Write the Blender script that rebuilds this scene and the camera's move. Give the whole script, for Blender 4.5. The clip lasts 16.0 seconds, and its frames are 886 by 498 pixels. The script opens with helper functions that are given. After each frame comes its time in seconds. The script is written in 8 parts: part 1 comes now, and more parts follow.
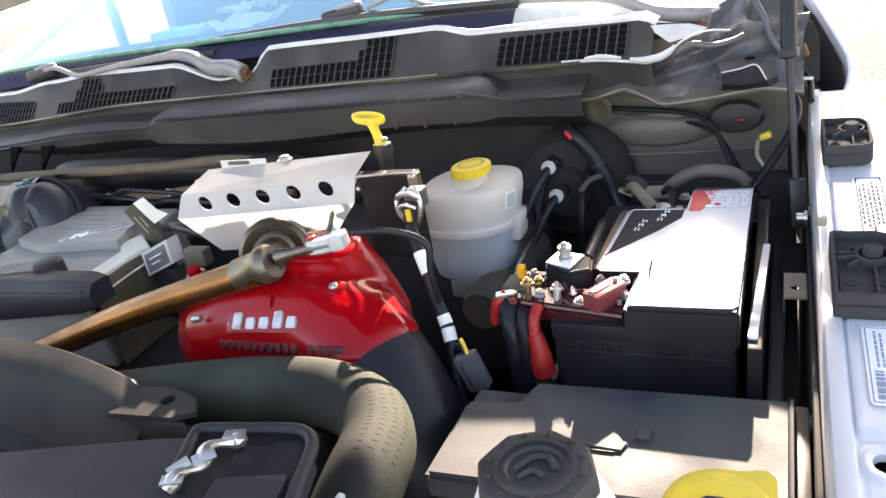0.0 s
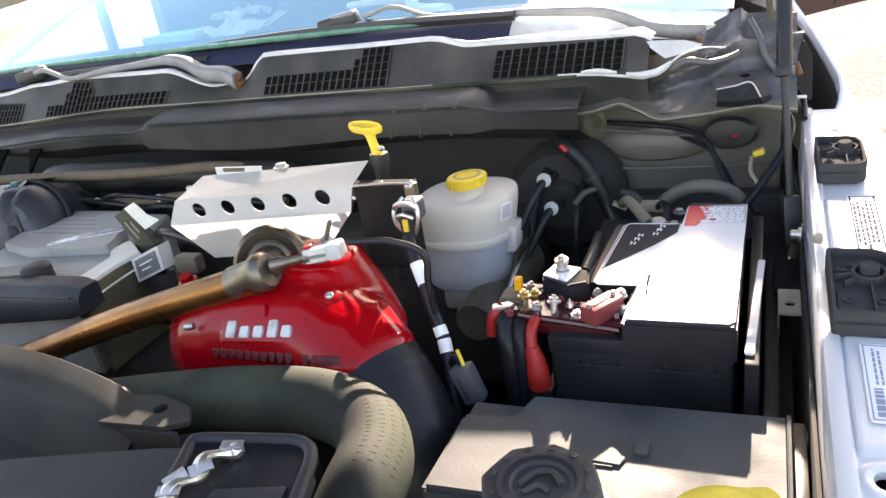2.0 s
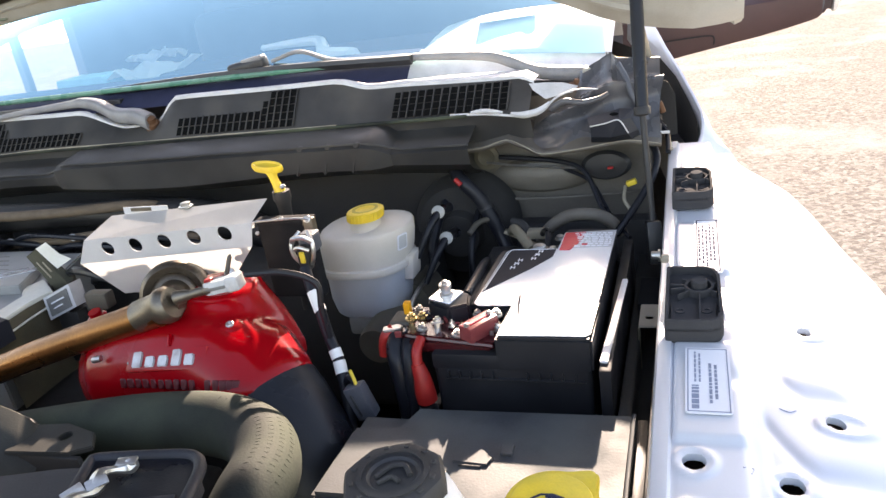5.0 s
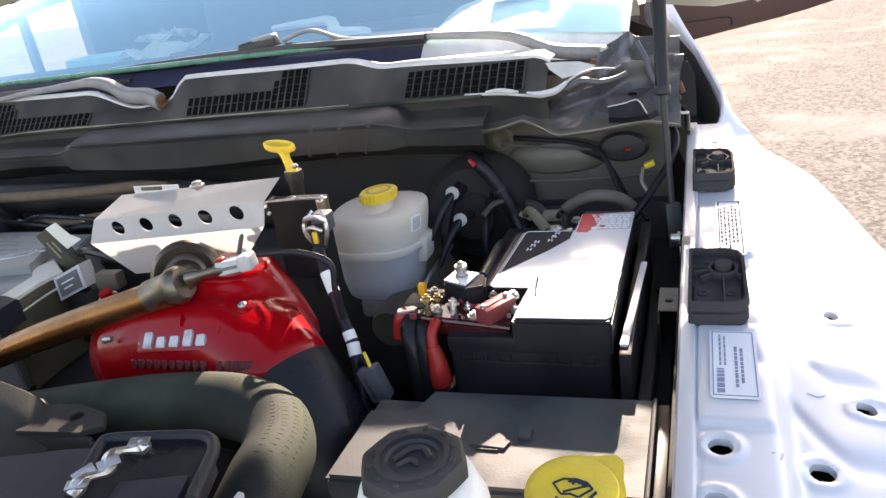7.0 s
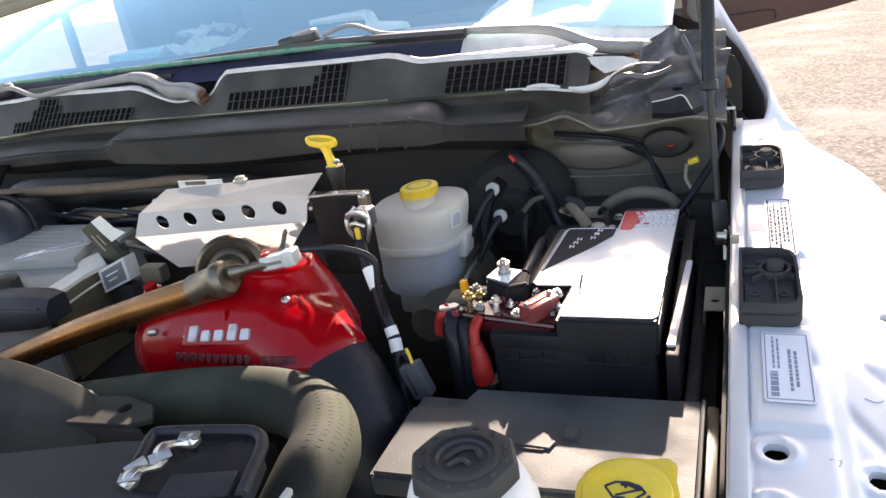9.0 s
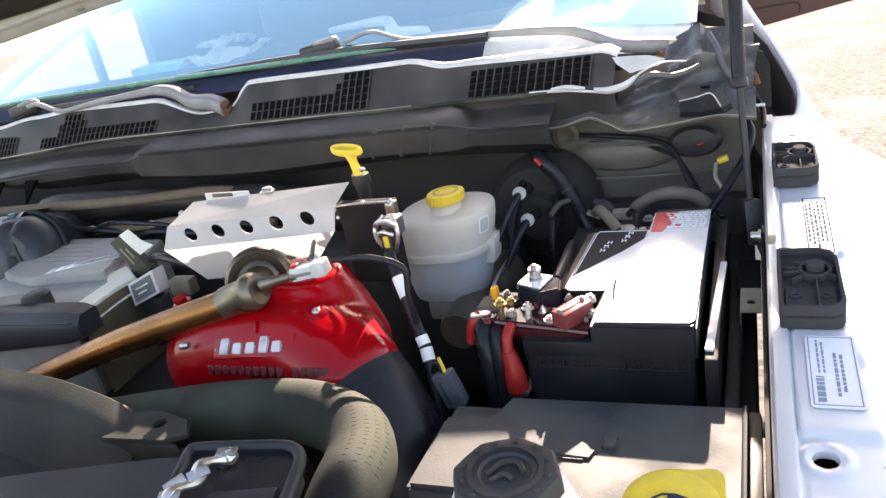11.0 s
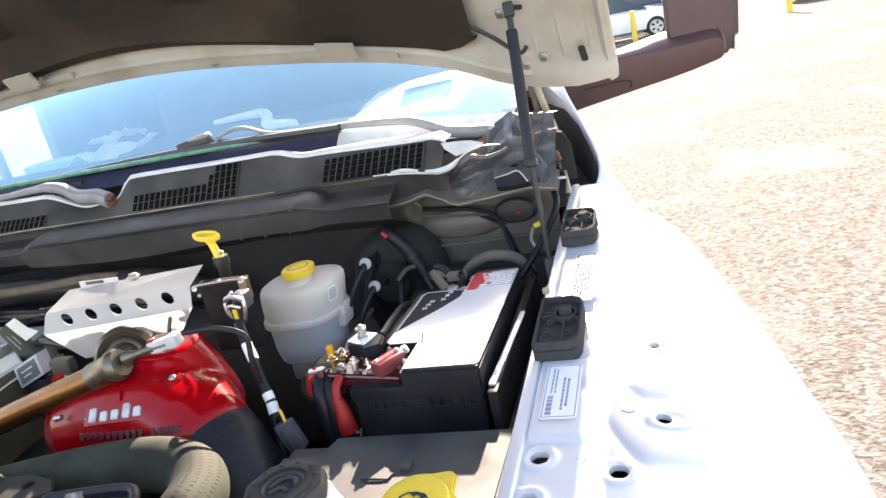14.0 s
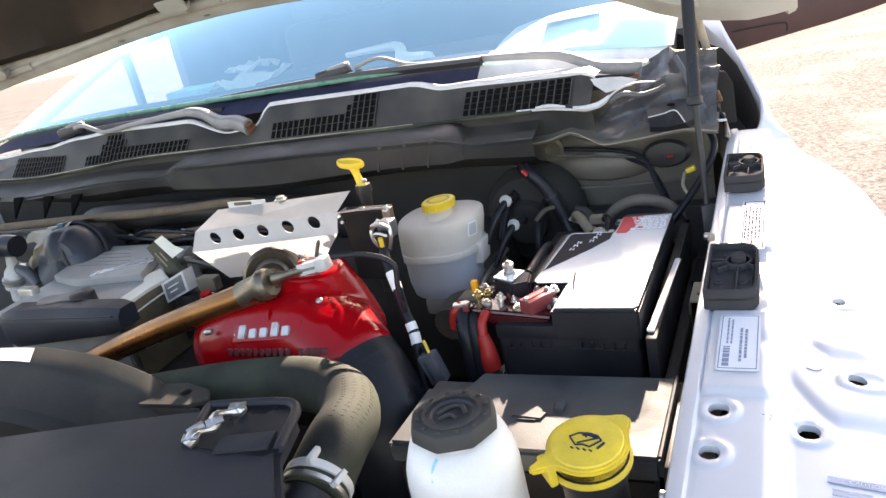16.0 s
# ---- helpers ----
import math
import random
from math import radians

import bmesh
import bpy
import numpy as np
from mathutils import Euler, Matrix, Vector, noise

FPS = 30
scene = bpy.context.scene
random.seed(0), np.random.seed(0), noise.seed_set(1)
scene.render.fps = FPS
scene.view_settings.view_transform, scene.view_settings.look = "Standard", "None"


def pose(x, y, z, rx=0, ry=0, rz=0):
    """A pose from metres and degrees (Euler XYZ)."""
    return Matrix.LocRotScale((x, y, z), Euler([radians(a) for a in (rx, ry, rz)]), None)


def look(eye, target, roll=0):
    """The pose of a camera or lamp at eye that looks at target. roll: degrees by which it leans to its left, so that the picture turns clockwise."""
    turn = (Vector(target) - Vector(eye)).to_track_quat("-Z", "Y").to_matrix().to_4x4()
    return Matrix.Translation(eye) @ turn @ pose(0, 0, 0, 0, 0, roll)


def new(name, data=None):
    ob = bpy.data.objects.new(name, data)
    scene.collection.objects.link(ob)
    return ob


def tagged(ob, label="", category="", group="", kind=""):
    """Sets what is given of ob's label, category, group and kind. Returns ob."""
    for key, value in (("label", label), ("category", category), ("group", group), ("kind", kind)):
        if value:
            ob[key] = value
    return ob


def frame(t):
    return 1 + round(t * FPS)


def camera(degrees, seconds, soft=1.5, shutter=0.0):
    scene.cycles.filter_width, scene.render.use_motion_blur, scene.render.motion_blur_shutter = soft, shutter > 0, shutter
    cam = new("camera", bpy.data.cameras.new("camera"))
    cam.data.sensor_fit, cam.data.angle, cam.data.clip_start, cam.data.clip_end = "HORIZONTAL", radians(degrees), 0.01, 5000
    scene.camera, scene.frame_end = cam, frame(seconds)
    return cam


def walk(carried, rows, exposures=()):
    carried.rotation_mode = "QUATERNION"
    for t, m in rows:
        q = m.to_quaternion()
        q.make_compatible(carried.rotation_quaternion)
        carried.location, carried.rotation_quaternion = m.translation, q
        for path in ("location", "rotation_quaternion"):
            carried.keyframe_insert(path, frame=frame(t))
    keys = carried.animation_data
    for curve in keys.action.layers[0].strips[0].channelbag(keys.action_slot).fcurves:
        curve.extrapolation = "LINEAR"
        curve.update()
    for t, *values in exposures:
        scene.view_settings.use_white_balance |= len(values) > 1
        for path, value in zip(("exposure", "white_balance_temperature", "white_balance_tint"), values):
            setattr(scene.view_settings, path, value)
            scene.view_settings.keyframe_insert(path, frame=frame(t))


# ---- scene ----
cam = camera(61.8, 16.0)
PATH = [
    (0, (0.026, -0.018, 1.659), (-0.811, 1.61, 0.853), -11.0),
    (0.5, (0.027, -0.016, 1.66), (-0.782, 1.627, 0.857), -10.8),
    (1, (0.016, -0.02, 1.655), (-0.795, 1.624, 0.856), -10.1),
    (1.5, (0.01, -0.022, 1.665), (-0.807, 1.626, 0.878), -9.7),
    (2, (0.011, -0.021, 1.661), (-0.788, 1.635, 0.873), -9.5),
    (2.5, (0.035, -0.025, 1.676), (-0.726, 1.67, 0.935), -9.8),
    (3, (0.076, -0.045, 1.681), (-0.644, 1.676, 0.96), -11.3),
    (3.5, (0.081, -0.054, 1.685), (-0.598, 1.687, 0.971), -9.5),
    (4, (0.103, -0.063, 1.684), (-0.481, 1.704, 0.952), -8.8),
    (4.2, (0.102, -0.066, 1.686), (-0.514, 1.692, 0.959), -8.9),
    (6.3, (0.098, -0.074, 1.674), (-0.557, 1.656, 0.913), -9.3),
    (6.5, (0.099, -0.069, 1.675), (-0.545, 1.665, 0.915), -9.0),
    (7, (0.083, -0.062, 1.67), (-0.582, 1.66, 0.901), -9.1),
    (7.5, (0.074, -0.061, 1.662), (-0.597, 1.646, 0.865), -9.1),
    (8, (0.076, -0.053, 1.677), (-0.64, 1.645, 0.901), -9.8),
    (8.5, (0.068, -0.064, 1.671), (-0.675, 1.619, 0.889), -9.7),
    (8.7, (0.067, -0.063, 1.672), (-0.668, 1.628, 0.895), -9.5),
    (10.8, (0.05, -0.059, 1.679), (-0.746, 1.615, 0.928), -11.2),
    (11, (0.051, -0.056, 1.679), (-0.737, 1.618, 0.92), -11.5),
    (11.5, (0.062, -0.03, 1.684), (-0.772, 1.639, 0.964), -12.5),
    (12, (0.099, -0.01, 1.688), (-0.665, 1.706, 1.002), -12.1),
    (12.5, (0.15, -0.042, 1.7), (-0.593, 1.693, 1.037), -12.8),
    (13, (0.248, -0.085, 1.702), (-0.301, 1.724, 1.05), -12.9),
    (13.5, (0.258, -0.145, 1.708), (-0.313, 1.66, 1.063), -12.9),
    (14, (0.256, -0.165, 1.716), (-0.359, 1.63, 1.081), -13.0),
    (14.5, (0.232, -0.17, 1.724), (-0.53, 1.583, 1.137), -13.6),
    (15, (0.187, -0.173, 1.706), (-0.701, 1.496, 1.053), -13.5),
    (15.5, (0.176, -0.165, 1.698), (-0.691, 1.5, 1.007), -13.4),
    (16, (0.166, -0.163, 1.698), (-0.697, 1.498, 0.995), -12.5),
]
walk(cam, [(t, look(eye, target, roll)) for t, eye, target, roll in PATH], [(0.0, 2.80, 8500, 22), (2.0, 2.76, 8500, 22), (3.4, 2.90, 8500, 22), (4.0, 2.76, 8500, 22), (6.3, 2.37, 8300, 22), (7.0, 2.31, 8300, 22), (8.5, 2.28, 8300, 22), (11.0, 2.62, 8400, 22), (12.0, 2.56, 8400, 22), (13.2, 2.72, 8400, 22), (14.4, 2.70, 8400, 22), (15.0, 2.48, 8400, 22), (16.0, 2.54, 8400, 22)])

# ---------------------------------------------------------------- light
SUN_ELEV, SUN_AZ = radians(21.9), radians(-6.5)      # azimuth from +y towards +x
sun_dir = Vector((math.sin(SUN_AZ) * math.cos(SUN_ELEV), math.cos(SUN_AZ) * math.cos(SUN_ELEV), math.sin(SUN_ELEV)))
world = bpy.data.worlds.new("world")
scene.world = world
world.use_nodes = True
wn = world.node_tree.nodes
sky = wn.new("ShaderNodeTexSky")
sky.sky_type, sky.sun_disc = "NISHITA", False
sky.sun_elevation, sky.sun_rotation = SUN_ELEV, SUN_AZ
sky.air_density, sky.dust_density = 1.0, 1.0
wn["Background"].inputs["Strength"].default_value = 0.122
world.node_tree.links.new(sky.outputs[0], wn["Background"].inputs["Color"])
sun = new("sun", bpy.data.lights.new("sun", "SUN"))
sun.data.energy, sun.data.angle, sun.data.color = 3.8, radians(0.53), (1.0, 0.965, 0.915)
sun.matrix_world = look((0, 0, 12), Vector((0, 0, 12)) - sun_dir)

# ---------------------------------------------------------------- materials
def mat(name, color, rough=0.5, metal=0.0, vary=0.12, scale=40.0, fine=400.0, bump=0.0, dirt=None, dirt_amount=0.3,
        dirt_scale=9.0, coat=0.0, spec=0.5, per_object=0.0):
    """Painted, plastic, rubber or metal surface: two scales of colour variation, dirt patches, fine relief."""
    m = bpy.data.materials.new(name)
    m.use_nodes = True
    nt, n = m.node_tree, m.node_tree.nodes
    p = n["Principled BSDF"]
    p.inputs["Roughness"].default_value, p.inputs["Metallic"].default_value = rough, metal
    p.inputs["Coat Weight"].default_value, p.inputs["Specular IOR Level"].default_value = coat, spec
    p.inputs["Coat Roughness"].default_value = 0.06
    co = n.new("ShaderNodeTexCoord")
    def noise_tex(s, detail=4.0):
        t = n.new("ShaderNodeTexNoise")
        t.inputs["Scale"].default_value, t.inputs["Detail"].default_value = s, detail
        nt.links.new(co.outputs["Object"], t.inputs["Vector"])
        return t
    def ramp(src, lo, hi, a, b):
        r = n.new("ShaderNodeMapRange")
        for k, v in zip(("From Min", "From Max", "To Min", "To Max"), (lo, hi, a, b)):
            r.inputs[k].default_value = v
        nt.links.new(src, r.inputs["Value"])
        return r.outputs[0]
    big, small = noise_tex(scale), noise_tex(fine, 2.0)
    val = n.new("ShaderNodeMath")
    val.operation = "MULTIPLY"
    nt.links.new(ramp(big.outputs["Fac"], 0.25, 0.75, 1 - vary, 1 + vary), val.inputs[0])
    nt.links.new(ramp(small.outputs["Fac"], 0.25, 0.75, 1 - vary * 0.6, 1 + vary * 0.6), val.inputs[1])
    base = n.new("ShaderNodeMix")
    base.data_type, base.blend_type = "RGBA", "MULTIPLY"
    base.inputs["Factor"].default_value = 1.0
    base.inputs["A"].default_value = (*color, 1)
    nt.links.new(val.outputs[0], base.inputs["B"])
    out = base.outputs["Result"]
    if dirt:
        patch = noise_tex(dirt_scale, 6.0)
        mixd = n.new("ShaderNodeMix")
        mixd.data_type = "RGBA"
        mixd.inputs["B"].default_value = (*dirt, 1)
        nt.links.new(ramp(patch.outputs["Fac"], 0.42, 0.68, 0.0, dirt_amount), mixd.inputs["Factor"])
        nt.links.new(out, mixd.inputs["A"])
        out = mixd.outputs["Result"]
        nt.links.new(ramp(patch.outputs["Fac"], 0.4, 0.7, rough, min(1.0, rough + 0.25)), p.inputs["Roughness"])
    nt.links.new(out, p.inputs["Base Color"])
    if bump:
        b = n.new("ShaderNodeBump")
        b.inputs["Strength"].default_value, b.inputs["Distance"].default_value = bump, 0.002
        nt.links.new(small.outputs["Fac"], b.inputs["Height"])
        nt.links.new(b.outputs[0], p.inputs["Normal"])
    return m

PAINT = mat("silver_paint", (0.62, 0.655, 0.71), 0.32, 0.2, 0.03, 12, 900, 0.02, (0.55, 0.53, 0.5), 0.25, 7, coat=0.5)
PRIMER = mat("cream_underhood_paint", (0.44, 0.41, 0.345), 0.42, 0.0, 0.08, 10, 500, 0.03, (0.25, 0.20, 0.14), 0.5, 9)
COWL = mat("cowl_plastic", (0.040, 0.039, 0.038), 0.46, 0, 0.18, 18, 700, 0.15, (0.105, 0.097, 0.085), 0.55, 11)
# Pale grey; on the cowl edges it stands in for direct sunlight.
COWL_EDGE = mat("pale_and_lit_plastic", (0.6, 0.6, 0.6), 0.4, 0, 0.15, 30, 500, 0.1)
BLACK = mat("black_plastic", (0.014, 0.0145, 0.016), 0.40, 0, 0.2, 25, 800, 0.12, (0.045, 0.042, 0.038), 0.4, 14)
DUSTY = mat("dusty_black_plastic", (0.022, 0.022, 0.024), 0.55, 0, 0.2, 20, 500, 0.15, (0.075, 0.071, 0.063), 0.6, 9)
SHROUD = mat("dusty_shroud_plastic", (0.033, 0.033, 0.030), 0.65, 0, 0.2, 14, 450, 0.12, (0.080, 0.077, 0.063), 0.6, 7, spec=0.2)
DUCT = mat("black_duct_plastic", (0.024, 0.0238, 0.0235), 0.42, 0, 0.25, 14, 600, 0.15, (0.062, 0.057, 0.050), 0.55, 9)
FUSEBOX = mat("dusty_grey_plastic", (0.032, 0.039, 0.046), 0.6, 0, 0.25, 30, 350, 0.10, (0.074, 0.083, 0.081), 0.8, 14)
COVER = mat("radiator_cover_plastic", (0.0165, 0.019, 0.0265), 0.5, 0, 0.15, 16, 700, 0.2, (0.044, 0.044, 0.047), 0.45, 7, spec=0.35)
RUBBER = mat("weathered_rubber", (0.017, 0.0195, 0.0180), 0.72, 0, 0.2, 22, 420, 0.12, (0.116, 0.135, 0.088), 0.64, 5, spec=0.2)
RUBBER_BLACK = mat("black_rubber", (0.010, 0.0115, 0.016), 0.27, 0, 0.15, 20, 500, 0.1, (0.026, 0.026, 0.028), 0.3, 12, spec=0.28)
RED = mat("red_powder_coat", (0.36, 0.002, 0.006), 0.09, 0, 0.08, 20, 600, 0.02, (0.26, 0.005, 0.008), 0.4, 11, spec=0.2, coat=0.22)
RED_PLASTIC = mat("red_plastic", (0.36, 0.015, 0.012), 0.45, 0, 0.15, 40, 500, 0.1)
DARK_RED = mat("brown_fuse_block", (0.055, 0.006, 0.008), 0.2, 0, 0.2, 60, 500, 0.1, coat=0.3)
PINK = mat("clear_pink_plastic", (0.22, 0.045, 0.045), 0.25, 0, 0.15, 60, 500, 0.05)
BRASS = mat("heat_tinted_steel", (0.31, 0.135, 0.045), 0.24, 0.92, 0.3, 12, 300, 0.05, (0.13, 0.065, 0.035), 0.7, 9)
# Near-black that paints the shade inside slots and holes.
DEEP = mat("slot_shade_black", (0.007, 0.007, 0.007), 0.9, spec=0.05)
COLLAR = mat("dull_steel", (0.20, 0.175, 0.14), 0.34, 0.85, 0.15, 40, 400, 0.15, (0.10, 0.08, 0.06), 0.4, 25)
CAST = mat("cast_steel", (0.16, 0.13, 0.10), 0.36, 0.8, 0.25, 40, 350, 0.3, (0.09, 0.07, 0.055), 0.6, 20)
ALU = mat("bare_aluminium", (0.62, 0.62, 0.615), 0.5, 0.12, 0.06, 25, 600, 0.05, (0.48, 0.47, 0.44), 0.3, 9)
STEEL = mat("zinc_steel", (0.55, 0.54, 0.52), 0.35, 0.9, 0.12, 60, 500, 0.1)
DARK_METAL = mat("dark_engine_metal", (0.09, 0.085, 0.075), 0.5, 0.5, 0.2, 30, 400, 0.3, (0.2, 0.17, 0.12), 0.5, 14)
OLIVE = mat("oxidised_alloy", (0.10, 0.086, 0.056), 0.5, 0.5, 0.15, 30, 400, 0.2, (0.22, 0.18, 0.10), 0.5, 12)
VCOVER = mat("grey_valve_cover", (0.31, 0.315, 0.305), 0.42, 0.15, 0.15, 20, 500, 0.15, (0.37, 0.355, 0.31), 0.6, 10)
YELLOW = mat("yellow_plastic", (0.83, 0.575, 0.05), 0.4, 0, 0.08, 40, 500, 0.08, (0.45, 0.35, 0.08), 0.4, 30)
WHITE_TANK = mat("white_tank_plastic", (0.82, 0.80, 0.765), 0.4, 0, 0.05, 25, 500, 0.08, (0.5, 0.48, 0.42), 0.3, 14)
WHITE = mat("white_tape", (0.8, 0.8, 0.78), 0.5, 0, 0.05, 40, 500)
LABEL = mat("silver_label", (0.78, 0.79, 0.8), 0.16, 0.0, 0.04, 30, 500, 0.0, coat=0.8)
STICKER = mat("white_sticker", (0.74, 0.75, 0.79), 0.6, 0, 0.03, 30, 600, spec=0.2)
PRINT = mat("grey_blue_print", (0.24, 0.27, 0.35), 0.85, spec=0.1)
INK = mat("dark_blue_ink", (0.03, 0.035, 0.07), 0.85, spec=0.1)
LABEL_RED = mat("red_label_print", (0.6, 0.03, 0.05), 0.25, 0, 0.1, 60, 400)
BATTERY = mat("battery_case", (0.018, 0.019, 0.022), 0.30, 0, 0.12, 25, 600, 0.08, (0.030, 0.030, 0.032), 0.4, 14, spec=0.25)
INSULATION = mat("hood_insulation_felt", (0.036, 0.026, 0.019), 0.85, 0, 0.2, 5, 320, 0.35, (0.105, 0.066, 0.038), 0.8, 2.6, spec=0.2)
FIREWALL = mat("firewall_paint", (0.155, 0.140, 0.118), 0.5, 0.1, 0.15, 10, 400, 0.15, (0.07, 0.058, 0.048), 0.6, 8)
# Near-black with the shade of the bay, pockets and gaps in its colour.
DARK = mat("shaded_bay_black", (0.024, 0.023, 0.022), 0.85, 0, 0.2, 10, 300, 0.2)
PAD = mat("matt_black_pad_plastic", (0.048, 0.048, 0.051), 0.8, 0, 0.15, 30, 700, 0.15, (0.068, 0.067, 0.068), 0.5, 14, spec=0.03)
# Cream paint darkened to tan for the shade round the hinge arm.
HINGE = mat("tan_hinge_paint", (0.36, 0.32, 0.25), 0.5, 0, 0.15, 20, 400, 0.1, (0.16, 0.13, 0.1), 0.6, 25)
BRACKET = mat("dull_tan_steel", (0.17, 0.15, 0.11), 0.55, 0.2, 0.15, 40, 500, 0.15, (0.28, 0.25, 0.18), 0.4, 25)
TAN = mat("tan_bracket", (0.33, 0.29, 0.22), 0.5, 0.1, 0.1, 30, 400, 0.1)
GREEN = mat("green_glass_edge", (0.08, 0.25, 0.17), 0.2, 0, 0.15, 25, 300, 0.0, (0.2, 0.3, 0.25), 0.4, 20)
CRUMPLED = mat("glossy_creased_plastic", (0.068, 0.071, 0.080), 0.25, 0, 0.2, 20, 500, 0.15, (0.2, 0.18, 0.16), 0.5, 12)
WIPER = mat("wiper_black", (0.03, 0.03, 0.032), 0.4, 0, 0.15, 30, 500, 0.1)
WIPER_GREY = mat("faded_wiper_arm", (0.24, 0.24, 0.245), 0.4, 0.1, 0.2, 30, 500, 0.15, (0.4, 0.39, 0.37), 0.5, 16)
RUST = mat("rusty_nut", (0.17, 0.08, 0.04), 0.7, 0.3, 0.3, 60, 300, 0.4)
MIRROR_PLASTIC = mat("mirror_housing_plastic", (0.06, 0.032, 0.034), 0.32, 0, 0.12, 15, 500, 0.1, (0.10, 0.05, 0.04), 0.5, 5)
LAMP_CLEAR = mat("clear_marker_lens", (0.7, 0.68, 0.62), 0.15, 0, 0.05, 40, 300)
TYRE = mat("tyre_rubber", (0.02, 0.02, 0.02), 0.8, 0, 0.15, 20, 200, 0.3)
CAR_WHITE = mat("white_car_paint", (0.75, 0.76, 0.78), 0.25, 0, 0.03, 4, 100, 0, coat=0.7)
CAR_BLUE = mat("blue_car_paint", (0.06, 0.10, 0.2), 0.25, 0.2, 0.05, 4, 100, 0, coat=0.7)
CAR_DARK = mat("dark_red_car_paint", (0.10, 0.012, 0.015), 0.25, 0.2, 0.05, 4, 100, 0, coat=0.7)
CAR_GLASS = mat("dark_car_glass", (0.02, 0.03, 0.035), 0.08, 0, 0.05, 4, 100)
# Dashboard plastic with sunshine put into its pale colour; CABIN is the unlit trim.
DASH = mat("sunlit_dashboard", (0.75, 0.75, 0.73), 0.6, 0, 0.08, 12, 300, 0.2)
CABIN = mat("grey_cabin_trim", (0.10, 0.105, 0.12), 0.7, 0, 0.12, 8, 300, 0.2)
BOX_BLUE = mat("pale_blue_box", (0.25, 0.6, 0.72), 0.5, 0, 0.1, 30, 300)
PAPER = mat("white_paper", (0.9, 0.9, 0.9), 0.7, 0, 0.03, 20, 300)
SLATE = mat("slate_grey_plastic", (0.072, 0.080, 0.098), 0.38, 0, 0.15, 25, 500, 0.12, (0.15, 0.145, 0.14), 0.4, 16)

def translucent_tank(name, color):
    """Milky translucent plastic."""
    m = mat(name, color, 0.38, 0, 0.06, 18, 500, 0.06, (0.42, 0.36, 0.26), 0.45, 6)
    p = m.node_tree.nodes["Principled BSDF"]
    p.inputs["Subsurface Weight"].default_value = 0.25
    p.inputs["Subsurface Radius"].default_value = (0.02, 0.018, 0.014)
    p.inputs["Subsurface Scale"].default_value = 1.0
    return m
MILKY = translucent_tank("milky_reservoir_plastic", (0.64, 0.605, 0.575))
MILKY_LOW = translucent_tank("milky_bluish_plastic", (0.47, 0.51, 0.57))
AMBER = mat("amber_plastic", (0.8, 0.33, 0.01), 0.4, 0, 0.1, 40, 500, 0.08)
# Cream raised in brightness to carry sunlight on the engine's alloy edges.
LIT_ALLOY = mat("sunlit_cream_alloy", (0.80, 0.78, 0.68), 0.45, 0.0, 0.1, 30, 500, 0.08, (0.6, 0.57, 0.46), 0.4, 18)

CHROME = mat("chrome_badge", (0.75, 0.76, 0.78), 0.18, 0.9, 0.06, 60, 500)
PLAQUE = mat("dark_olive_metal", (0.055, 0.055, 0.038), 0.5, 0.3, 0.2, 40, 400, 0.15, (0.12, 0.11, 0.07), 0.4, 25)
OIL_CAP = mat("worn_grey_cap", (0.15, 0.15, 0.145), 0.5, 0, 0.15, 30, 500, 0.2, (0.3, 0.29, 0.26), 0.5, 22)
# The elbow's red darkened to maroon for shade on the small lettering.
RAISED_RED = mat("shaded_red_paint", (0.11, 0.008, 0.012), 0.45, 0, 0.15, 40, 500, 0.1)
TEAL = mat("dull_teal_metal", (0.06, 0.16, 0.20), 0.35, 0.3, 0.2, 40, 400, 0.1)

SEALER = mat("dull_green_sealer", (0.17, 0.19, 0.13), 0.6, 0, 0.2, 60, 500, 0.1)
MARK_ALLOY = mat("worn_mark_alloy", (0.50, 0.49, 0.49), 0.28, 0.95, 0.2, 60, 500, 0.15, (0.14, 0.07, 0.07), 0.5, 60)
MATT_BLACK = mat("matt_black_plastic", (0.017, 0.0172, 0.019), 0.75, 0, 0.2, 25, 700, 0.15, (0.035, 0.034, 0.034), 0.4, 14, spec=0.05)
PANEL = mat("slate_label_panel", (0.017, 0.020, 0.027), 0.6, 0, 0.15, 40, 500, 0.0, spec=0.12)
DULL_WHITE = mat("dull_white_plastic", (0.52, 0.53, 0.53), 0.45, 0, 0.12, 40, 500, 0.08, (0.34, 0.33, 0.31), 0.5, 30)

def windshield_glass():
    m = bpy.data.materials.new("windshield_glass")
    m.use_nodes = True
    nt, n = m.node_tree, m.node_tree.nodes
    n.remove(n["Principled BSDF"])
    clear, gloss, mix, fr, add = (n.new("ShaderNode" + k) for k in ("BsdfTransparent", "BsdfGlossy", "MixShader", "Fresnel", "Math"))
    clear.inputs["Color"].default_value = (0.92, 0.97, 0.98, 1)
    gloss.inputs["Roughness"].default_value = 0.02
    gloss.inputs["Color"].default_value = (0.50, 0.88, 1.0, 1)
    fr.inputs["IOR"].default_value = 1.9
    add.inputs[1].default_value = 0.26
    nt.links.new(fr.outputs[0], add.inputs[0])
    nt.links.new(add.outputs[0], mix.inputs[0])
    nt.links.new(clear.outputs[0], mix.inputs[1])
    nt.links.new(gloss.outputs[0], mix.inputs[2])
    nt.links.new(mix.outputs[0], n["Material Output"].inputs["Surface"])
    return m
GLASS = windshield_glass()

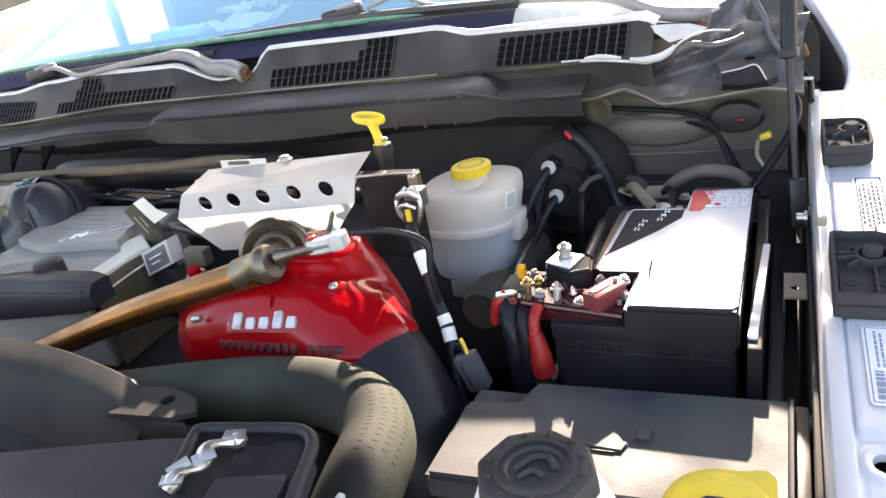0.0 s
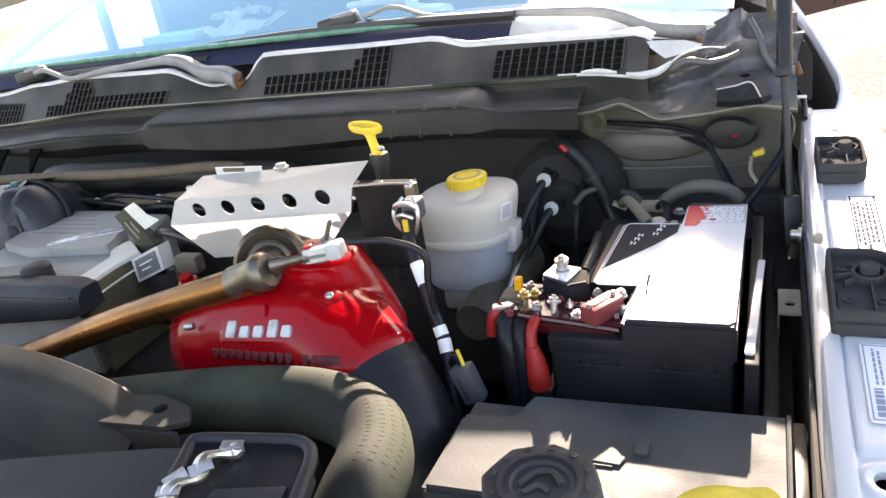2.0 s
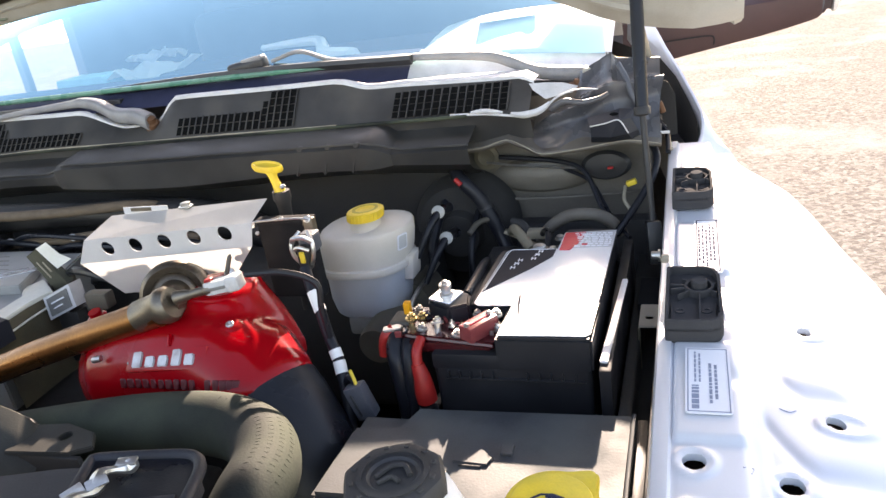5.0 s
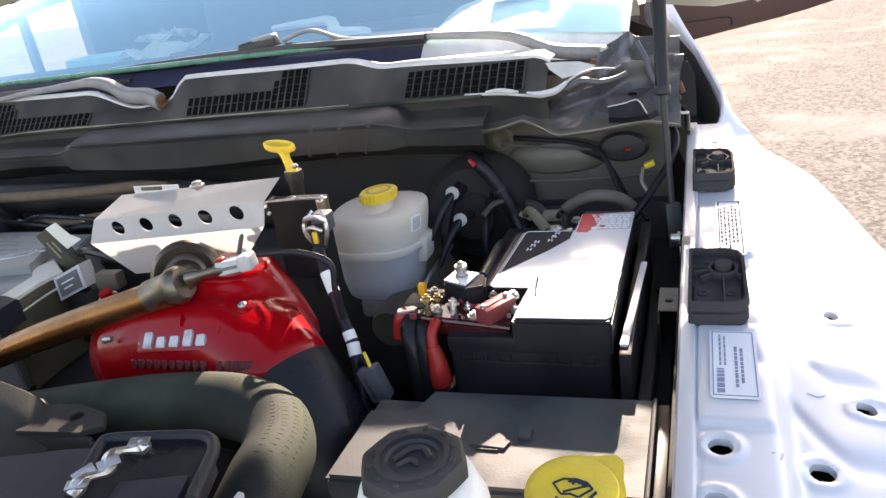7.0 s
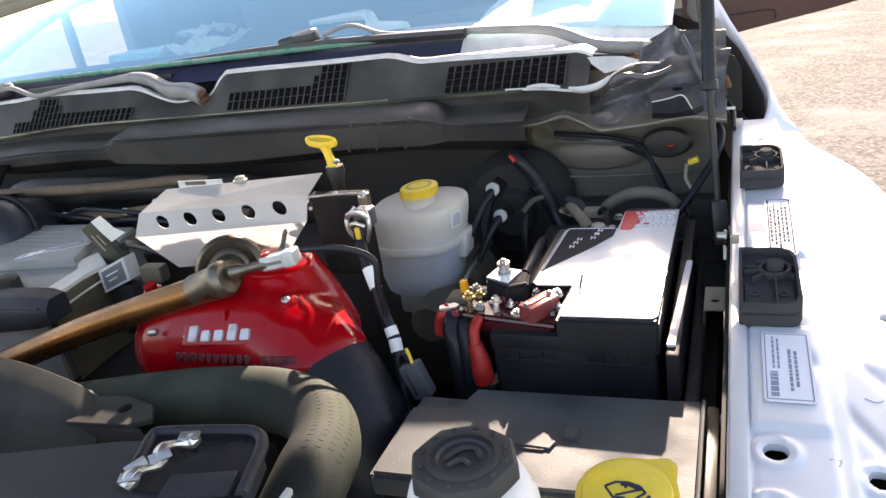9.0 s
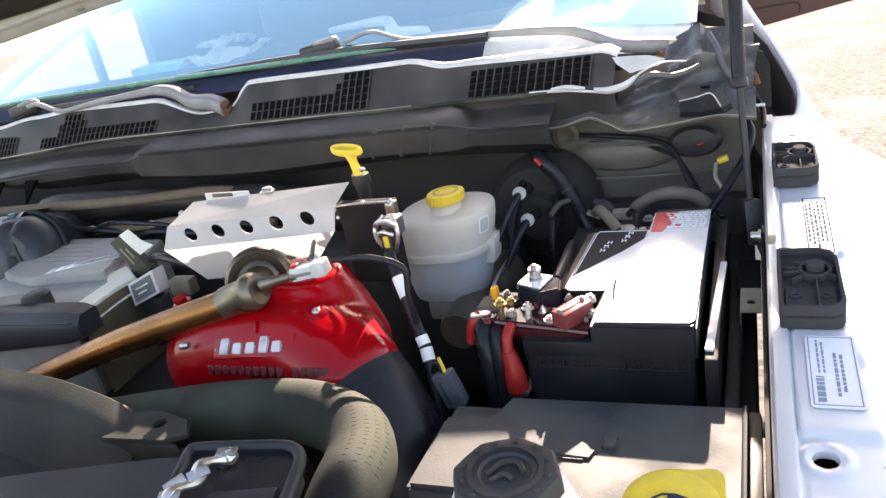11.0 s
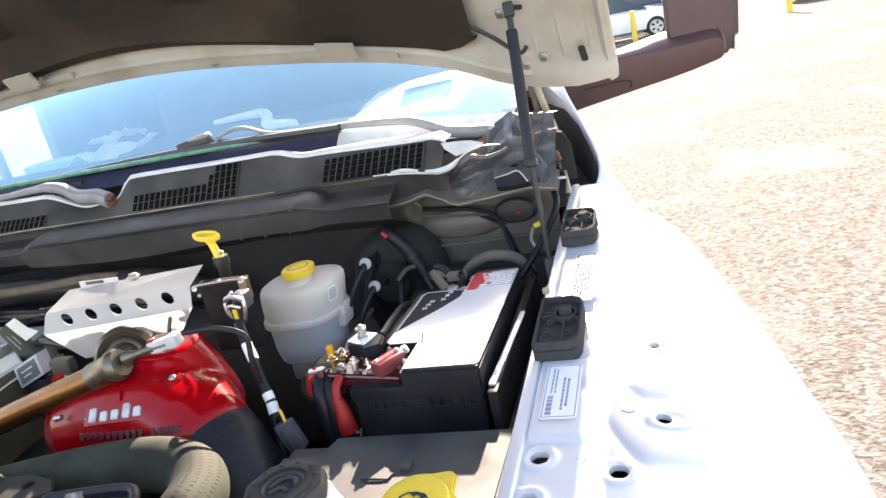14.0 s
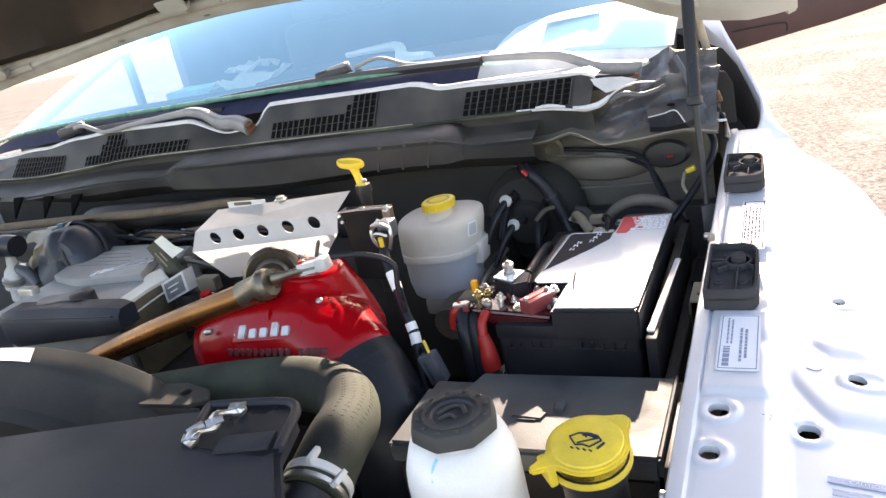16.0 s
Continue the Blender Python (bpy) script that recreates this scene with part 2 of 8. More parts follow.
def gravel_ground():
    m = bpy.data.materials.new("worn_asphalt_with_gravel")
    m.use_nodes = True
    nt, n = m.node_tree, m.node_tree.nodes
    p = n["Principled BSDF"]
    p.inputs["Roughness"].default_value = 0.95
    p.inputs["Specular IOR Level"].default_value = 0.05
    co = n.new("ShaderNodeTexCoord")
    def tex(kind, s):
        t = n.new(kind)
        t.inputs["Scale"].default_value = s
        nt.links.new(co.outputs["Object"], t.inputs["Vector"])
        return t
    stones, grain, patch = tex("ShaderNodeTexVoronoi", 34), tex("ShaderNodeTexNoise", 42), tex("ShaderNodeTexNoise", 0.8)
    patch.inputs["Detail"].default_value = 7.0
    patch.inputs["Roughness"].default_value = 0.65
    ramp = n.new("ShaderNodeValToRGB")
    ramp.color_ramp.elements[0].position, ramp.color_ramp.elements[0].color = 0.12, (0.055, 0.052, 0.047, 1)
    ramp.color_ramp.elements[1].position, ramp.color_ramp.elements[1].color = 0.85, (0.246, 0.236, 0.224, 1)
    e = ramp.color_ramp.elements.new(0.45)
    e.color = (0.130, 0.123, 0.114, 1)
    a = n.new("ShaderNodeMath")
    a.operation = "MULTIPLY_ADD"
    nt.links.new(stones.outputs["Color"], a.inputs[0])
    a.inputs[1].default_value = 0.55
    b = n.new("ShaderNodeMath")
    b.operation = "MULTIPLY"
    b.inputs[1].default_value = 0.55
    nt.links.new(grain.outputs["Fac"], b.inputs[0])
    nt.links.new(b.outputs[0], a.inputs[2])
    nt.links.new(a.outputs[0], ramp.inputs[0])
    mix = n.new("ShaderNodeMix")
    mix.data_type = "RGBA"
    mix.inputs["B"].default_value = (0.255, 0.248, 0.238, 1)          # patches of pale fine sand
    sand = n.new("ShaderNodeMapRange")
    for k, v in zip(("From Min", "From Max", "To Min", "To Max"), (0.5, 0.66, 0.0, 0.8)):
        sand.inputs[k].default_value = v
    nt.links.new(patch.outputs["Fac"], sand.inputs["Value"])
    nt.links.new(sand.outputs[0], mix.inputs["Factor"])
    nt.links.new(ramp.outputs[0], mix.inputs["A"])
    nt.links.new(mix.outputs["Result"], p.inputs["Base Color"])
    bp = n.new("ShaderNodeBump")
    bp.inputs["Strength"].default_value, bp.inputs["Distance"].default_value = 0.9, 0.02
    nt.links.new(a.outputs[0], bp.inputs["Height"])
    nt.links.new(bp.outputs[0], p.inputs["Normal"])
    return m
GROUND = gravel_ground()

# ---------------------------------------------------------------- mesh helpers
def part(name, bm, material, parent=None, label="", smooth=True):
    """Links a bmesh as one mesh object, under a thing or a part."""
    me = bpy.data.meshes.new(name)
    bmesh.ops.recalc_face_normals(bm, faces=bm.faces[:])
    if smooth:
        for f in bm.faces:
            f.smooth = True
        for e in bm.edges:
            if len(e.link_faces) == 2 and e.calc_face_angle(0.0) > radians(38):
                e.smooth = False
    bm.to_mesh(me)
    bm.free()
    me.materials.append(material)
    ob = new(name, me)
    ob.parent = parent
    if label:
        ob["label"] = label
    return ob

def thing(name, label, category, at=(0, 0, 0), group=""):
    ob = new(name)
    ob.location = (0, 0, 0)
    ob.empty_display_size = 0.05
    return tagged(ob, label, category, group)

def join(bm, other):
    me = bpy.data.meshes.new("tmp")
    other.to_mesh(me)
    other.free()
    bm.from_mesh(me)
    bpy.data.meshes.remove(me)
    return bm

def box(lo, hi, bevel=0.004, seg=2, m=None):
    bm = bmesh.new()
    bmesh.ops.create_cube(bm, size=1)
    for v in bm.verts:
        v.co = Vector([l + (c + 0.5) * (h - l) for l, h, c in zip(lo, hi, v.co)])
    if bevel:
        bmesh.ops.bevel(bm, geom=bm.edges[:], offset=bevel, segments=seg, profile=0.6, affect="EDGES")
    if m:
        bm.transform(m)
    return bm

def prism(outline, depth, m=None, bevel=0.0, holes=()):
    """A plate: an outline in x, y, pushed along z by depth. holes: circles (x, y, radius) cut through it."""
    bm = bmesh.new()
    ring = [bm.verts.new((x, y, 0)) for x, y in outline]
    edges = [bm.edges.new((ring[i], ring[(i + 1) % len(ring)])) for i in range(len(ring))]
    for cx, cy, r in holes:
        c = [bm.verts.new((cx + r * math.cos(a), cy + r * math.sin(a), 0)) for a in [2 * math.pi * k / 20 for k in range(20)]]
        edges += [bm.edges.new((c[i], c[(i + 1) % 20])) for i in range(20)]
    if holes:
        bmesh.ops.triangle_fill(bm, use_beauty=True, edges=edges)
    else:
        bm.faces.new(ring)
    ext = bmesh.ops.extrude_face_region(bm, geom=bm.faces[:])
    bmesh.ops.translate(bm, verts=[g for g in ext["geom"] if isinstance(g, bmesh.types.BMVert)], vec=(0, 0, depth))
    if bevel:
        bmesh.ops.recalc_face_normals(bm, faces=bm.faces[:])
        sharp = [e for e in bm.edges if len(e.link_faces) == 2 and e.calc_face_angle(0) > 0.5]
        bmesh.ops.bevel(bm, geom=sharp, offset=bevel, segments=2, affect="EDGES")
    if m:
        bm.transform(m)
    return bm

def rounded(w, h, r, n=5):
    """Outline of a rounded rectangle round the origin."""
    pts = []
    for cx, cy, a0 in ((w / 2 - r, h / 2 - r, 0), (-w / 2 + r, h / 2 - r, 90), (-w / 2 + r, -h / 2 + r, 180), (w / 2 - r, -h / 2 + r, 270)):
        pts += [(cx + r * math.cos(radians(a0 + 90 * k / n)), cy + r * math.sin(radians(a0 + 90 * k / n))) for k in range(n + 1)]
    return pts

def skin(rings, close_ends=True, closed=True):
    """A surface through rings of equally many points."""
    bm = bmesh.new()
    vs = [[bm.verts.new(p) for p in r] for r in rings]
    k = len(vs[0])
    for a, b in zip(vs, vs[1:]):
        for i in range(k if closed else k - 1):
            bm.faces.new((a[i], a[(i + 1) % k], b[(i + 1) % k], b[i]))
    if close_ends and closed:
        bm.faces.new(vs[0][::-1])
        bm.faces.new(vs[-1])
    return bm

def lathe(profile, m=None, n=32, sx=1.0, sy=1.0):
    """Profile of (radius, z) turned round z."""
    profile = [(max(r, 0.0004), z) for r, z in profile]
    rings = [[(r * sx * math.cos(2 * math.pi * k / n), r * sy * math.sin(2 * math.pi * k / n), z) for k in range(n)] for r, z in profile]
    ring = abs(profile[0][1] - profile[-1][1]) < 1e-6 and profile[0][0] > 0.005 and profile[-1][0] > 0.005
    bm = skin(rings + [rings[0]], close_ends=False) if ring else skin(rings)
    if ring:
        bmesh.ops.remove_doubles(bm, verts=bm.verts[:], dist=1e-6)
    if m:
        bm.transform(m)
    return bm

def spline(pts, n=8):
    """Catmull-Rom through points."""
    p = [Vector(q) for q in pts]
    p = [2 * p[0] - p[1], *p, 2 * p[-1] - p[-2]]
    out = []
    for a, b, c, d in zip(p, p[1:], p[2:], p[3:]):
        for k in range(n):
            t = k / n
            out.append(0.5 * (2 * b + (c - a) * t + (2 * a - 5 * b + 4 * c - d) * t * t + (3 * b - a - 3 * c + d) * t ** 3))
    return [*out, p[-2]]

def tube(pts, r, n=10, k=12, smooth=True, ripple=None):
    """A tube along points; r: a radius or one for each point along the way (function of 0..1)."""
    path = spline(pts, n) if smooth else [Vector(p) for p in pts]
    rings, up = [], None
    for i, c in enumerate(path):
        d = (path[min(i + 1, len(path) - 1)] - path[max(i - 1, 0)]).normalized()
        if up is None:
            up = d.orthogonal().normalized()
        up = (up - d * up.dot(d)).normalized()
        side = d.cross(up)
        rr = r(i / (len(path) - 1)) if callable(r) else r
        rings.append([c + rr * (math.cos(2 * math.pi * j / k) * up + math.sin(2 * math.pi * j / k) * side) for j in range(k)])
    return skin(rings)

def bolt(at, r=0.006, h=0.005, m=None, n=6):
    return lathe([(r * 1.5, 0), (r * 1.5, h * 0.3), (r, h * 0.3), (r, h), (r * 0.8, h * 1.1)], Matrix.Translation(at) @ (m or Matrix()), n=n * 2 if n < 8 else n)

def axis_to(a, b):
    """A pose at a whose z points to b."""
    return Matrix.Translation(a) @ (Vector(b) - Vector(a)).to_track_quat("Z", "Y").to_matrix().to_4x4()

def smooth01(t):
    t = max(0.0, min(1.0, t))
    return t * t * (3 - 2 * t)

# ---------------------------------------------------------------- ground and distance
def ground_sheet():
    bm = bmesh.new()
    bmesh.ops.create_grid(bm, x_segments=60, y_segments=60, size=250)
    for v in bm.verts:
        v.co.z = -0.0385 * v.co.y
    ob = part("ground", bm, GROUND)
    return tagged(ob, "sun-bleached asphalt lot strewn with pale gravel", "ground", kind="structure")
ground_sheet()

# ---------------------------------------------------------------- the truck's body
truck = thing("pickup_truck", "silver pickup truck with its hood propped open", "truck")

def fender_top(y):
    return 1.262 + 0.058 * (y - 0.42)

FENDER_HOLES = [(0.094, 0.455, 0.0098), (0.090, 0.395, 0.0092), (0.170, 0.460, 0.0100), (0.215, 0.546, 0.0085), (0.207, 0.695, 0.0072), (0.100, 1.170, 0.0065)]

def build_fender():
    prof = [(0.056, -0.42), (0.057, -0.2), (0.057, -0.05), (0.0575, -0.006), (0.060, -0.001), (0.066, 0.001), (0.073, 0.001), (0.0755, -0.003), (0.078, -0.0035)]
    xs = [0.080 + 0.0025 * k for k in range(71)]
    for x in xs:
        z = -0.003 - 0.022 * smooth01((x - 0.134) / 0.024) - 0.06 * max(0.0, x - 0.15) - 2.0 * max(0.0, x - 0.20) ** 2 * 2.2
        prof.append((x, z))
    x0, z0 = prof[-1]
    prof += [(x0 + 0.03, z0 - 0.025), (x0 + 0.065, z0 - 0.07), (x0 + 0.10, z0 - 0.14), (x0 + 0.125, z0 - 0.23), (x0 + 0.135, z0 - 0.35), (x0 + 0.135, z0 - 0.6)]
    ys = [-0.45 + 0.05 * k for k in range(12)] + [0.15 + 0.003 * k for k in range(373)]
    rings = []
    for y in ys:
        ring = []
        k = float(np.interp(y, [0.3, 0.7, 0.96, 1.09, 1.20], [1.5, 1.42, 1.09, 0.8, 0.55]))
        for x, z in prof:
            zz = z
            # stamped pads and channels
            if 0.076 < x < 0.26:
                for y0, y1 in ((0.475, 0.637), (0.775, 0.93)):
                    inside = smooth01((y - y0) / 0.012) * smooth01((y1 - y) / 0.012) * smooth01((0.146 - x) / 0.014)
                    zz += 0.0045 * inside
                for yc, xa, xb in ((0.522, 0.112, 0.25), (0.632, 0.112, 0.245), (0.80, 0.115, 0.21)):
                    yy = yc + 0.05 - 0.10 * smooth01((x - 0.125) / 0.075)
                    zz -= 0.0026 * math.exp(-((y - yy) / 0.014) ** 2) * smooth01((x - xa) / 0.015) * smooth01((xb - x) / 0.02)
                for hx, hy, hr in FENDER_HOLES[:5]:
                    zz += 0.0022 * math.exp(-((math.hypot(x - hx, y - hy) - hr - 0.006) / 0.0035) ** 2)
                zz += 0.0015 * math.exp(-((y - 0.50) / 0.03) ** 2 - ((x - 0.205) / 0.02) ** 2)
            xx = x if x < 0.2 else 0.2 + (x - 0.2) * k
            pinch = 1.0 - 0.5 * smooth01((y - 1.10) / 0.17)
            xx = xx if xx < 0.115 else 0.115 + (xx - 0.115) * pinch
            ring.append((xx, y, fender_top(y) + zz))
        rings.append(ring)
    bm = skin(rings, close_ends=False, closed=False)
    for cx, cy, r in FENDER_HOLES:
        gone = [f for f in bm.faces if (f.calc_center_median().xy - Vector((cx, cy))).length < r + 0.0016 and f.calc_center_median().z > 1.15]
        bmesh.ops.delete(bm, geom=gone, context="FACES")
        rim = [v for v in bm.verts if v.is_boundary and (v.co.xy - Vector((cx, cy))).length < r + 0.0062]
        for v in rim:
            d = v.co.xy - Vector((cx, cy))
            v.co.xy = Vector((cx, cy)) + d.normalized() * r
        edges = [e for e in bm.edges if e.is_boundary and e.verts[0] in rim and e.verts[1] in rim]
        ext = bmesh.ops.extrude_edge_only(bm, edges=edges)
        bmesh.ops.translate(bm, verts=[g for g in ext["geom"] if isinstance(g, bmesh.types.BMVert)], vec=(0, 0, -0.007))
    ob = part("fender", bm, PAINT, truck, "silver fender shoulder with stamped pads and holes")
    return ob
fender = build_fender()
# Liner added to close the gap; black paints the shade there.
part("bay_side_liner", box((0.002, 0.60, 0.6), (0.043, 1.19, 1.13), 0.004), DARK, truck, "added liner, black for the shade beside the battery")
# Black apron paints the shade below the fender's rim.
part("apron", box((0.0515, -0.4, 0.55), (0.0555, 1.3, 1.215), 0.001), DARK, truck, "inner wheel apron, blackened for shade")
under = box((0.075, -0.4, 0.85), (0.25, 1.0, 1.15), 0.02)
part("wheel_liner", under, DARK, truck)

def sticker(x0, x1, y0, y1, lines, name="sticker", up=0.0032, ink=PRINT, edge=0.001):
    z = lambda y: fender_top(y) + up
    zc, slope = z((y0 + y1) / 2), 0.065
    m = Matrix.Translation(((x0 + x1) / 2, (y0 + y1) / 2, zc)) @ Matrix.Rotation(math.atan(slope), 4, "X")
    w, h = x1 - x0, y1 - y0
    s = part(name, prism(rounded(w, h, 0.004), 0.0012, m), STICKER, truck, "white sticker with fine dark print")
    t = 0.0013
    bm = bmesh.new()
    i, o = 0.002 + edge, 0.002
    for a, b, c, d in ((-w / 2 + o, -h / 2 + o, w / 2 - o, -h / 2 + i), (-w / 2 + o, h / 2 - i, w / 2 - o, h / 2 - o), (-w / 2 + o, -h / 2 + o, -w / 2 + i, h / 2 - o), (w / 2 - i, -h / 2 + o, w / 2 - o, h / 2 - o)):
        join(bm, box((a, b, 0.001), (c, d, t + 0.0002), 0))
    rnd = random.Random(7 + len(lines))
    for fx, fy0, fy1, thick in lines:
        y = fy0
        while y < fy1:
            l = rnd.uniform(0.03, 0.08)
            join(bm, box((-w / 2 + w * fx, -h / 2 + h * y, 0.001), (-w / 2 + w * fx + thick, -h / 2 + h * min(y + l, fy1), t + 0.0002), 0))
            y += l + 0.015
    bm.transform(m)
    part("print", bm, ink, s, smooth=False)
sticker(0.087, 0.128, 0.510, 0.612, [(0.14, 0.06, 0.40, 0.0065), (0.20, 0.45, 0.93, 0.0018), (0.30, 0.45, 0.9, 0.0018), (0.52, 0.14, 0.75, 0.0026), (0.64, 0.2, 0.72, 0.0026)])
sticker(0.098, 0.129, 0.770, 0.918, [(0.14, 0.2, 0.85, 0.0028), (0.28, 0.15, 0.9, 0.0028), (0.42, 0.1, 0.8, 0.0028), (0.56, 0.2, 0.9, 0.0028), (0.70, 0.2, 0.85, 0.0028)], up=0.0045, ink=INK, edge=0.0018)

def bump_stop(x0, x1, y0, y1, top, height):
    """Black plastic pad on the fender's shoulder: a thin rim, a ringed stub with ribs, and two shallow pockets."""
    w, h = x1 - x0, y1 - y0
    m = Matrix.Translation(((x0 + x1) / 2, (y0 + y1) / 2, top - height)) @ Matrix.Rotation(math.atan(0.065), 4, "X")
    deck = height - 0.0095
    outline = [(-w / 2, -h / 2 + 0.002), (-w / 2 + 0.002, -h / 2), (w / 2 - 0.012, -h / 2), (w / 2 - 0.003, -h / 2 + 0.006), (w / 2, -h / 2 + 0.016), (w / 2 - 0.001, h / 2 - 0.020), (w / 2 - 0.006, h / 2 - 0.006), (w / 2 - 0.018, h / 2), (-w / 2 + 0.002, h / 2), (-w / 2, h / 2 - 0.002)]
    pad = part("bump_stop", prism(outline, deck, m, 0.001), PAD, truck, "ribbed black plastic hood bump stop")
    inner = [(x * (1 - 0.007 / w), y * (1 - 0.007 / h)) for x, y in outline]
    bm = skin([[(x, y, deck - 0.004) for x, y in outline], [(x, y, height - 0.001) for x, y in outline], [(x * 0.985, y * 0.99, height) for x, y in outline], [(x, y, height) for x, y in inner], [(x, y, deck - 0.001) for x, y in inner]], close_ends=False)
    bm.transform(m)
    part("rim", bm, PAD, pad)
    cx, cy = 0.006, h * 0.14
    def put(name, bm, mt=PAD):
        bm.transform(m)
        return part(name, bm, mt, pad)
    put("ring", lathe([(0.0125, deck - 0.001), (0.0125, height - 0.001), (0.0150, height - 0.0005), (0.0155, height - 0.002), (0.0155, deck - 0.001)], Matrix.Translation((cx, cy, 0)), 28))
    put("stub", lathe([(0.0085, deck - 0.001), (0.0085, height + 0.004), (0.0075, height + 0.005), (0.0, height + 0.005)], Matrix.Translation((cx, cy + 0.001, 0)), 20))
    for deg, reach in ((172, w / 2 + cx - 0.004), (192, w / 2 + cx - 0.004), (222, 0.030), (270, h / 2 + cy - 0.004), (322, w / 2 - cx), (20, w / 2 - cx - 0.004), (138, 0.024)):
        put("rib", box((0.0145, -0.0009, deck - 0.001), (reach, 0.0009, height - 0.0018), 0.0003, 1, Matrix.Translation((cx, cy, 0)) @ Matrix.Rotation(radians(deg), 4, "Z")))
    put("shelf", box((-w / 2 + 0.005, -h / 2 + 0.005, deck - 0.001), (w / 2 - 0.006, -h * 0.10, deck + 0.0022), 0.001, 1))
    for x in (-w * 0.24, w * 0.22):
        put("pocket_mark", lathe([(0.003, deck + 0.001), (0.003, deck + 0.0034), (0.0055, deck + 0.0034), (0.0055, deck + 0.001)], Matrix.Translation((x, -h * 0.24, 0)), 16))
bump_stop(0.067, 0.125, 0.629, 0.747, 1.304, 0.028)
bump_stop(0.069, 0.125, 0.966, 1.064, 1.324, 0.027)

def fender_z(x, y):
    return fender_top(y) - 0.003 - 0.022 * smooth01((x - 0.134) / 0.024) - 0.06 * max(0.0, x - 0.15) - 4.4 * max(0.0, x - 0.20) ** 2

def caution_print():
    """A faded blue warning bar with pale letters, and a few worn pen strokes on the paint."""
    faded = mat("faded_blue_print", (0.42, 0.46, 0.58), 0.5, 0, 0.2, 60, 500)
    m = Matrix.Translation((0.206, 0.400, fender_z(0.206, 0.400) + 0.0012)) @ Matrix.Rotation(radians(4), 4, "X") @ Matrix.Rotation(radians(4), 4, "Y") @ Matrix.Rotation(radians(-4), 4, "Z")
    bar = part("caution_print", prism(rounded(0.048, 0.0068, 0.001), 0.0006, m), faded, truck, "faded blue warning print on the paint")
    text = bpy.data.curves.new("caution_word", "FONT")
    text.body, text.size, text.align_x, text.align_y = "CAUTION", 0.0060, "CENTER", "CENTER"
    word = bpy.data.objects.new("caution_word", text)
    me = bpy.data.meshes.new_from_object(word)
    bpy.data.objects.remove(word)
    me.transform(m @ Matrix.Translation((0.006, 0, 0.0008)))
    me.materials.append(STICKER)
    new("caution_word", me).parent = bar
    rnd = random.Random(9)
    for k in range(4):
        w = rnd.uniform(0.02, 0.04)
        part("print_line", box((-0.02, -0.012 - 0.006 * k, 0), (-0.02 + w, -0.0105 - 0.006 * k, 0.0006), 0, 1, m), faded, bar)
    for pts in (((0.170, 0.561), (0.178, 0.557), (0.184, 0.560)), ((0.132, 0.452), (0.140, 0.455), (0.138, 0.447)), ((0.24, 0.60), (0.25, 0.597))):
        part("paint_scratch", tube([(x, y, fender_z(x, y) + 0.0004) for x, y in pts], 0.0006, 4, 5), faded, truck, "small scuff in the paint")
caution_print()

# bracket beside the apron
# Pale front and black rear halves paint the bracket's sunlit and shaded ends.
br = part("bracket", prism([(0, 0), (0.025, 0), (0.025, 0.062), (0, 0.062)], 0.003, Matrix.Translation((0.026, 0.808, 1.190)), 0.0008, [(0.013, 0.025, 0.0055)]), PRIMER, truck, "tan steel bracket with a bolt hole")
part("bracket_leg", box((0.025, 0.805, 1.05), (0.028, 0.811, 1.1905), 0.0008), BRACKET, br)
part("bracket_plate", box((0.022, 0.8705, 1.182), (0.051, 0.955, 1.193), 0.001, 2), MATT_BLACK, br, "bracket's rear half, blackened for shade")
part("pale_clip", box((0.058, 0.795, 1.288), (0.068, 0.804, 1.298), 0.003, 2), HINGE, truck, "pale clip beside the fender rim")
for y, z in ((0.41, 1.19), (0.62, 1.16), (0.93, 1.24)):
    part("apron_bolt", bolt((0.052, y, z), 0.006, 0.012, Matrix.Rotation(radians(-90), 4, "Y")), STEEL, truck)

# ------------------------------------------------ cowl
def lip_z(x):
    pts = [(-2.5, 1.40), (-2.0, 1.435), (-1.73, 1.452), (-1.55, 1.470), (-1.40, 1.478), (-1.16, 1.476), (-1.035, 1.436), (-0.965, 1.440), (-0.895, 1.488), (-0.62, 1.486), (-0.54, 1.486), (-0.465, 1.469), (-0.19, 1.462), (-0.13, 1.438), (-0.07, 1.405)]
    for (xa, za), (xb, zb) in zip(pts, pts[1:]):
        if xa <= x <= xb:
            return za + (zb - za) * smooth01((x - xa) / (xb - xa))
    return pts[-1][1] if x > pts[-1][0] else pts[0][1]

def cowl_front(x):
    return 1.150 + 0.10 * (max(0.0, abs(x + 0.68) - 0.45)) ** 2

def cowl_base(x):
    return 1.412 - 0.03 * smooth01((-1.2 - x) / 0.6)

GRILLES = [(-0.880, -0.614, lambda x: 1.450 + (0.030 if x > -0.673 else 0.015 if x > -0.695 else 0.0)), (-0.415, -0.200, lambda x: 1.456),
           (-1.500, -1.130, lambda x: 1.426 if x < -1.436 else 1.450 if x < -1.42 else 1.468 if x < -1.362 else 1.456 if x < -1.35 else 1.440), (-1.85, -1.60, lambda x: 1.432)]

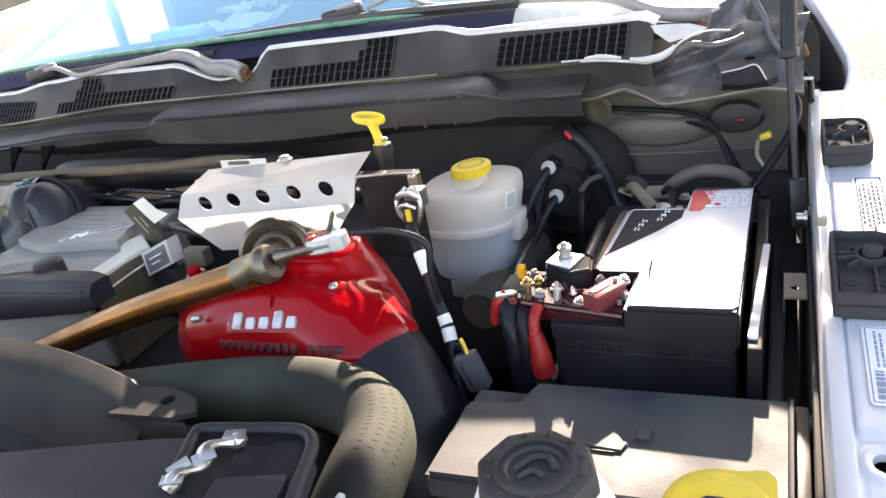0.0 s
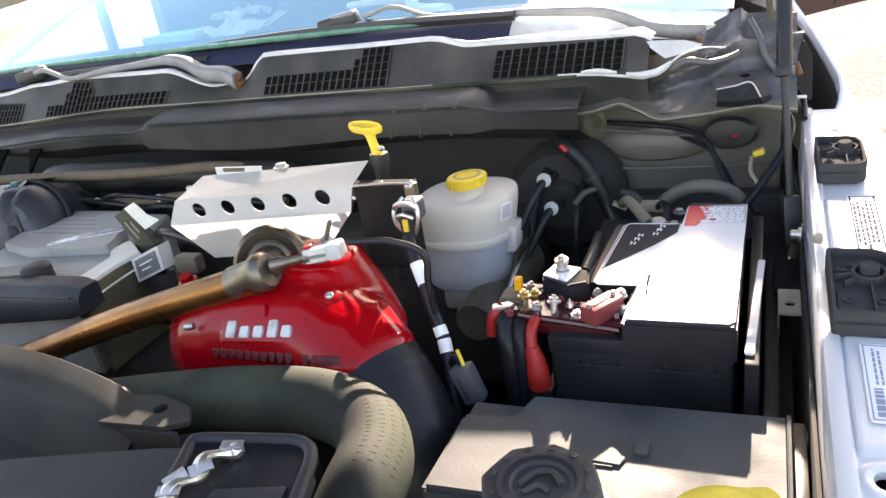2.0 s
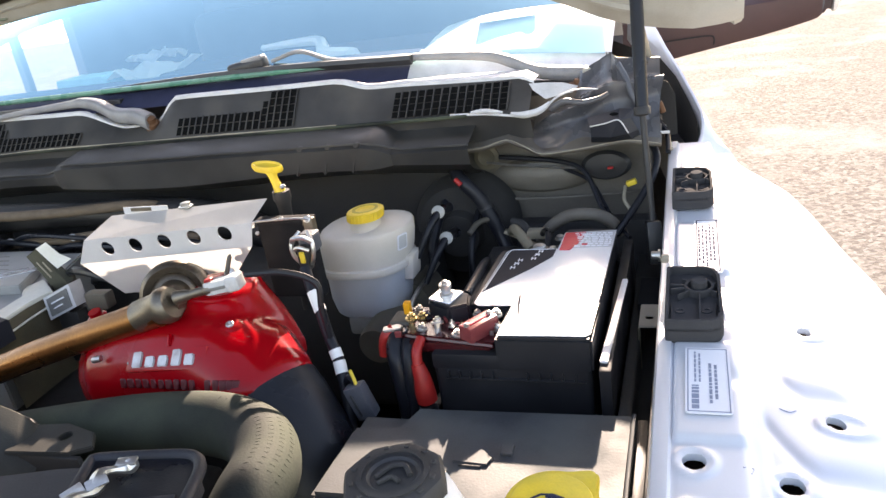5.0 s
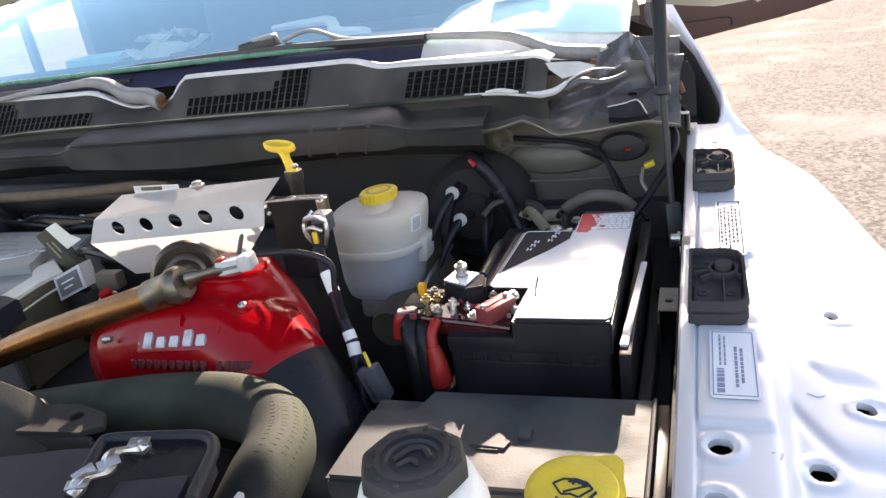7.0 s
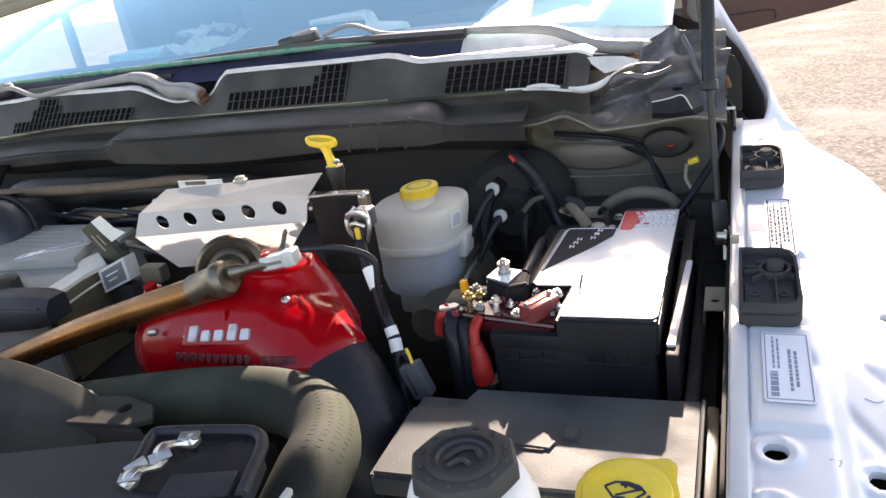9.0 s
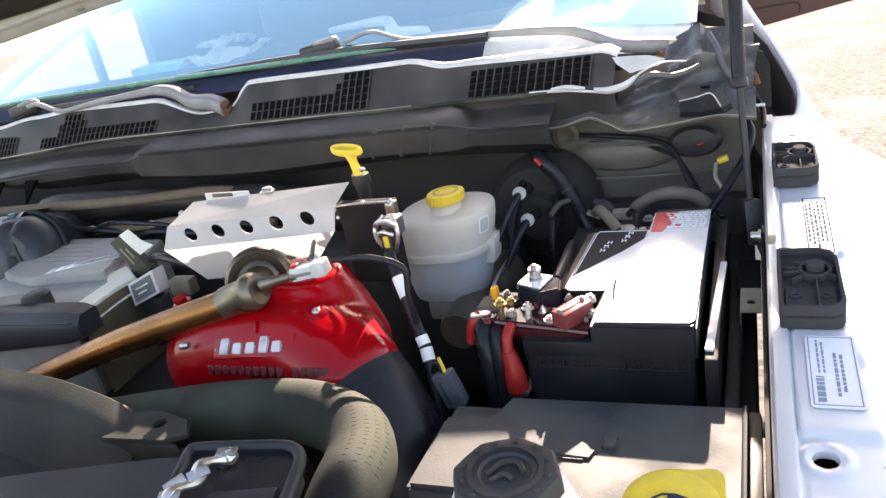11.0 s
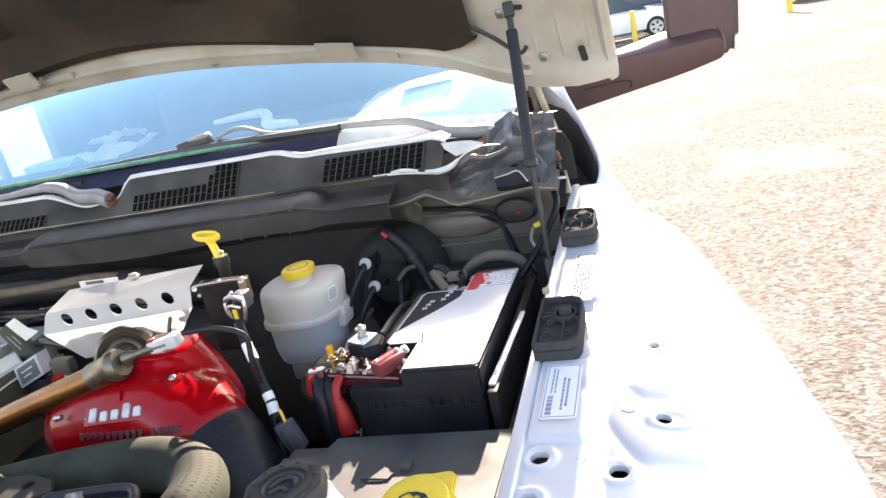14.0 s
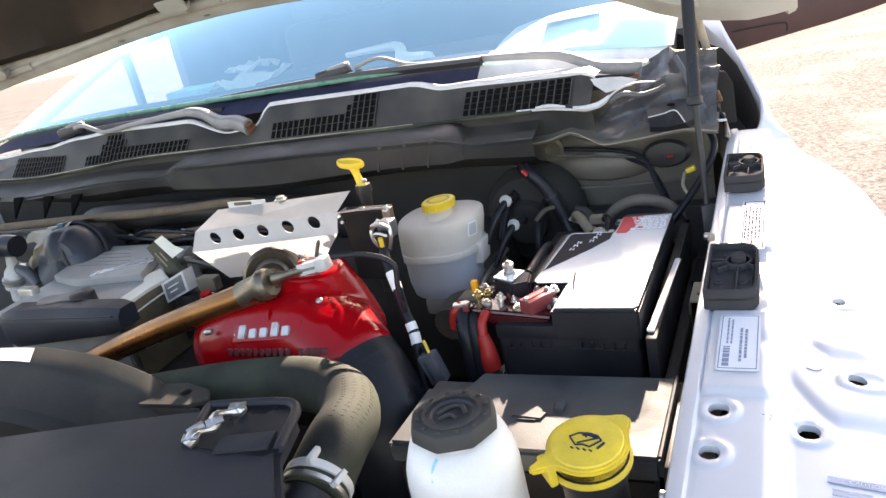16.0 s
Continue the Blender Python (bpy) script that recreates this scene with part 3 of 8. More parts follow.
def build_cowl():
    cowl = part("cowl_panel", bmesh_cowl(), COWL, truck, "weathered black plastic cowl panel with air grilles")
    strip = []
    for k in range(114):
        x = -2.42 + 0.02 * k
        y, z, w = cowl_front(x) + 0.062, lip_z(x), 0.010 + 0.04 * smooth01((x + 0.55) / 0.25)
        strip.append([(x, y - 0.004, z - 0.004), (x, y - 0.003, z + 0.002), (x, y + 0.002, z + 0.004), (x, y + w, z + 0.003), (x, y + w + 0.003, z - 0.004)])
    rim = skin(strip, close_ends=False, closed=False)
    # The rim's white colour is painted sunlight.
    part("cowl_rim", rim, COWL_EDGE, cowl, "cowl edge coloured white for sunlight")
    front = tube([(x, cowl_front(x) - 0.004, cowl_base(x) + 0.002) for x in [-2.42 + 0.05 * k for k in range(44)]], 0.0035, 1, 8)
    part("hood_seal", front, RUBBER, cowl, "dusty rubber hood seal")
    # Pale bead paints the thin sunlit line along the seal.
    bead = tube([(x, cowl_front(x) - 0.0045, cowl_base(x) + 0.0058) for x in [-2.42 + 0.05 * k for k in range(39)]], lambda f: 0.0013 + 0.0006 * math.sin(f * 31), 1, 6)
    part("seal_highlight", bead, HINGE, cowl, "thin highlight painted along the hood seal")
    return cowl

def cowl_point(x, f):
    """f: 0 at the seal, 1 at the upper lip."""
    return Vector((x, cowl_front(x) + 0.062 * f, cowl_base(x) + (lip_z(x) - cowl_base(x)) * f))

def bmesh_cowl():
    xs = [-2.43 + 0.012 * k for k in range(190)]
    rings = []
    for x in xs:
        fr = [cowl_point(x, f) for f in (0, 0.12, 0.25, 0.4, 0.55, 0.7, 0.85, 1.0)]
        back = Vector((x, fr[-1].y + 0.05, fr[-1].z - 0.025))
        rings.append([fr[0] + Vector((0, 0.02, -0.05)), *fr, back, back + Vector((0, 0.01, -0.06))])
    return skin(rings, close_ends=False, closed=False)

def build_grilles(cowl):
    """Slots in rows: flat black quads that paint the shade in each slot, with thin bars between them, standing on the
    slope.
    """
    for x0, x1, top in GRILLES:
        pockets = bmesh.new()
        bars = []
        n = int((x1 - x0) / 0.0145)
        for k in range(n):
            x = x0 + (k + 0.5) * (x1 - x0) / n
            zt = top(x)
            f0, f1 = 0.10, max(0.3, min(0.94, (zt - cowl_base(x)) / (lip_z(x) - cowl_base(x))))
            rows = max(1, round((f1 - f0) / 0.17))
            for r in range(rows):
                fa, fb = f0 + (f1 - f0) * r / rows, f0 + (f1 - f0) * (r + (0.88 if rows > 1 else 1.0)) / rows
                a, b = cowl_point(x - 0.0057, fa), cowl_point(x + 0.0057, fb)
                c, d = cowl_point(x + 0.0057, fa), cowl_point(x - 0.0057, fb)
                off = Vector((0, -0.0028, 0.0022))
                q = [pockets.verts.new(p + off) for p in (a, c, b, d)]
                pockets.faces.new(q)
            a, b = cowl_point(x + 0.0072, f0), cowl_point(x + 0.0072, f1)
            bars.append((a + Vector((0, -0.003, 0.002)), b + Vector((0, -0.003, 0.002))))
        g = part("grille", pockets, DEEP, truck, "air-intake slots painted black as shade", smooth=False)
        for a, b in bars:
            part("grille_bar", tube([a, b], 0.0016, 1, 4, False), COWL, g)
cowl = build_cowl()
build_grilles(cowl)

def duct_shelf():
    """The black duct under the seal, with a raised stretch and ribs."""
    xs = [-2.42 + 0.02 * k for k in range(109)]
    rings = []
    for x in xs:
        y = cowl_front(x)
        up = smooth01((x + 1.16) / 0.05) * smooth01((-0.40 - x) / 0.03)
        fwd = 0.050 + 0.028 * up
        ztop = 1.378 + 0.022 * up + 0.03 * smooth01((-1.3 - x) / 0.5) * -1
        zlow = 1.335 + 0.006 * math.sin(x * 9)
        rings.append([(x, y + 0.03, 1.405), (x, y - 0.006, ztop + 0.012), (x, y - fwd, ztop), (x, y - fwd - 0.010, ztop - 0.008), (x, y - fwd - 0.006, zlow + 0.012), (x, y - fwd + 0.012, zlow), (x, y + 0.03, zlow - 0.03)])
    sh = part("cowl_duct", skin(rings, close_ends=False, closed=False), DUCT, truck, "black moulded duct below the cowl")
    # Grey tube imitates the light line on the duct's front edge.
    part("duct_highlight", tube([(r[2][0], r[2][1] - 0.004, r[2][2] - 0.001) for r in rings[::2]], 0.0022, 2, 6), COWL, sh, "duct edge highlight painted in grey")
    # Raised black wedges stand in for the shade of slots.
    for x in (-2.0, -1.88, -1.76, -1.62, -1.50):
        part("duct_gusset", prism([(0, 0), (0.040, 0), (-0.030, -0.062)], 0.008, Matrix.Translation((x, cowl_front(x) - 0.060, 1.352)) @ Matrix.Rotation(radians(90), 4, "X"), 0.002), DEEP, sh, "black wedge painting a shaded duct slot")
    for x in (-0.575, -0.52, -0.465):
        part("duct_rib", prism([(-0.004, -0.026), (0.003, -0.026), (0.022, 0.026), (0.010, 0.027)], 0.05, Matrix.Translation((x, cowl_front(x) - 0.036, 1.374)) @ Matrix.Rotation(radians(90), 4, "X"), 0.002), DUCT, sh, "slanted gusset of the duct")
duct_shelf()

def firewall():
    rings = []
    for x in [-2.43 + 0.06 * k for k in range(42)]:
        rings.append([(x, 1.24, 1.42), (x, 1.235, 1.33), (x, 1.24, 1.20), (x, 1.25, 0.9), (x, 1.25, 0.6)])
    fw = part("firewall", skin(rings, close_ends=False, closed=False), FIREWALL, truck, "dull grey painted firewall")
    lip = []
    for x, z in ((-0.46, 1.336), (-0.385, 1.331), (-0.31, 1.346), (-0.25, 1.351), (-0.206, 1.362), (-0.175, 1.348), (-0.146, 1.333), (-0.08, 1.338), (-0.005, 1.347), (0.05, 1.338)):
        lip.append([(x, 1.148, z + 0.002), (x, 1.150, z + 0.006), (x, 1.24, z + 0.03), (x, 1.24, z + 0.02), (x, 1.152, z - 0.002)])
    part("firewall_flange", skin(lip, close_ends=False), FIREWALL, truck, "bent metal flange above the firewall")
    # Thin pale tube paints the highlight on the flange's edge.
    part("flange_highlight", tube([(r[0][0], 1.147, r[0][2] + 0.003) for r in lip], 0.0008, 4, 6), HINGE, fw, "highlight line painted along the flange")
    # Dark panel added where the firewall falls into shade below the seam.
    part("lower_shade", box((-0.325, 1.19, 0.65), (0.036, 1.226, 1.195), 0.006, 2), DUSTY, truck, "dark panel added for shade low on the firewall")
    part("panel_seam", tube([(-0.30, 1.215, 1.247), (-0.24, 1.212, 1.238), (-0.16, 1.212, 1.235), (-0.06, 1.214, 1.236), (0.03, 1.22, 1.24)], 0.0025, 5, 6), FIREWALL, fw, "folded seam across the firewall")
    blister = lathe([(0.0, 0.020), (0.35, 0.018), (0.8, 0.012), (1.0, 0.0)], Matrix.Translation((-0.165, 1.232, 1.275)) @ Matrix.Rotation(radians(90), 4, "X") @ Matrix.Diagonal((0.095, 0.034, 1, 1)), 32)
    part("firewall_blister", blister, FIREWALL, fw)
    part("grommet", lathe([(0.030, 0), (0.030, 0.004), (0.020, 0.006), (0.016, 0.004), (0.0, 0.003)], Matrix.Translation((-0.268, 1.232, 1.315)) @ Matrix.Rotation(radians(90), 4, "X") @ Matrix.Scale(0.8, 4)), BRACKET, fw, "tan rubber grommet")
# Black sheet paints the shade across the firewall behind the engine.
part("firewall_shade", box((-2.42, 1.20, 0.62), (-0.315, 1.228, 1.345), 0.01, 2), DARK, truck, "black sheet added for shade over the firewall")
firewall()

def cowl_end():
    """Creased plastic closing the cowl's outer end: a crumpled sheet with a rolled ledge and a raised pocket."""
    rings = []
    for k in range(53):
        x = -0.168 + 0.216 * k / 52
        top = float(np.interp(x, [-0.17, -0.125, -0.10, -0.085, -0.047, 0.05], [1.402, 1.412, 1.428, 1.452, 1.470, 1.462]))
        ring = []
        for j in range(33):
            f = j / 32
            ledge = 0.026 * math.exp(-((f - 0.56 - 0.9 * (x + 0.06)) / 0.07) ** 2) * smooth01((x + 0.17) / 0.03)
            pocket = 0.004 * smooth01((x + 0.075) / 0.012) * smooth01((0.028 - x) / 0.012) * smooth01((f - 0.10) / 0.06) * smooth01((0.36 - f) / 0.05)
            crease = 0.006 * (abs(math.sin(31 * x + 5.0 * f)) - 0.5) * math.sin(math.pi * f) + 0.003 * (abs(math.sin(47 * x - 9.0 * f + 1.0)) - 0.5)
            crease += 0.016 * max(0.0, 1 - abs(x + 0.036) / 0.014) * smooth01((f - 0.55) / 0.15) - 0.014 * math.exp(-((x + 0.085 - 0.04 * f) / 0.022) ** 2) * smooth01((0.6 - f) / 0.2)
            d = ledge + pocket + crease
            ring.append((x + 0.3 * d, 1.160 + 0.105 * f - 0.7 * d, 1.344 + (top - 1.344) * f + 0.7 * d))
        ring.append((x, 1.33, top - 0.01))
        rings.append(ring)
    e = part("cowl_end", skin(rings, close_ends=False, closed=False), CRUMPLED, truck, "creased black plastic cowl end")
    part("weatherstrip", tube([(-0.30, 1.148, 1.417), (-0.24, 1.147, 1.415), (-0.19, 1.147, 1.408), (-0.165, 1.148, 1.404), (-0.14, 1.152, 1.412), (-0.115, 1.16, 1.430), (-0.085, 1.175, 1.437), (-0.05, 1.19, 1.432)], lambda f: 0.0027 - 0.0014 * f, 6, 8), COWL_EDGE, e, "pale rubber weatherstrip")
    # a creased pocket: flat facets, the ridge's highlight painted as a pale tube
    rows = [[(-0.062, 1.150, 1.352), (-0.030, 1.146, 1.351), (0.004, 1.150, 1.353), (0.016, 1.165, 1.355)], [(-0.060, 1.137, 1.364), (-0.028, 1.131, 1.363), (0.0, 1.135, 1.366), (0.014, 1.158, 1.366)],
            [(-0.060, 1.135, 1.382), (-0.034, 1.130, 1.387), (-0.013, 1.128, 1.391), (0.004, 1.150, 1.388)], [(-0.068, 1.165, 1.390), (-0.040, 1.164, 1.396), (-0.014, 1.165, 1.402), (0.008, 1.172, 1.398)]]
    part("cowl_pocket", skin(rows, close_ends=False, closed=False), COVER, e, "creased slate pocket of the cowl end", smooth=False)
    part("pocket_crease", tube([(-0.060, 1.134, 1.3825), (-0.034, 1.129, 1.3875), (-0.013, 1.127, 1.3915), (0.0, 1.134, 1.368)], 0.0011, 5, 6), COWL_EDGE, e, "bright ridge line painted on the crease")
    # Flat black disc paints the shade in a hole.
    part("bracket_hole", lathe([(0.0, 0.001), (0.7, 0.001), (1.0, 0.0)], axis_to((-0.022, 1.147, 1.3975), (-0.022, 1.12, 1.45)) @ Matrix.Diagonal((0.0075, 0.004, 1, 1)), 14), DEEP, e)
    # White patch painted where sun strikes the end of the cowl edge.
    part("lit_corner", skin([[(-0.168, 1.200, 1.450), (-0.164, 1.196, 1.446), (-0.160, 1.190, 1.440)], [(-0.140, 1.202, 1.449), (-0.142, 1.194, 1.438), (-0.138, 1.184, 1.424)], [(-0.110, 1.204, 1.446), (-0.114, 1.196, 1.438), (-0.116, 1.186, 1.428)], [(-0.084, 1.206, 1.437), (-0.088, 1.200, 1.434), (-0.092, 1.192, 1.430)]], close_ends=False, closed=False), COWL_EDGE, e, "sunlit patch painted at the cowl edge's end")
    # Pale swellings paint bright lit spots along the strip.
    part("strip_blob", tube([(-0.192, 1.1455, 1.4125), (-0.172, 1.144, 1.4095), (-0.150, 1.146, 1.411), (-0.136, 1.150, 1.4165), (-0.126, 1.155, 1.424)], lambda f: 0.0028 + 0.0032 * math.sin(math.pi * f), 6, 8), COWL_EDGE, e, "weatherstrip swelling painted bright as lit")
    part("strip_blob", tube([(-0.262, 1.1455, 1.4200), (-0.235, 1.144, 1.4205), (-0.206, 1.145, 1.4160)], lambda f: 0.0020 + 0.0022 * math.sin(math.pi * f), 6, 8), COWL_EDGE, e, "weatherstrip swelling painted bright as lit")
    part("drape_fold", tube([(-0.125, 1.158, 1.412), (-0.10, 1.150, 1.424), (-0.072, 1.148, 1.420), (-0.045, 1.152, 1.424), (-0.03, 1.158, 1.430)], lambda f: 0.0065 - 0.003 * f, 6, 10), CRUMPLED, e, "rolled fold of the plastic")
    part("rusty_pivot", lathe([(0.020, -0.03), (0.020, -0.004), (0.011, -0.001), (0.010, 0.005), (0.006, 0.007)], Matrix.Translation((-0.090, 1.262, 1.432)) @ Matrix.Rotation(radians(14), 4, "Y"), 12), RUST, e, "rusty pivot nut")
    part("grey_cable", tube([(-0.018, 1.222, 1.466), (-0.004, 1.210, 1.440), (0.004, 1.20, 1.415), (0.018, 1.195, 1.392), (0.03, 1.19, 1.37)], 0.0048, 6, 8), SLATE, e, "grey cable beside the strut")
    part("end_lip", tube([(0.0, 1.172, 1.351), (0.03, 1.178, 1.353), (0.062, 1.19, 1.350)], 0.0024, 5, 8), COWL_EDGE, e, "pale edge of the lower lip")
    part("rusty_clip", box((-0.0045, -0.004, -0.010), (0.0045, 0.004, 0.010), 0.002, 2, Matrix.Translation((0.050, 1.212, 1.388)) @ Matrix.Rotation(radians(-18), 4, "Y")), RUST, e, "rusty clip")
    part("pivot_block", box((-0.012, -0.010, -0.02), (0.010, 0.010, 0.012), 0.004, 2, Matrix.Translation((-0.072, 1.268, 1.445)) @ Matrix.Rotation(radians(12), 4, "Y")), PRIMER, e, "pale worn pivot block")
    part("hinge_bracket", prism([(0, 0), (0.034, 0.01), (0.030, 0.10), (0.006, 0.12), (-0.010, 0.06)], 0.006, Matrix.Translation((0.004, 1.262, 1.352)) @ Matrix.Rotation(radians(90), 4, "X"), 0.002), DARK_METAL, e, "dark hinge bracket")
    # Added plate keeps sunlight off the gap beside the battery.
    part("sun_block_plate", prism([(0, 0), (0.038, 0.0), (0.036, 0.07), (0.024, 0.095), (0.0, 0.10)], 0.005, Matrix.Translation((0.036, 1.268, 1.325)) @ Matrix.Rotation(radians(90), 4, "X"), 0.002), DARK, e, "dark plate added to block the sun")
    part("pivot_bush", lathe([(0.013, -0.03), (0.013, 0.002), (0.009, 0.004), (0.009, 0.016), (0.006, 0.018)], Matrix.Translation((-0.085, 1.292, 1.428)), 16), BLACK, e, "black wiper pivot bush")
cowl_end()

# ------------------------------------------------ windshield, wipers, cab
def glass_base(x):
    d = (x + 0.95) / (0.89 if x > -0.95 else 1.25)
    return 1.262 + 0.02 * d * d + 0.15 * d ** 4, 1.508 - 0.056 * d ** 4

def windshield():
    rings = []
    for k in range(41):
        x = -2.20 + 2.14 * k / 40
        y0, z0 = glass_base(x)
        row = []
        for f in (0.0, 0.02, 0.15, 0.3, 0.5, 0.75, 1.0):
            row.append(((x + 0.95) * (1 - 0.10 * f) - 0.95, y0 + f * 0.95 - 0.03 * math.sin(math.pi * f), z0 + f * (0.24 + 0.17 * (1 - ((x + 1.05) / 1.1) ** 2)) + 0.035 * math.sin(math.pi * f)))
        rings.append(row)
    g = part("windshield", skin(rings, close_ends=False, closed=False), GLASS, truck, "raked windshield glass reflecting blue sky")
    g.visible_shadow = False
    edge = tube([(x, glass_base(x)[0] - 0.003, glass_base(x)[1] + 0.001) for x in [-2.20 + 0.04 * k for k in range(46)]], 0.0055, 1, 8)
    part("glass_edge", edge, GREEN, g, "green edge band of the glass")
    band = []
    for k in range(33):
        x = -2.25 + 1.84 * k / 32
        y0, z0 = glass_base(x)
        band.append([(x, y0 - 0.045, z0 - 0.036), (x, y0 - 0.005, z0 - 0.012), (x, y0 + 0.09, z0 + 0.008), (x, y0 + 0.09, z0 - 0.05)])
    part("glass_seat", skin(band, close_ends=False, closed=False), INK, g, "dark blue-black frit band")
    # Right stretch of the seat is coloured pale to look sunlit.
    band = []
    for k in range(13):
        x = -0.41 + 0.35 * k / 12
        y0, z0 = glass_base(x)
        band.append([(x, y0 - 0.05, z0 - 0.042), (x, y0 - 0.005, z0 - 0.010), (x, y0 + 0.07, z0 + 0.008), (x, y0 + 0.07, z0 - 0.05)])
    part("glass_seat", skin(band, close_ends=False, closed=False), COWL_EDGE, g, "ledge under the glass, painted pale as sunlit")
windshield()

def wiper(arm_pts, girth, blade, head, name_label):
    """girth: (half width, half height) at the pivot end and at the tip."""
    path = spline(arm_pts, 8)
    rings = []
    for i, c in enumerate(path):
        f = i / (len(path) - 1)
        (w0, h0), (w1, h1) = girth
        k = smooth01(f / 0.75)
        w, h = w0 + (w1 - w0) * k, h0 + (h1 - h0) * k
        rings.append([(c.x, c.y + w * math.copysign(abs(math.cos(a)) ** 0.6, math.cos(a)), c.z + h * math.copysign(abs(math.sin(a)) ** 0.6, math.sin(a))) for a in [2 * math.pi * q / 16 for q in range(16)]])
    w = part("wiper", skin(rings), WIPER_GREY, truck, name_label)
    low = [Vector(p) + Vector((0, -0.002, -0.008)) for p in spline(blade, 6)]
    part("wiper_blade", skin([[p + Vector((0, -0.007, 0.008)), p + Vector((0, 0.007, 0.008)), p + Vector((0, 0.009, 0.0)), p + Vector((0, 0.003, -0.010)), p + Vector((0, -0.003, -0.010)), p + Vector((0, -0.009, 0.0))] for p in low]), WIPER, w, "black wiper blade")
    m = Matrix.Translation(head)
    part("wiper_joint", box((-0.046, -0.015, -0.014), (0.040, 0.015, 0.014), 0.010, 3, m @ Matrix.Rotation(radians(4), 4, "Z") @ Matrix.Rotation(radians(-8), 4, "Y")), WIPER, w)
    # Grey cap paints the pale highlight on top of the black joint.
    part("joint_cap", box((-0.010, -0.014, 0.006), (0.040, 0.010, 0.016), 0.005, 3, m @ Matrix.Rotation(radians(-8), 4, "Y")), WIPER_GREY, w, "grey cap painting the joint's pale highlight")
    p = arm_pts[0]
    nut = RUST if p[0] < -0.5 else DARK_METAL
    part("wiper_nut", lathe([(0.015, -0.018), (0.015, -0.002), (0.010, 0.0), (0.010, 0.010), (0.006, 0.012)], Matrix.Translation(p) @ Matrix.Rotation(radians(24), 4, "X") @ Matrix.Rotation(radians(14), 4, "Y"), 10), nut, w, "weathered wiper pivot nut")
    part("pivot_washer", lathe([(0.013, -0.022), (0.023, -0.021), (0.023, -0.018), (0.015, -0.015)], Matrix.Translation(p) @ Matrix.Rotation(radians(16), 4, "X"), 16), nut, w)
wiper([(-0.080, 1.30, 1.440), (-0.165, 1.29, 1.454), (-0.22, 1.287, 1.480), (-0.27, 1.285, 1.494), (-0.41, 1.285, 1.506), (-0.48, 1.285, 1.510), (-0.57, 1.287, 1.517), (-0.64, 1.288, 1.540), (-0.705, 1.288, 1.528)],
      ((0.016, 0.013), (0.005, 0.004)), [(-0.40, 1.272, 1.512), (-0.74, 1.270, 1.522), (-1.14, 1.285, 1.514)], (-0.755, 1.280, 1.524), "faded grey wiper arm with black blade")
wiper([(-0.962, 1.195, 1.446), (-0.992, 1.195, 1.460), (-1.045, 1.20, 1.466), (-1.088, 1.205, 1.488), (-1.130, 1.205, 1.498), (-1.170, 1.205, 1.497), (-1.314, 1.208, 1.489), (-1.42, 1.21, 1.480), (-1.452, 1.21, 1.484), (-1.50, 1.212, 1.502), (-1.54, 1.215, 1.500)],
      ((0.018, 0.017), (0.006, 0.005)), [(-1.06, 1.245, 1.492), (-1.50, 1.25, 1.490), (-1.86, 1.29, 1.455)], (-1.575, 1.235, 1.492), "faded grey wiper arm with black blade")

def crumple(w, d, seed, m):
    """A crumpled sheet of paper."""
    rnd = random.Random(seed)
    rings = []
    for i in range(8):
        rings.append([(w * (i / 7 - 0.5) + rnd.uniform(-0.01, 0.01), d * (j / 5 - 0.5) + rnd.uniform(-0.01, 0.01), rnd.uniform(0.0, 0.035)) for j in range(6)])
    bm = skin(rings, close_ends=False, closed=False)
    bmesh.ops.solidify(bm, geom=bm.faces[:], thickness=0.001)
    bm.transform(m)
    return bm

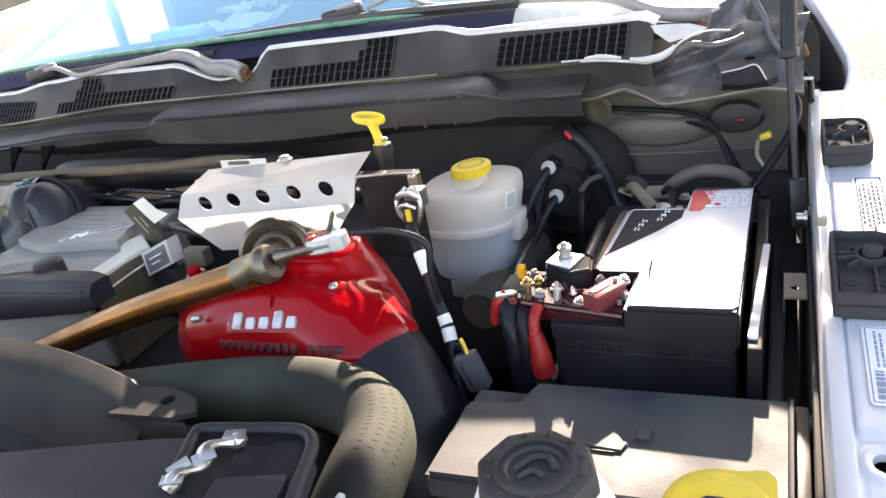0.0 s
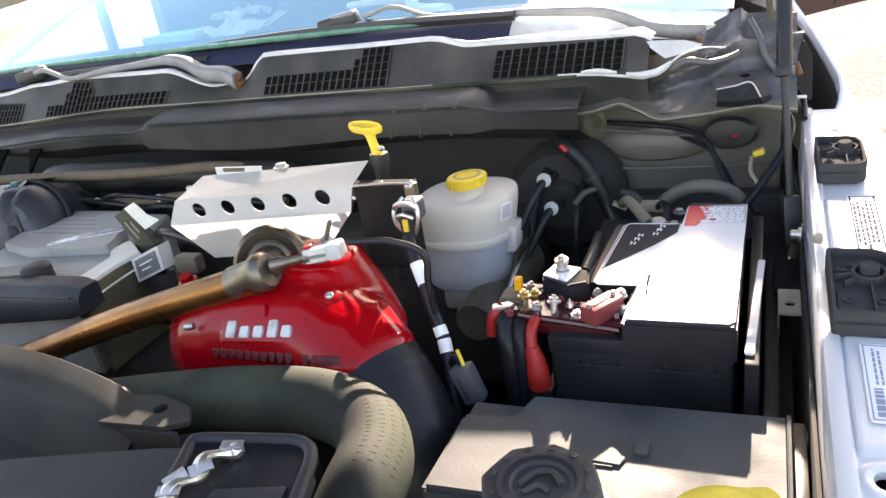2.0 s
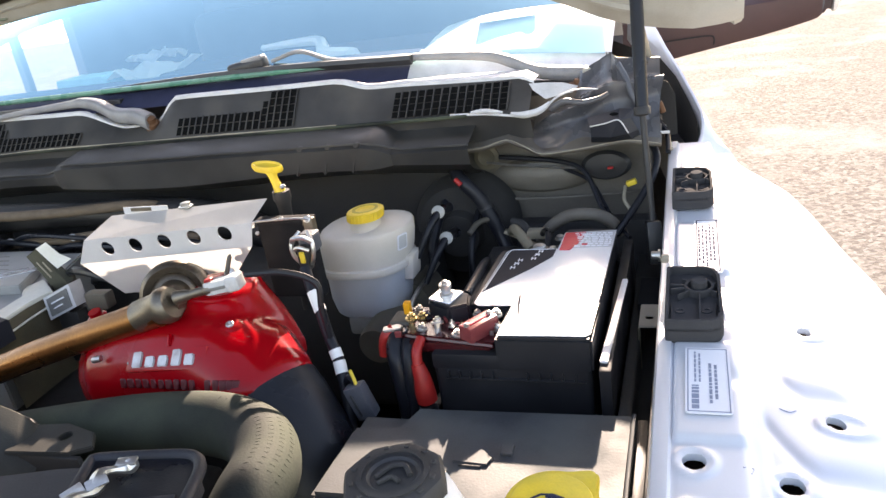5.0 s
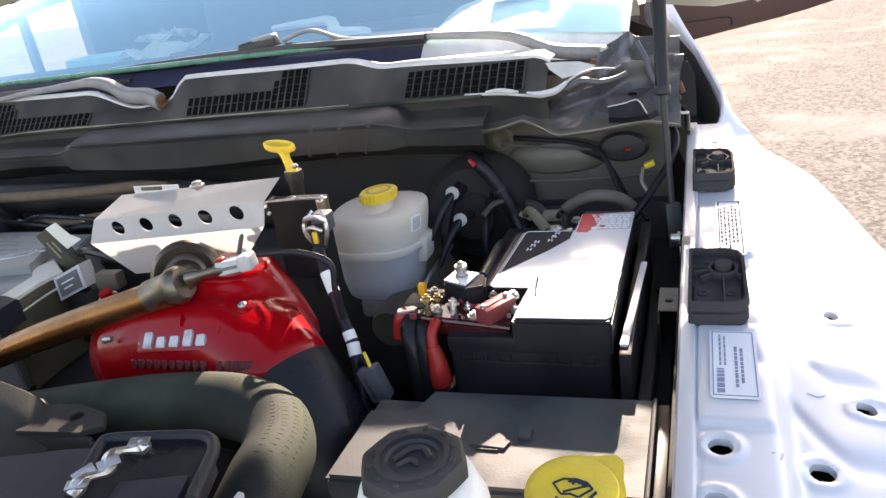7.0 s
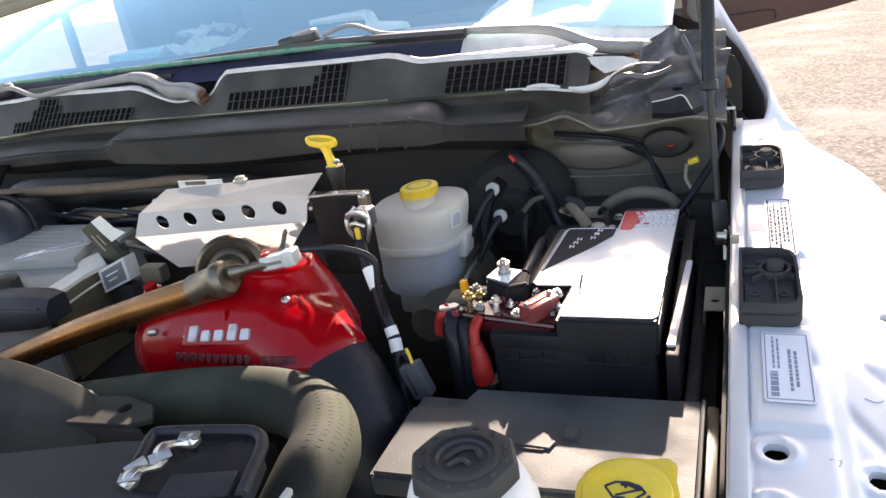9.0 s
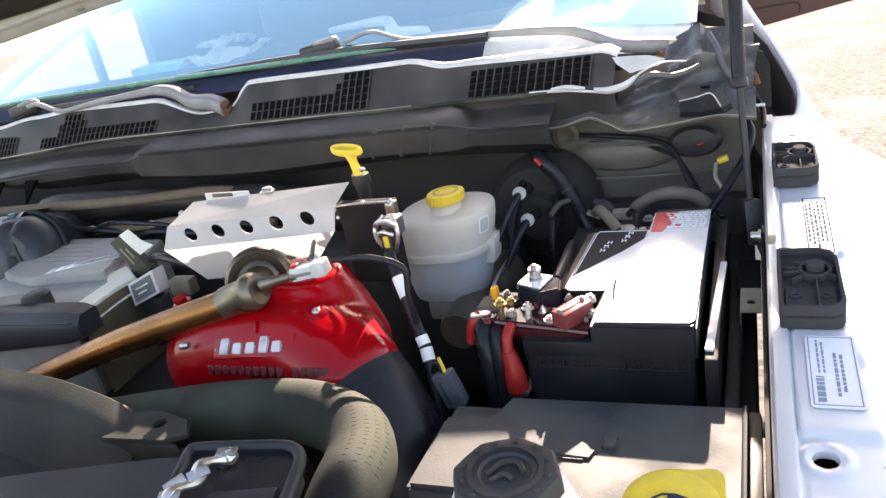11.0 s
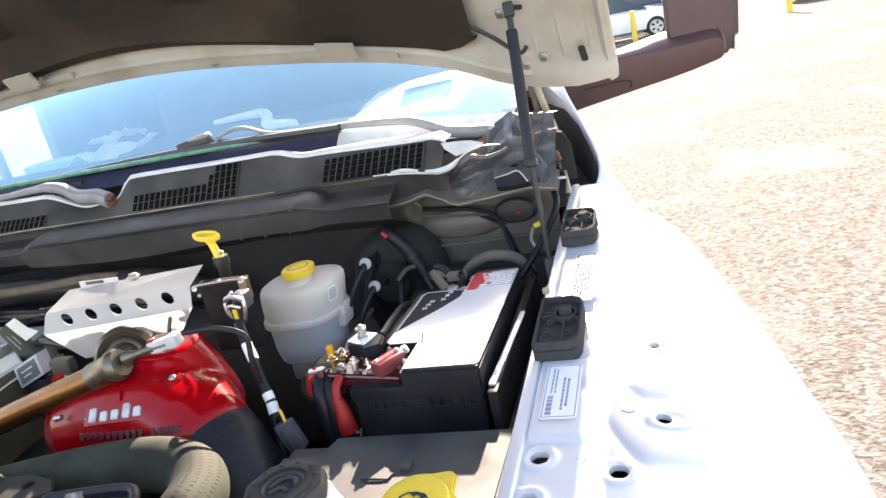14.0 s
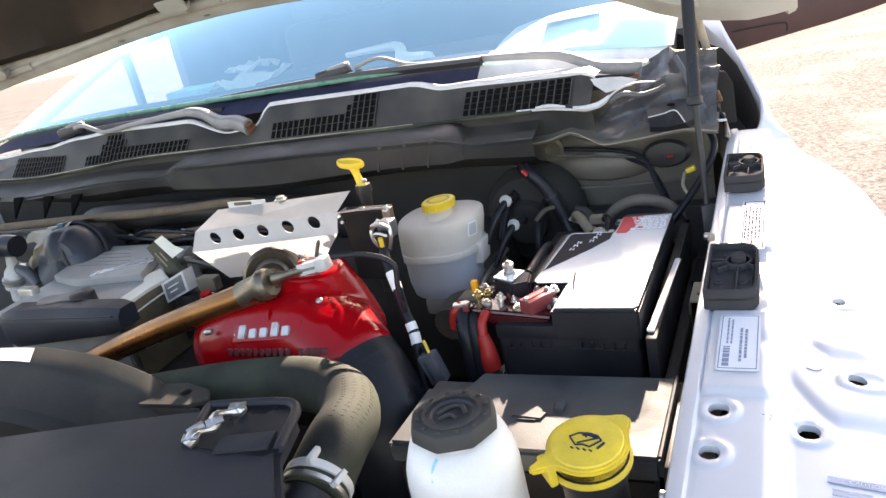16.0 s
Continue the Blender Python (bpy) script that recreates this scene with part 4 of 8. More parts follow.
def cab():
    """Dashboard and trim seen through the glass, pillars, roof and doors."""
    c = part("dashboard", skin([[(x, 1.36 + e, 1.46 - e * 0.2 + d * 0.4), (x, 1.44 + e, 1.487 + d), (x, 1.75, 1.500 + d), (x, 1.86, 1.46 + d), (x, 1.88, 1.1)] for x, e, d in ((-2.2, 0.16, -0.07), (-1.7, 0.03, -0.07), (-1.42, 0.0, -0.06), (-1.37, 0.0, 0.0), (-1.2, 0.0, 0.0), (-0.8, 0.0, 0.0), (-0.4, 0.02, 0.0), (-0.06, 0.10, 0.0))], close_ends=False, closed=False), CABIN, truck, "dashboard behind the windshield")
    dome = []
    for k in range(15):
        x = -0.43 + 0.38 * k / 14
        s = math.sin(math.pi * (0.12 + 0.76 * k / 14)) ** 0.5
        g0, gz = glass_base(x)
        y0 = max(1.352, g0 + 0.02)
        def under(y, z):
            return (x, y, min(z, gz + (y - g0) * (0.24 + 0.17 * (1 - ((x + 1.05) / 1.1) ** 2)) / 0.95 + 0.035 * math.sin(math.pi * (y - g0) / 0.95) - 0.008))
        dome.append([under(y0, 1.455), under(y0 + 0.01, 1.478 + 0.012 * s), under(1.51, 1.490 + 0.035 * s), under(1.62, 1.495 + 0.045 * s), under(1.66 + 0.08 * s, 1.49 + 0.03 * s), under(1.76, 1.44)])
    # Pale dome paints the sunlit part of the dashboard.
    part("instrument_hood", skin(dome, close_ends=False, closed=False), DASH, c, "instrument hood coloured pale as sunlit")
    part("dash_paper", box((-0.06, -0.04, 0), (0.06, 0.04, 0.002), 0, 1, Matrix.Translation((-0.27, 1.54, 1.532)) @ Matrix.Rotation(radians(12), 4, "Z")), STICKER, c, "white paper on the dash")
    part("dash_box", box((-1.36, 1.38, 1.487), (-1.22, 1.47, 1.53), 0.006), BOX_BLUE, c, "pale blue box on the dash")
    part("crumpled_paper", crumple(0.16, 0.20, 4, Matrix.Translation((-1.17, 1.50, 1.505))), PAPER, c, "crumpled white paper")
    part("crumpled_paper", crumple(0.10, 0.14, 6, Matrix.Translation((-1.26, 1.64, 1.52))), PAPER, c, "crumpled white paper")
    # Added white tube stands in for a bright reflection in the windshield.
    part("white_streak", tube([(-0.98, 1.72, 1.515), (-0.86, 1.70, 1.520), (-0.78, 1.66, 1.520), (-0.70, 1.52, 1.505), (-0.60, 1.45, 1.500)], lambda f: 0.008 + 0.012 * f, 6, 8), PAPER, c, "white streak standing in for a bright reflection")
    part("steering_wheel", tube([(-0.40 + 0.18 * math.cos(a), 2.0 - 0.07 * math.sin(a), 1.38 + 0.12 * math.sin(a)) for a in [math.pi * 2 * k / 24 for k in range(25)]], 0.014, 1, 8), CABIN, c)
    for s, x, paint in ((-1, -2.20, CABIN),):
        part("a_pillar", skin([[(x + s * a, 1.42 + b, 1.42), (x + s * (a - 0.06), 1.80 + b, 1.58), (x + s * (a - 0.12), 2.30 + b, 1.74)] for a, b in ((0.0, 0), (0.045, 0.03), (0.05, 0.10), (0.0, 0.10), (0.0, 0.0))], close_ends=False, closed=False), paint, truck, "windshield pillar")
    # Out of view; its low right edge lets sun reach dash and bay.
    part("roof", skin([[(x, 2.22, z), (x, 2.4, z + 0.02), (x, 3.4, z), (x, 3.46, z - 0.05)] for x, z in ((-2.1, 1.72), (-1.9, 1.82), (-1.5, 1.88), (-0.95, 1.90), (-0.7, 1.875), (-0.55, 1.83), (-0.44, 1.785), (-0.33, 1.745), (-0.265, 1.71), (-0.24, 1.69))], close_ends=False, closed=False), PAINT, truck, "silver cab roof, out of view, shaped for sunlight")
    part("door", box((-0.20, 1.62, 0.5), (-0.14, 2.75, 1.22), 0.02, 4), PAINT, truck, "silver front door")
    part("door", box((-2.36, 1.50, 0.5), (-2.30, 2.75, 1.36), 0.02, 4), PAINT, truck, "silver front door")
    part("window_post", box((-2.33, 2.19, 1.34), (-2.30, 2.22, 1.74), 0.006, 2), CABIN, truck, "dark window post")
    part("cab_side", box((-2.33, 2.48, 0.6), (-2.28, 3.44, 1.74), 0.01), CABIN, truck, "dark panel closing the cabin side")
    # Unseen panel added to keep the cabin dark behind the glass.
    part("cab_side", box((-0.26, 2.70, 0.6), (-0.20, 3.44, 1.72), 0.01), CABIN, truck, "dark panel closing the cabin side")
    part("cab_floor", box((-1.97, 1.5, 0.55), (-0.16, 3.4, 0.7), 0.02), CABIN, truck)
    part("seat", box((-1.72, 2.45, 0.7), (-0.22, 2.70, 1.60), 0.07, 4), CABIN, truck, "grey cloth bench seat")
    # Windowless back, added so that no light enters from behind.
    part("cab_back", box((-2.33, 3.40, 0.6), (-0.20, 3.46, 1.80), 0.02), CABIN, truck)
cab()

# rear corner of the fender: a rising lip round a dark opening
def fender_corner():
    # Floor of the opening is coloured near-black for the shade inside.
    part("hinge_pocket", skin([[(-0.02, 1.262, 1.27), (0.115, 1.262, 1.27)], [(-0.02, 1.34, 1.27), (0.105, 1.34, 1.27)], [(-0.03, 1.45, 1.30), (0.07, 1.45, 1.30)], [(-0.06, 1.66, 1.36), (0.0, 1.66, 1.36)]], close_ends=False, closed=False), DARK, truck, "opening beside the hood hinge, blackened as shade")
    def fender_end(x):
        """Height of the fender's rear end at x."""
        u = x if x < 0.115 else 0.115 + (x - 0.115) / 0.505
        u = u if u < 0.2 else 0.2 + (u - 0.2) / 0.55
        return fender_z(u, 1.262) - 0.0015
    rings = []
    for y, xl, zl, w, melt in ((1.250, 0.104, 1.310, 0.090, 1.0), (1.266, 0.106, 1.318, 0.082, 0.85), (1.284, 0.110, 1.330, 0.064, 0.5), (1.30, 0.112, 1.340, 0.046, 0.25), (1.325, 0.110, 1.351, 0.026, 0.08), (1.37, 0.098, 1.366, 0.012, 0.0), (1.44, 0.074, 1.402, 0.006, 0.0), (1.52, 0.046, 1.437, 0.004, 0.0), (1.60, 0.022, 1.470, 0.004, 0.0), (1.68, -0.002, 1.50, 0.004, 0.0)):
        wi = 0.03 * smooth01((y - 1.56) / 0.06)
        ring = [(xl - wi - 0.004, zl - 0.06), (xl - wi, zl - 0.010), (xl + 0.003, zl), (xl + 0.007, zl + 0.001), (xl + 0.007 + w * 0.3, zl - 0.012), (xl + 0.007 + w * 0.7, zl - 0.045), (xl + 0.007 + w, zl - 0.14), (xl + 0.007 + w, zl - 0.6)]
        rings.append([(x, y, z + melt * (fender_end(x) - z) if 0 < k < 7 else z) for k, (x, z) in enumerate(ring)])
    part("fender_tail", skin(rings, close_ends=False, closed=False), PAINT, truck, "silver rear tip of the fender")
    # Added inner wall; its black carries the opening's shade.
    part("opening_shade", skin([[(x, y, z - 0.008), (x - 0.012, y, z - 0.12), (x - 0.03, y, z - 0.4)] for x, y, z in ((0.107, 1.256, 1.310), (0.109, 1.29, 1.332), (0.106, 1.32, 1.346), (0.094, 1.37, 1.366), (0.070, 1.44, 1.402), (0.040, 1.50, 1.430), (-0.06, 1.60, 1.46))], close_ends=False, closed=False), DARK, truck, "inner wall of the fender opening, blackened as shade")
    part("pocket_edge", tube([(0.030, 1.44, 1.385), (0.038, 1.36, 1.372), (0.050, 1.30, 1.362), (0.052, 1.26, 1.340), (0.064, 1.20, 1.318)], 0.004, 6, 8), PRIMER, truck, "pale folded panel edge")
    part("pocket_wall", skin([[(0.030, 1.44, 1.385), (0.02, 1.42, 1.29)], [(0.050, 1.30, 1.362), (0.035, 1.30, 1.27)], [(0.064, 1.20, 1.318), (0.055, 1.20, 1.26)]], close_ends=False, closed=False), DARK_METAL, truck)
fender_corner()

# ------------------------------------------------ hood
HOOD_TILT = radians(52)
HOOD_EDGE = spline([(-2.2, 0, 1.59), (-1.556, 0, 1.651), (-1.14, 0, 1.689), (-0.758, 0, 1.687), (-0.394, 0, 1.641), (-0.163, 0, 1.591), (-0.02, 0, 1.530), (0.092, 0, 1.506), (0.152, 0, 1.508), (0.3, 0, 1.53)], 10)

def hood_edge(x):
    return Vector((x, 1.25, float(np.interp(x, [p.x for p in HOOD_EDGE], [p.z for p in HOOD_EDGE]))))

def hood_point(x, v, lift=0.0):
    """v metres up the hood from its rear edge; lift: towards the outside."""
    e = hood_edge(x)
    up = Vector((0, -math.cos(HOOD_TILT), math.sin(HOOD_TILT)))
    nrm = Vector((0, math.sin(HOOD_TILT), math.cos(HOOD_TILT)))
    return e + up * v + nrm * (lift - 0.03 * math.sin(min(1.0, v / 1.2) * math.pi) * -1)

def hood():
    xs = [-2.1 + 2.28 * k / 60 for k in range(61)]
    vs = [0.0, 0.012, 0.03, 0.06, 0.1, 0.2, 0.4, 0.7, 1.0, 1.2]
    skin_out = [[hood_point(x, v, 0.03) for v in vs] for x in xs]
    h = part("hood", skin(skin_out, close_ends=False, closed=False), PAINT, truck, "open silver hood seen from below")
    rim = []
    for x in xs:
        wave = 0.006 * math.sin(x * 14)
        rim.append([hood_point(x, -0.004, 0.03), hood_point(x, -0.006, 0.008), hood_point(x, 0.004, -0.004), hood_point(x, 0.022, -0.006 + wave * 0.3), hood_point(x, 0.040, -0.004), hood_point(x, 0.052, 0.006), hood_point(x, 0.085, 0.010), hood_point(x, 0.6, 0.010), hood_point(x, 1.2, 0.010)])
    part("inner_panel", skin(rim, close_ends=False, closed=False), PRIMER, h, "cream-painted inner hood panel")
    x1 = -0.055
    ins = []
    for k in range(57):
        x = -2.0 + (x1 + 2.0) * k / 56
        v0 = 0.056 + 0.05 * smooth01((x - x1 + 0.06) / 0.06) + 0.012 * math.sin(x * 6)
        pillow = 0.009 + 0.010 * math.sin(x * 7) * math.sin(3 + x * 4)
        ins.append([hood_point(x, v0, 0.010), hood_point(x, v0 + 0.004, -0.006), hood_point(x, v0 + 0.03, -0.012 - pillow), hood_point(x, v0 + 0.10, -0.014 + pillow), hood_point(x, v0 + 0.18, -0.016 - pillow * 0.8), hood_point(x, v0 + 0.3, -0.014 + pillow), hood_point(x, v0 + 0.6, -0.014), hood_point(x, 1.1, -0.012), hood_point(x, 1.11, 0.010)])
    part("insulation", skin(ins, close_ends=False, closed=False), INSULATION, h, "sagging brown felt hood insulation")
    def slab(xa, xb, va, vb, la, lb, n=6):
        """A plate that follows the hood's underside from xa to xb and va to vb, between two depths."""
        bm = skin([[hood_point(x, va, la), hood_point(x, vb, la), hood_point(x, vb, lb), hood_point(x, va, lb)] for x in [xa + (xb - xa) * k / n for k in range(n + 1)]])
        bmesh.ops.bevel(bm, geom=[e for e in bm.edges if len(e.link_faces) == 2 and e.calc_face_angle(0) > 0.6], offset=0.0015, segments=2, affect="EDGES")
        return bm
    for x, v in ((-0.325, 0.052), (-1.06, 0.066), (-1.72, 0.06)):
        cl = part("insulation_clip", slab(x - 0.040, x + 0.036, v - 0.006, v + 0.026, -0.030, -0.036), PRIMER, h, "cream plastic retaining clip")
        part("clip_neck", slab(x - 0.030, x + 0.026, v - 0.014, v - 0.004, -0.008, -0.034), PRIMER, cl)
        part("clip_foot", slab(x - 0.115, x + 0.105, v - 0.026, v - 0.012, -0.006, -0.014, 10), PRIMER, h, "cream strip under the clip")
    part("rim_bead", skin([[hood_point(x, 0.030, -0.004), hood_point(x, 0.034, -0.010), hood_point(x, 0.039, -0.010), hood_point(x, 0.043, -0.003)] for x in xs[:57]], close_ends=False, closed=False), PRIMER, h, "folded bead along the panel's rim")
    for x in (-0.62, -1.02, -1.30):
        part("sealer_spot", lathe([(0.0, 0.004), (0.7, 0.003), (1.0, 0.0)], Matrix.Translation(hood_point(x, 0.014, -0.004)) @ Matrix.Rotation(math.pi - HOOD_TILT, 4, "X") @ Matrix.Diagonal((0.014, 0.0035, 1, 1)), 14), SEALER, h, "dull green sealer spot")
    # corner with slot, bolts and hinge arm
    slot = hood_point(0.126, 0.075, 0.0)
    # Thin dark plates stand in for the shaded slots of this corner.
    part("hood_slot", prism(rounded(0.012, 0.036, 0.004), 0.003, Matrix.Translation(slot) @ Matrix.Rotation(math.pi - HOOD_TILT, 4, "X") @ Matrix.Rotation(radians(4), 4, "Z")), DARK, h, "black plate for a shaded slot in the hood corner")
    for x, v in ((0.0, 0.165), (0.02, 0.21), (0.055, 0.07), (0.02, 0.05), (-0.02, 0.30)):
        part("hood_bolt", lathe([(0.009, 0), (0.009, 0.004), (0.006, 0.006), (0.006, 0.010)], Matrix.Translation(hood_point(x, v, 0.008)) @ Matrix.Rotation(math.pi - HOOD_TILT + math.pi * 0, 4, "X"), 12), STEEL, h)
    for x, r in ((0.142, 0.006), (0.092, 0.005), (0.045, 0.004)):
        part("panel_rib", tube([hood_point(x, v, 0.0125) for v in (0.05, 0.09, 0.2, 0.4, 0.7)], r, 3, 12), PRIMER, h, "stamped rib of the inner panel")
    part("hood_slot", prism(rounded(0.030, 0.009, 0.004), 0.003, Matrix.Translation(hood_point(0.028, 0.185, 0.0)) @ Matrix.Rotation(math.pi - HOOD_TILT, 4, "X") @ Matrix.Rotation(radians(-10), 4, "Z")), DARK, h, "black plate for a shaded slot in the hood corner")
    part("hood_flange", skin([[hood_point(0.155, v, 0.012), hood_point(0.166, v, -0.004), hood_point(0.178, v, 0.0), hood_point(0.180, v, 0.03)] for v in (-0.004, 0.02, 0.1, 0.3, 0.7, 1.2)], close_ends=False, closed=False), PRIMER, h)
    arm = part("hood_hinge", tube([(0.036, 1.31, 1.385), (0.037, 1.32, 1.415), (0.026, 1.325, 1.455), (0.016, 1.315, 1.51), (0.006, 1.30, 1.57), (0.0, 1.28, 1.63)], lambda f: 0.0075 - 0.001 * f, 8, 10), HINGE, truck, "worn cream hood hinge arm, toned down for shade")
    part("hinge_link", tube([(0.012, 1.32, 1.44), (0.006, 1.31, 1.50), (0.0, 1.29, 1.58)], 0.005, 6, 8), DARK_METAL, arm)
    part("washer_hose", tube([hood_point(-0.06, 0.14, -0.012), hood_point(-0.02, 0.13, -0.018), hood_point(0.02, 0.10, -0.018), (0.03, 1.24, 1.60), (0.035, 1.26, 1.54)], 0.004, 8, 8), BLACK, h)
hood()

def gas_strut():
    lo, j, top = Vector((0.042, 0.990, 1.222)), Vector((0.029, 1.045, 1.421)), Vector((0.023, 1.118, 1.636))
    d, u = (j - lo).normalized(), (top - j).normalized()
    s = part("gas_strut", tube([j - u * 0.004, j + u * 0.10, top], 0.0098, 4, 16, False), RUBBER_BLACK, truck, "black gas strut holding the hood")
    part("strut_rod", tube([lo + d * 0.01, j], 0.0048, 4, 12, False), BLACK, s, "dark piston rod")
    part("strut_collar", lathe([(0.006, -0.006), (0.012, -0.004), (0.012, 0.006), (0.0107, 0.008)], axis_to(j, j + d)), BLACK, s)
    part("strut_end", box((-0.011, -0.011, -0.02), (0.011, 0.011, 0.045), 0.004, 2, axis_to(lo, lo + d)), BLACK, s)
    part("strut_neck", tube([top, top + u * 0.03], 0.0055, 2, 12, False), BLACK, s)
    part("strut_socket", box((-0.009, -0.009, -0.008), (0.009, 0.009, 0.018), 0.004, 2, axis_to(top + u * 0.03, top + u * 0.06)), BLACK, s)
    part("strut_ball", lathe([(0.006, 0), (0.009, 0.004), (0.009, 0.010), (0.006, 0.014), (0.0045, 0.02)], axis_to(lo, lo + Vector((1, 0, 0)))), STEEL, s, "steel ball stud")
gas_strut()

# ------------------------------------------------ towing mirror
def mirror():
    shell = [(0.279, 1.41), (0.430, 1.374), (0.458, 1.373), (0.474, 1.392), (0.482, 1.430), (0.489, 1.53), (0.488, 1.66), (0.45, 1.70), (0.30, 1.71), (0.277, 1.68)]
    m = part("side_mirror", prism(shell, 0.11, Matrix.Translation((0, 2.35, 0)) @ Matrix.Rotation(radians(90), 4, "X"), 0.012), MIRROR_PLASTIC, truck, "large dark plastic towing mirror")
    arm = []
    for x, lo, cr, top in ((-0.14, 1.260, 1.410, 1.420), (-0.004, 1.284, 1.418, 1.425), (0.10, 1.302, 1.422, 1.432), (0.20, 1.319, 1.4245, 1.450), (0.281, 1.332, 1.427, 1.465), (0.35, 1.346, 1.430, 1.468), (0.405, 1.359, 1.433, 1.470), (0.424, 1.365, 1.430, 1.462), (0.434, 1.374, 1.420, 1.440)):
        arm.append([(x, 2.24, lo), (x, 2.206, lo + 0.004), (x, 2.199, lo + 0.014), (x, 2.198, cr - 0.003), (x, 2.203, cr + 0.002), (x, 2.268, top), (x, 2.31, top), (x, 2.31, lo)])
    part("mirror_arm", skin(arm), MIRROR_PLASTIC, m, "dark plastic mirror arm")
    part("arm_edge", tube([(0.404, 2.262, 1.4705), (0.424, 2.240, 1.456), (0.435, 2.205, 1.432), (0.437, 2.202, 1.405), (0.430, 2.203, 1.380)], 0.0022, 5, 6), SLATE, m, "pale edge of the arm")
    part("fold_seam", tube([(0.015, 2.197, 1.348), (0.09, 2.196, 1.352), (0.15, 2.196, 1.353), (0.162, 2.196, 1.343), (0.160, 2.197, 1.328)], 0.0022, 4, 6), DARK, m)
    part("marker_lamp", prism([(0.463, 1.376), (0.474, 1.384), (0.484, 1.428), (0.468, 1.424)], 0.05, Matrix.Translation((0, 2.268, 0)) @ Matrix.Rotation(radians(90), 4, "X"), 0.003), LAMP_CLEAR, m, "clear marker lamp")
mirror()

# ---------------------------------------------------------------- engine bay
def bay_floor():
    bm = box((-1.96, -0.1, 0.45), (0.03, 1.24, 0.62), 0.01)
    part("bay_floor", bm, DARK, truck)
    part("radiator_support", box((-1.95, -0.02, 0.5), (0.05, 0.20, 1.16), 0.02), BLACK, truck, "black radiator support")
bay_floor()

# ------------------------------------------------ battery
def battery():
    b = thing("battery", "black car battery with a glossy silver top label, in a tray", "battery")
    part("case", box((-0.207, 0.657, 1.03), (-0.016, 0.990, 1.222), 0.006, 3), BATTERY, b)
    plan = [(-0.126, 0.654), (-0.013, 0.654), (-0.013, 0.993), (-0.089, 0.993), (-0.089, 0.916), (-0.176, 0.916), (-0.180, 0.738), (-0.126, 0.736)]
    part("lid", prism(plan, 0.0435, Matrix.Translation((0, 0, 1.216)), 0.003), BATTERY, b)
    part("terminal_deck", box((-0.2085, 0.6565, 1.214), (-0.05, 0.9905, 1.2350), 0.004, 2), BATTERY, b, "lowered deck round the rear terminal")
    outline = [(-0.122, 0.660), (-0.020, 0.661), (-0.015, 0.667), (-0.012, 0.980), (-0.088, 0.974), (-0.090, 0.912), (-0.158, 0.912), (-0.164, 0.905), (-0.172, 0.742), (-0.166, 0.735), (-0.121, 0.735)]
    l = part("top_label", prism(outline, 0.0012, Matrix.Translation((0, 0, 1.2600))), LABEL, b, "glossy silver top label")
    z = 1.2614
    grey_print = mat("pale_grey_label", (0.42, 0.42, 0.43), 0.4, 0, 0.15, 80, 500)
    part("label_print", prism([(-0.087, 0.914), (-0.0135, 0.916), (-0.0125, 0.978), (-0.0865, 0.972)], 0.0006, Matrix.Translation((0, 0, z - 0.0002))), grey_print, l, "pale grey block of fine print")
    rnd = random.Random(3)
    bm = bmesh.new()
    for k in range(8):
        y, x = 0.918 + 0.0068 * k, -0.058 - 0.002 * k
        while x < -0.018:
            w = rnd.uniform(0.003, 0.010)
            join(bm, box((x, y, z), (min(x + w, -0.016), y + 0.0028, z + 0.0010), 0))
            x += w + 0.002
    part("fine_print", bm, STICKER, l, smooth=False)
    part("label_red", prism([(-0.0868, 0.906), (-0.072, 0.906), (-0.060, 0.935), (-0.056, 0.973), (-0.0865, 0.971)], 0.0011, Matrix.Translation((0, 0, z - 0.0002))), LABEL_RED, l, "red printed corner")
    for k in range(7):
        x, y = rnd.uniform(-0.074, -0.050), rnd.uniform(0.912, 0.962)
        part("red_fleck", box((x, y, z), (x + rnd.uniform(0.003, 0.009), y + rnd.uniform(0.002, 0.006), z + 0.0013), 0, 1), LABEL_RED if k % 2 else STICKER, l)
    # Slanted front edge follows the shadow line; shade is in the panel's shape.
    part("label_panel", prism([(-0.169, 0.772), (-0.116, 0.845), (-0.093, 0.884), (-0.092, 0.909), (-0.158, 0.909), (-0.162, 0.903)], 0.0008, Matrix.Translation((0, 0, z - 0.0002))), PANEL, l, "black panel with pale letters")
    bm = bmesh.new()
    for x, y, n in ((-0.146, 0.842, 3), (-0.122, 0.872, 3)):
        for k in range(n):
            u, v = x + 0.003 * k, y + 0.0125 * k
            join(bm, box((u, v, z), (u + 0.0012, v + 0.0095, z + 0.0012), 0))
            join(bm, box((u + 0.005, v + 0.001, z), (u + 0.0062, v + 0.0085, z + 0.0012), 0))
            join(bm, box((u, v + rnd.choice((0.001, 0.0045, 0.008)), z), (u + 0.0058, v + rnd.choice((0.0058, 0.009)), z + 0.0011), 0) if k == 1 else box((u, v + 0.0045, z), (u + 0.0058, v + 0.0056, z + 0.0011), 0))
    part("panel_letters", bm, STICKER, l, smooth=False)
    part("label_frame", tube([(-0.167, 0.776, z + 0.0004), (-0.160, 0.900, z + 0.0004), (-0.157, 0.9095, z + 0.0004), (-0.095, 0.9095, z + 0.0004)], 0.0009, 1, 5, False), STICKER, l)
    part("rib_rail", box((-0.192, 0.6535, 1.2025), (-0.022, 0.658, 1.2045), 0.0005, 1), BATTERY, b)
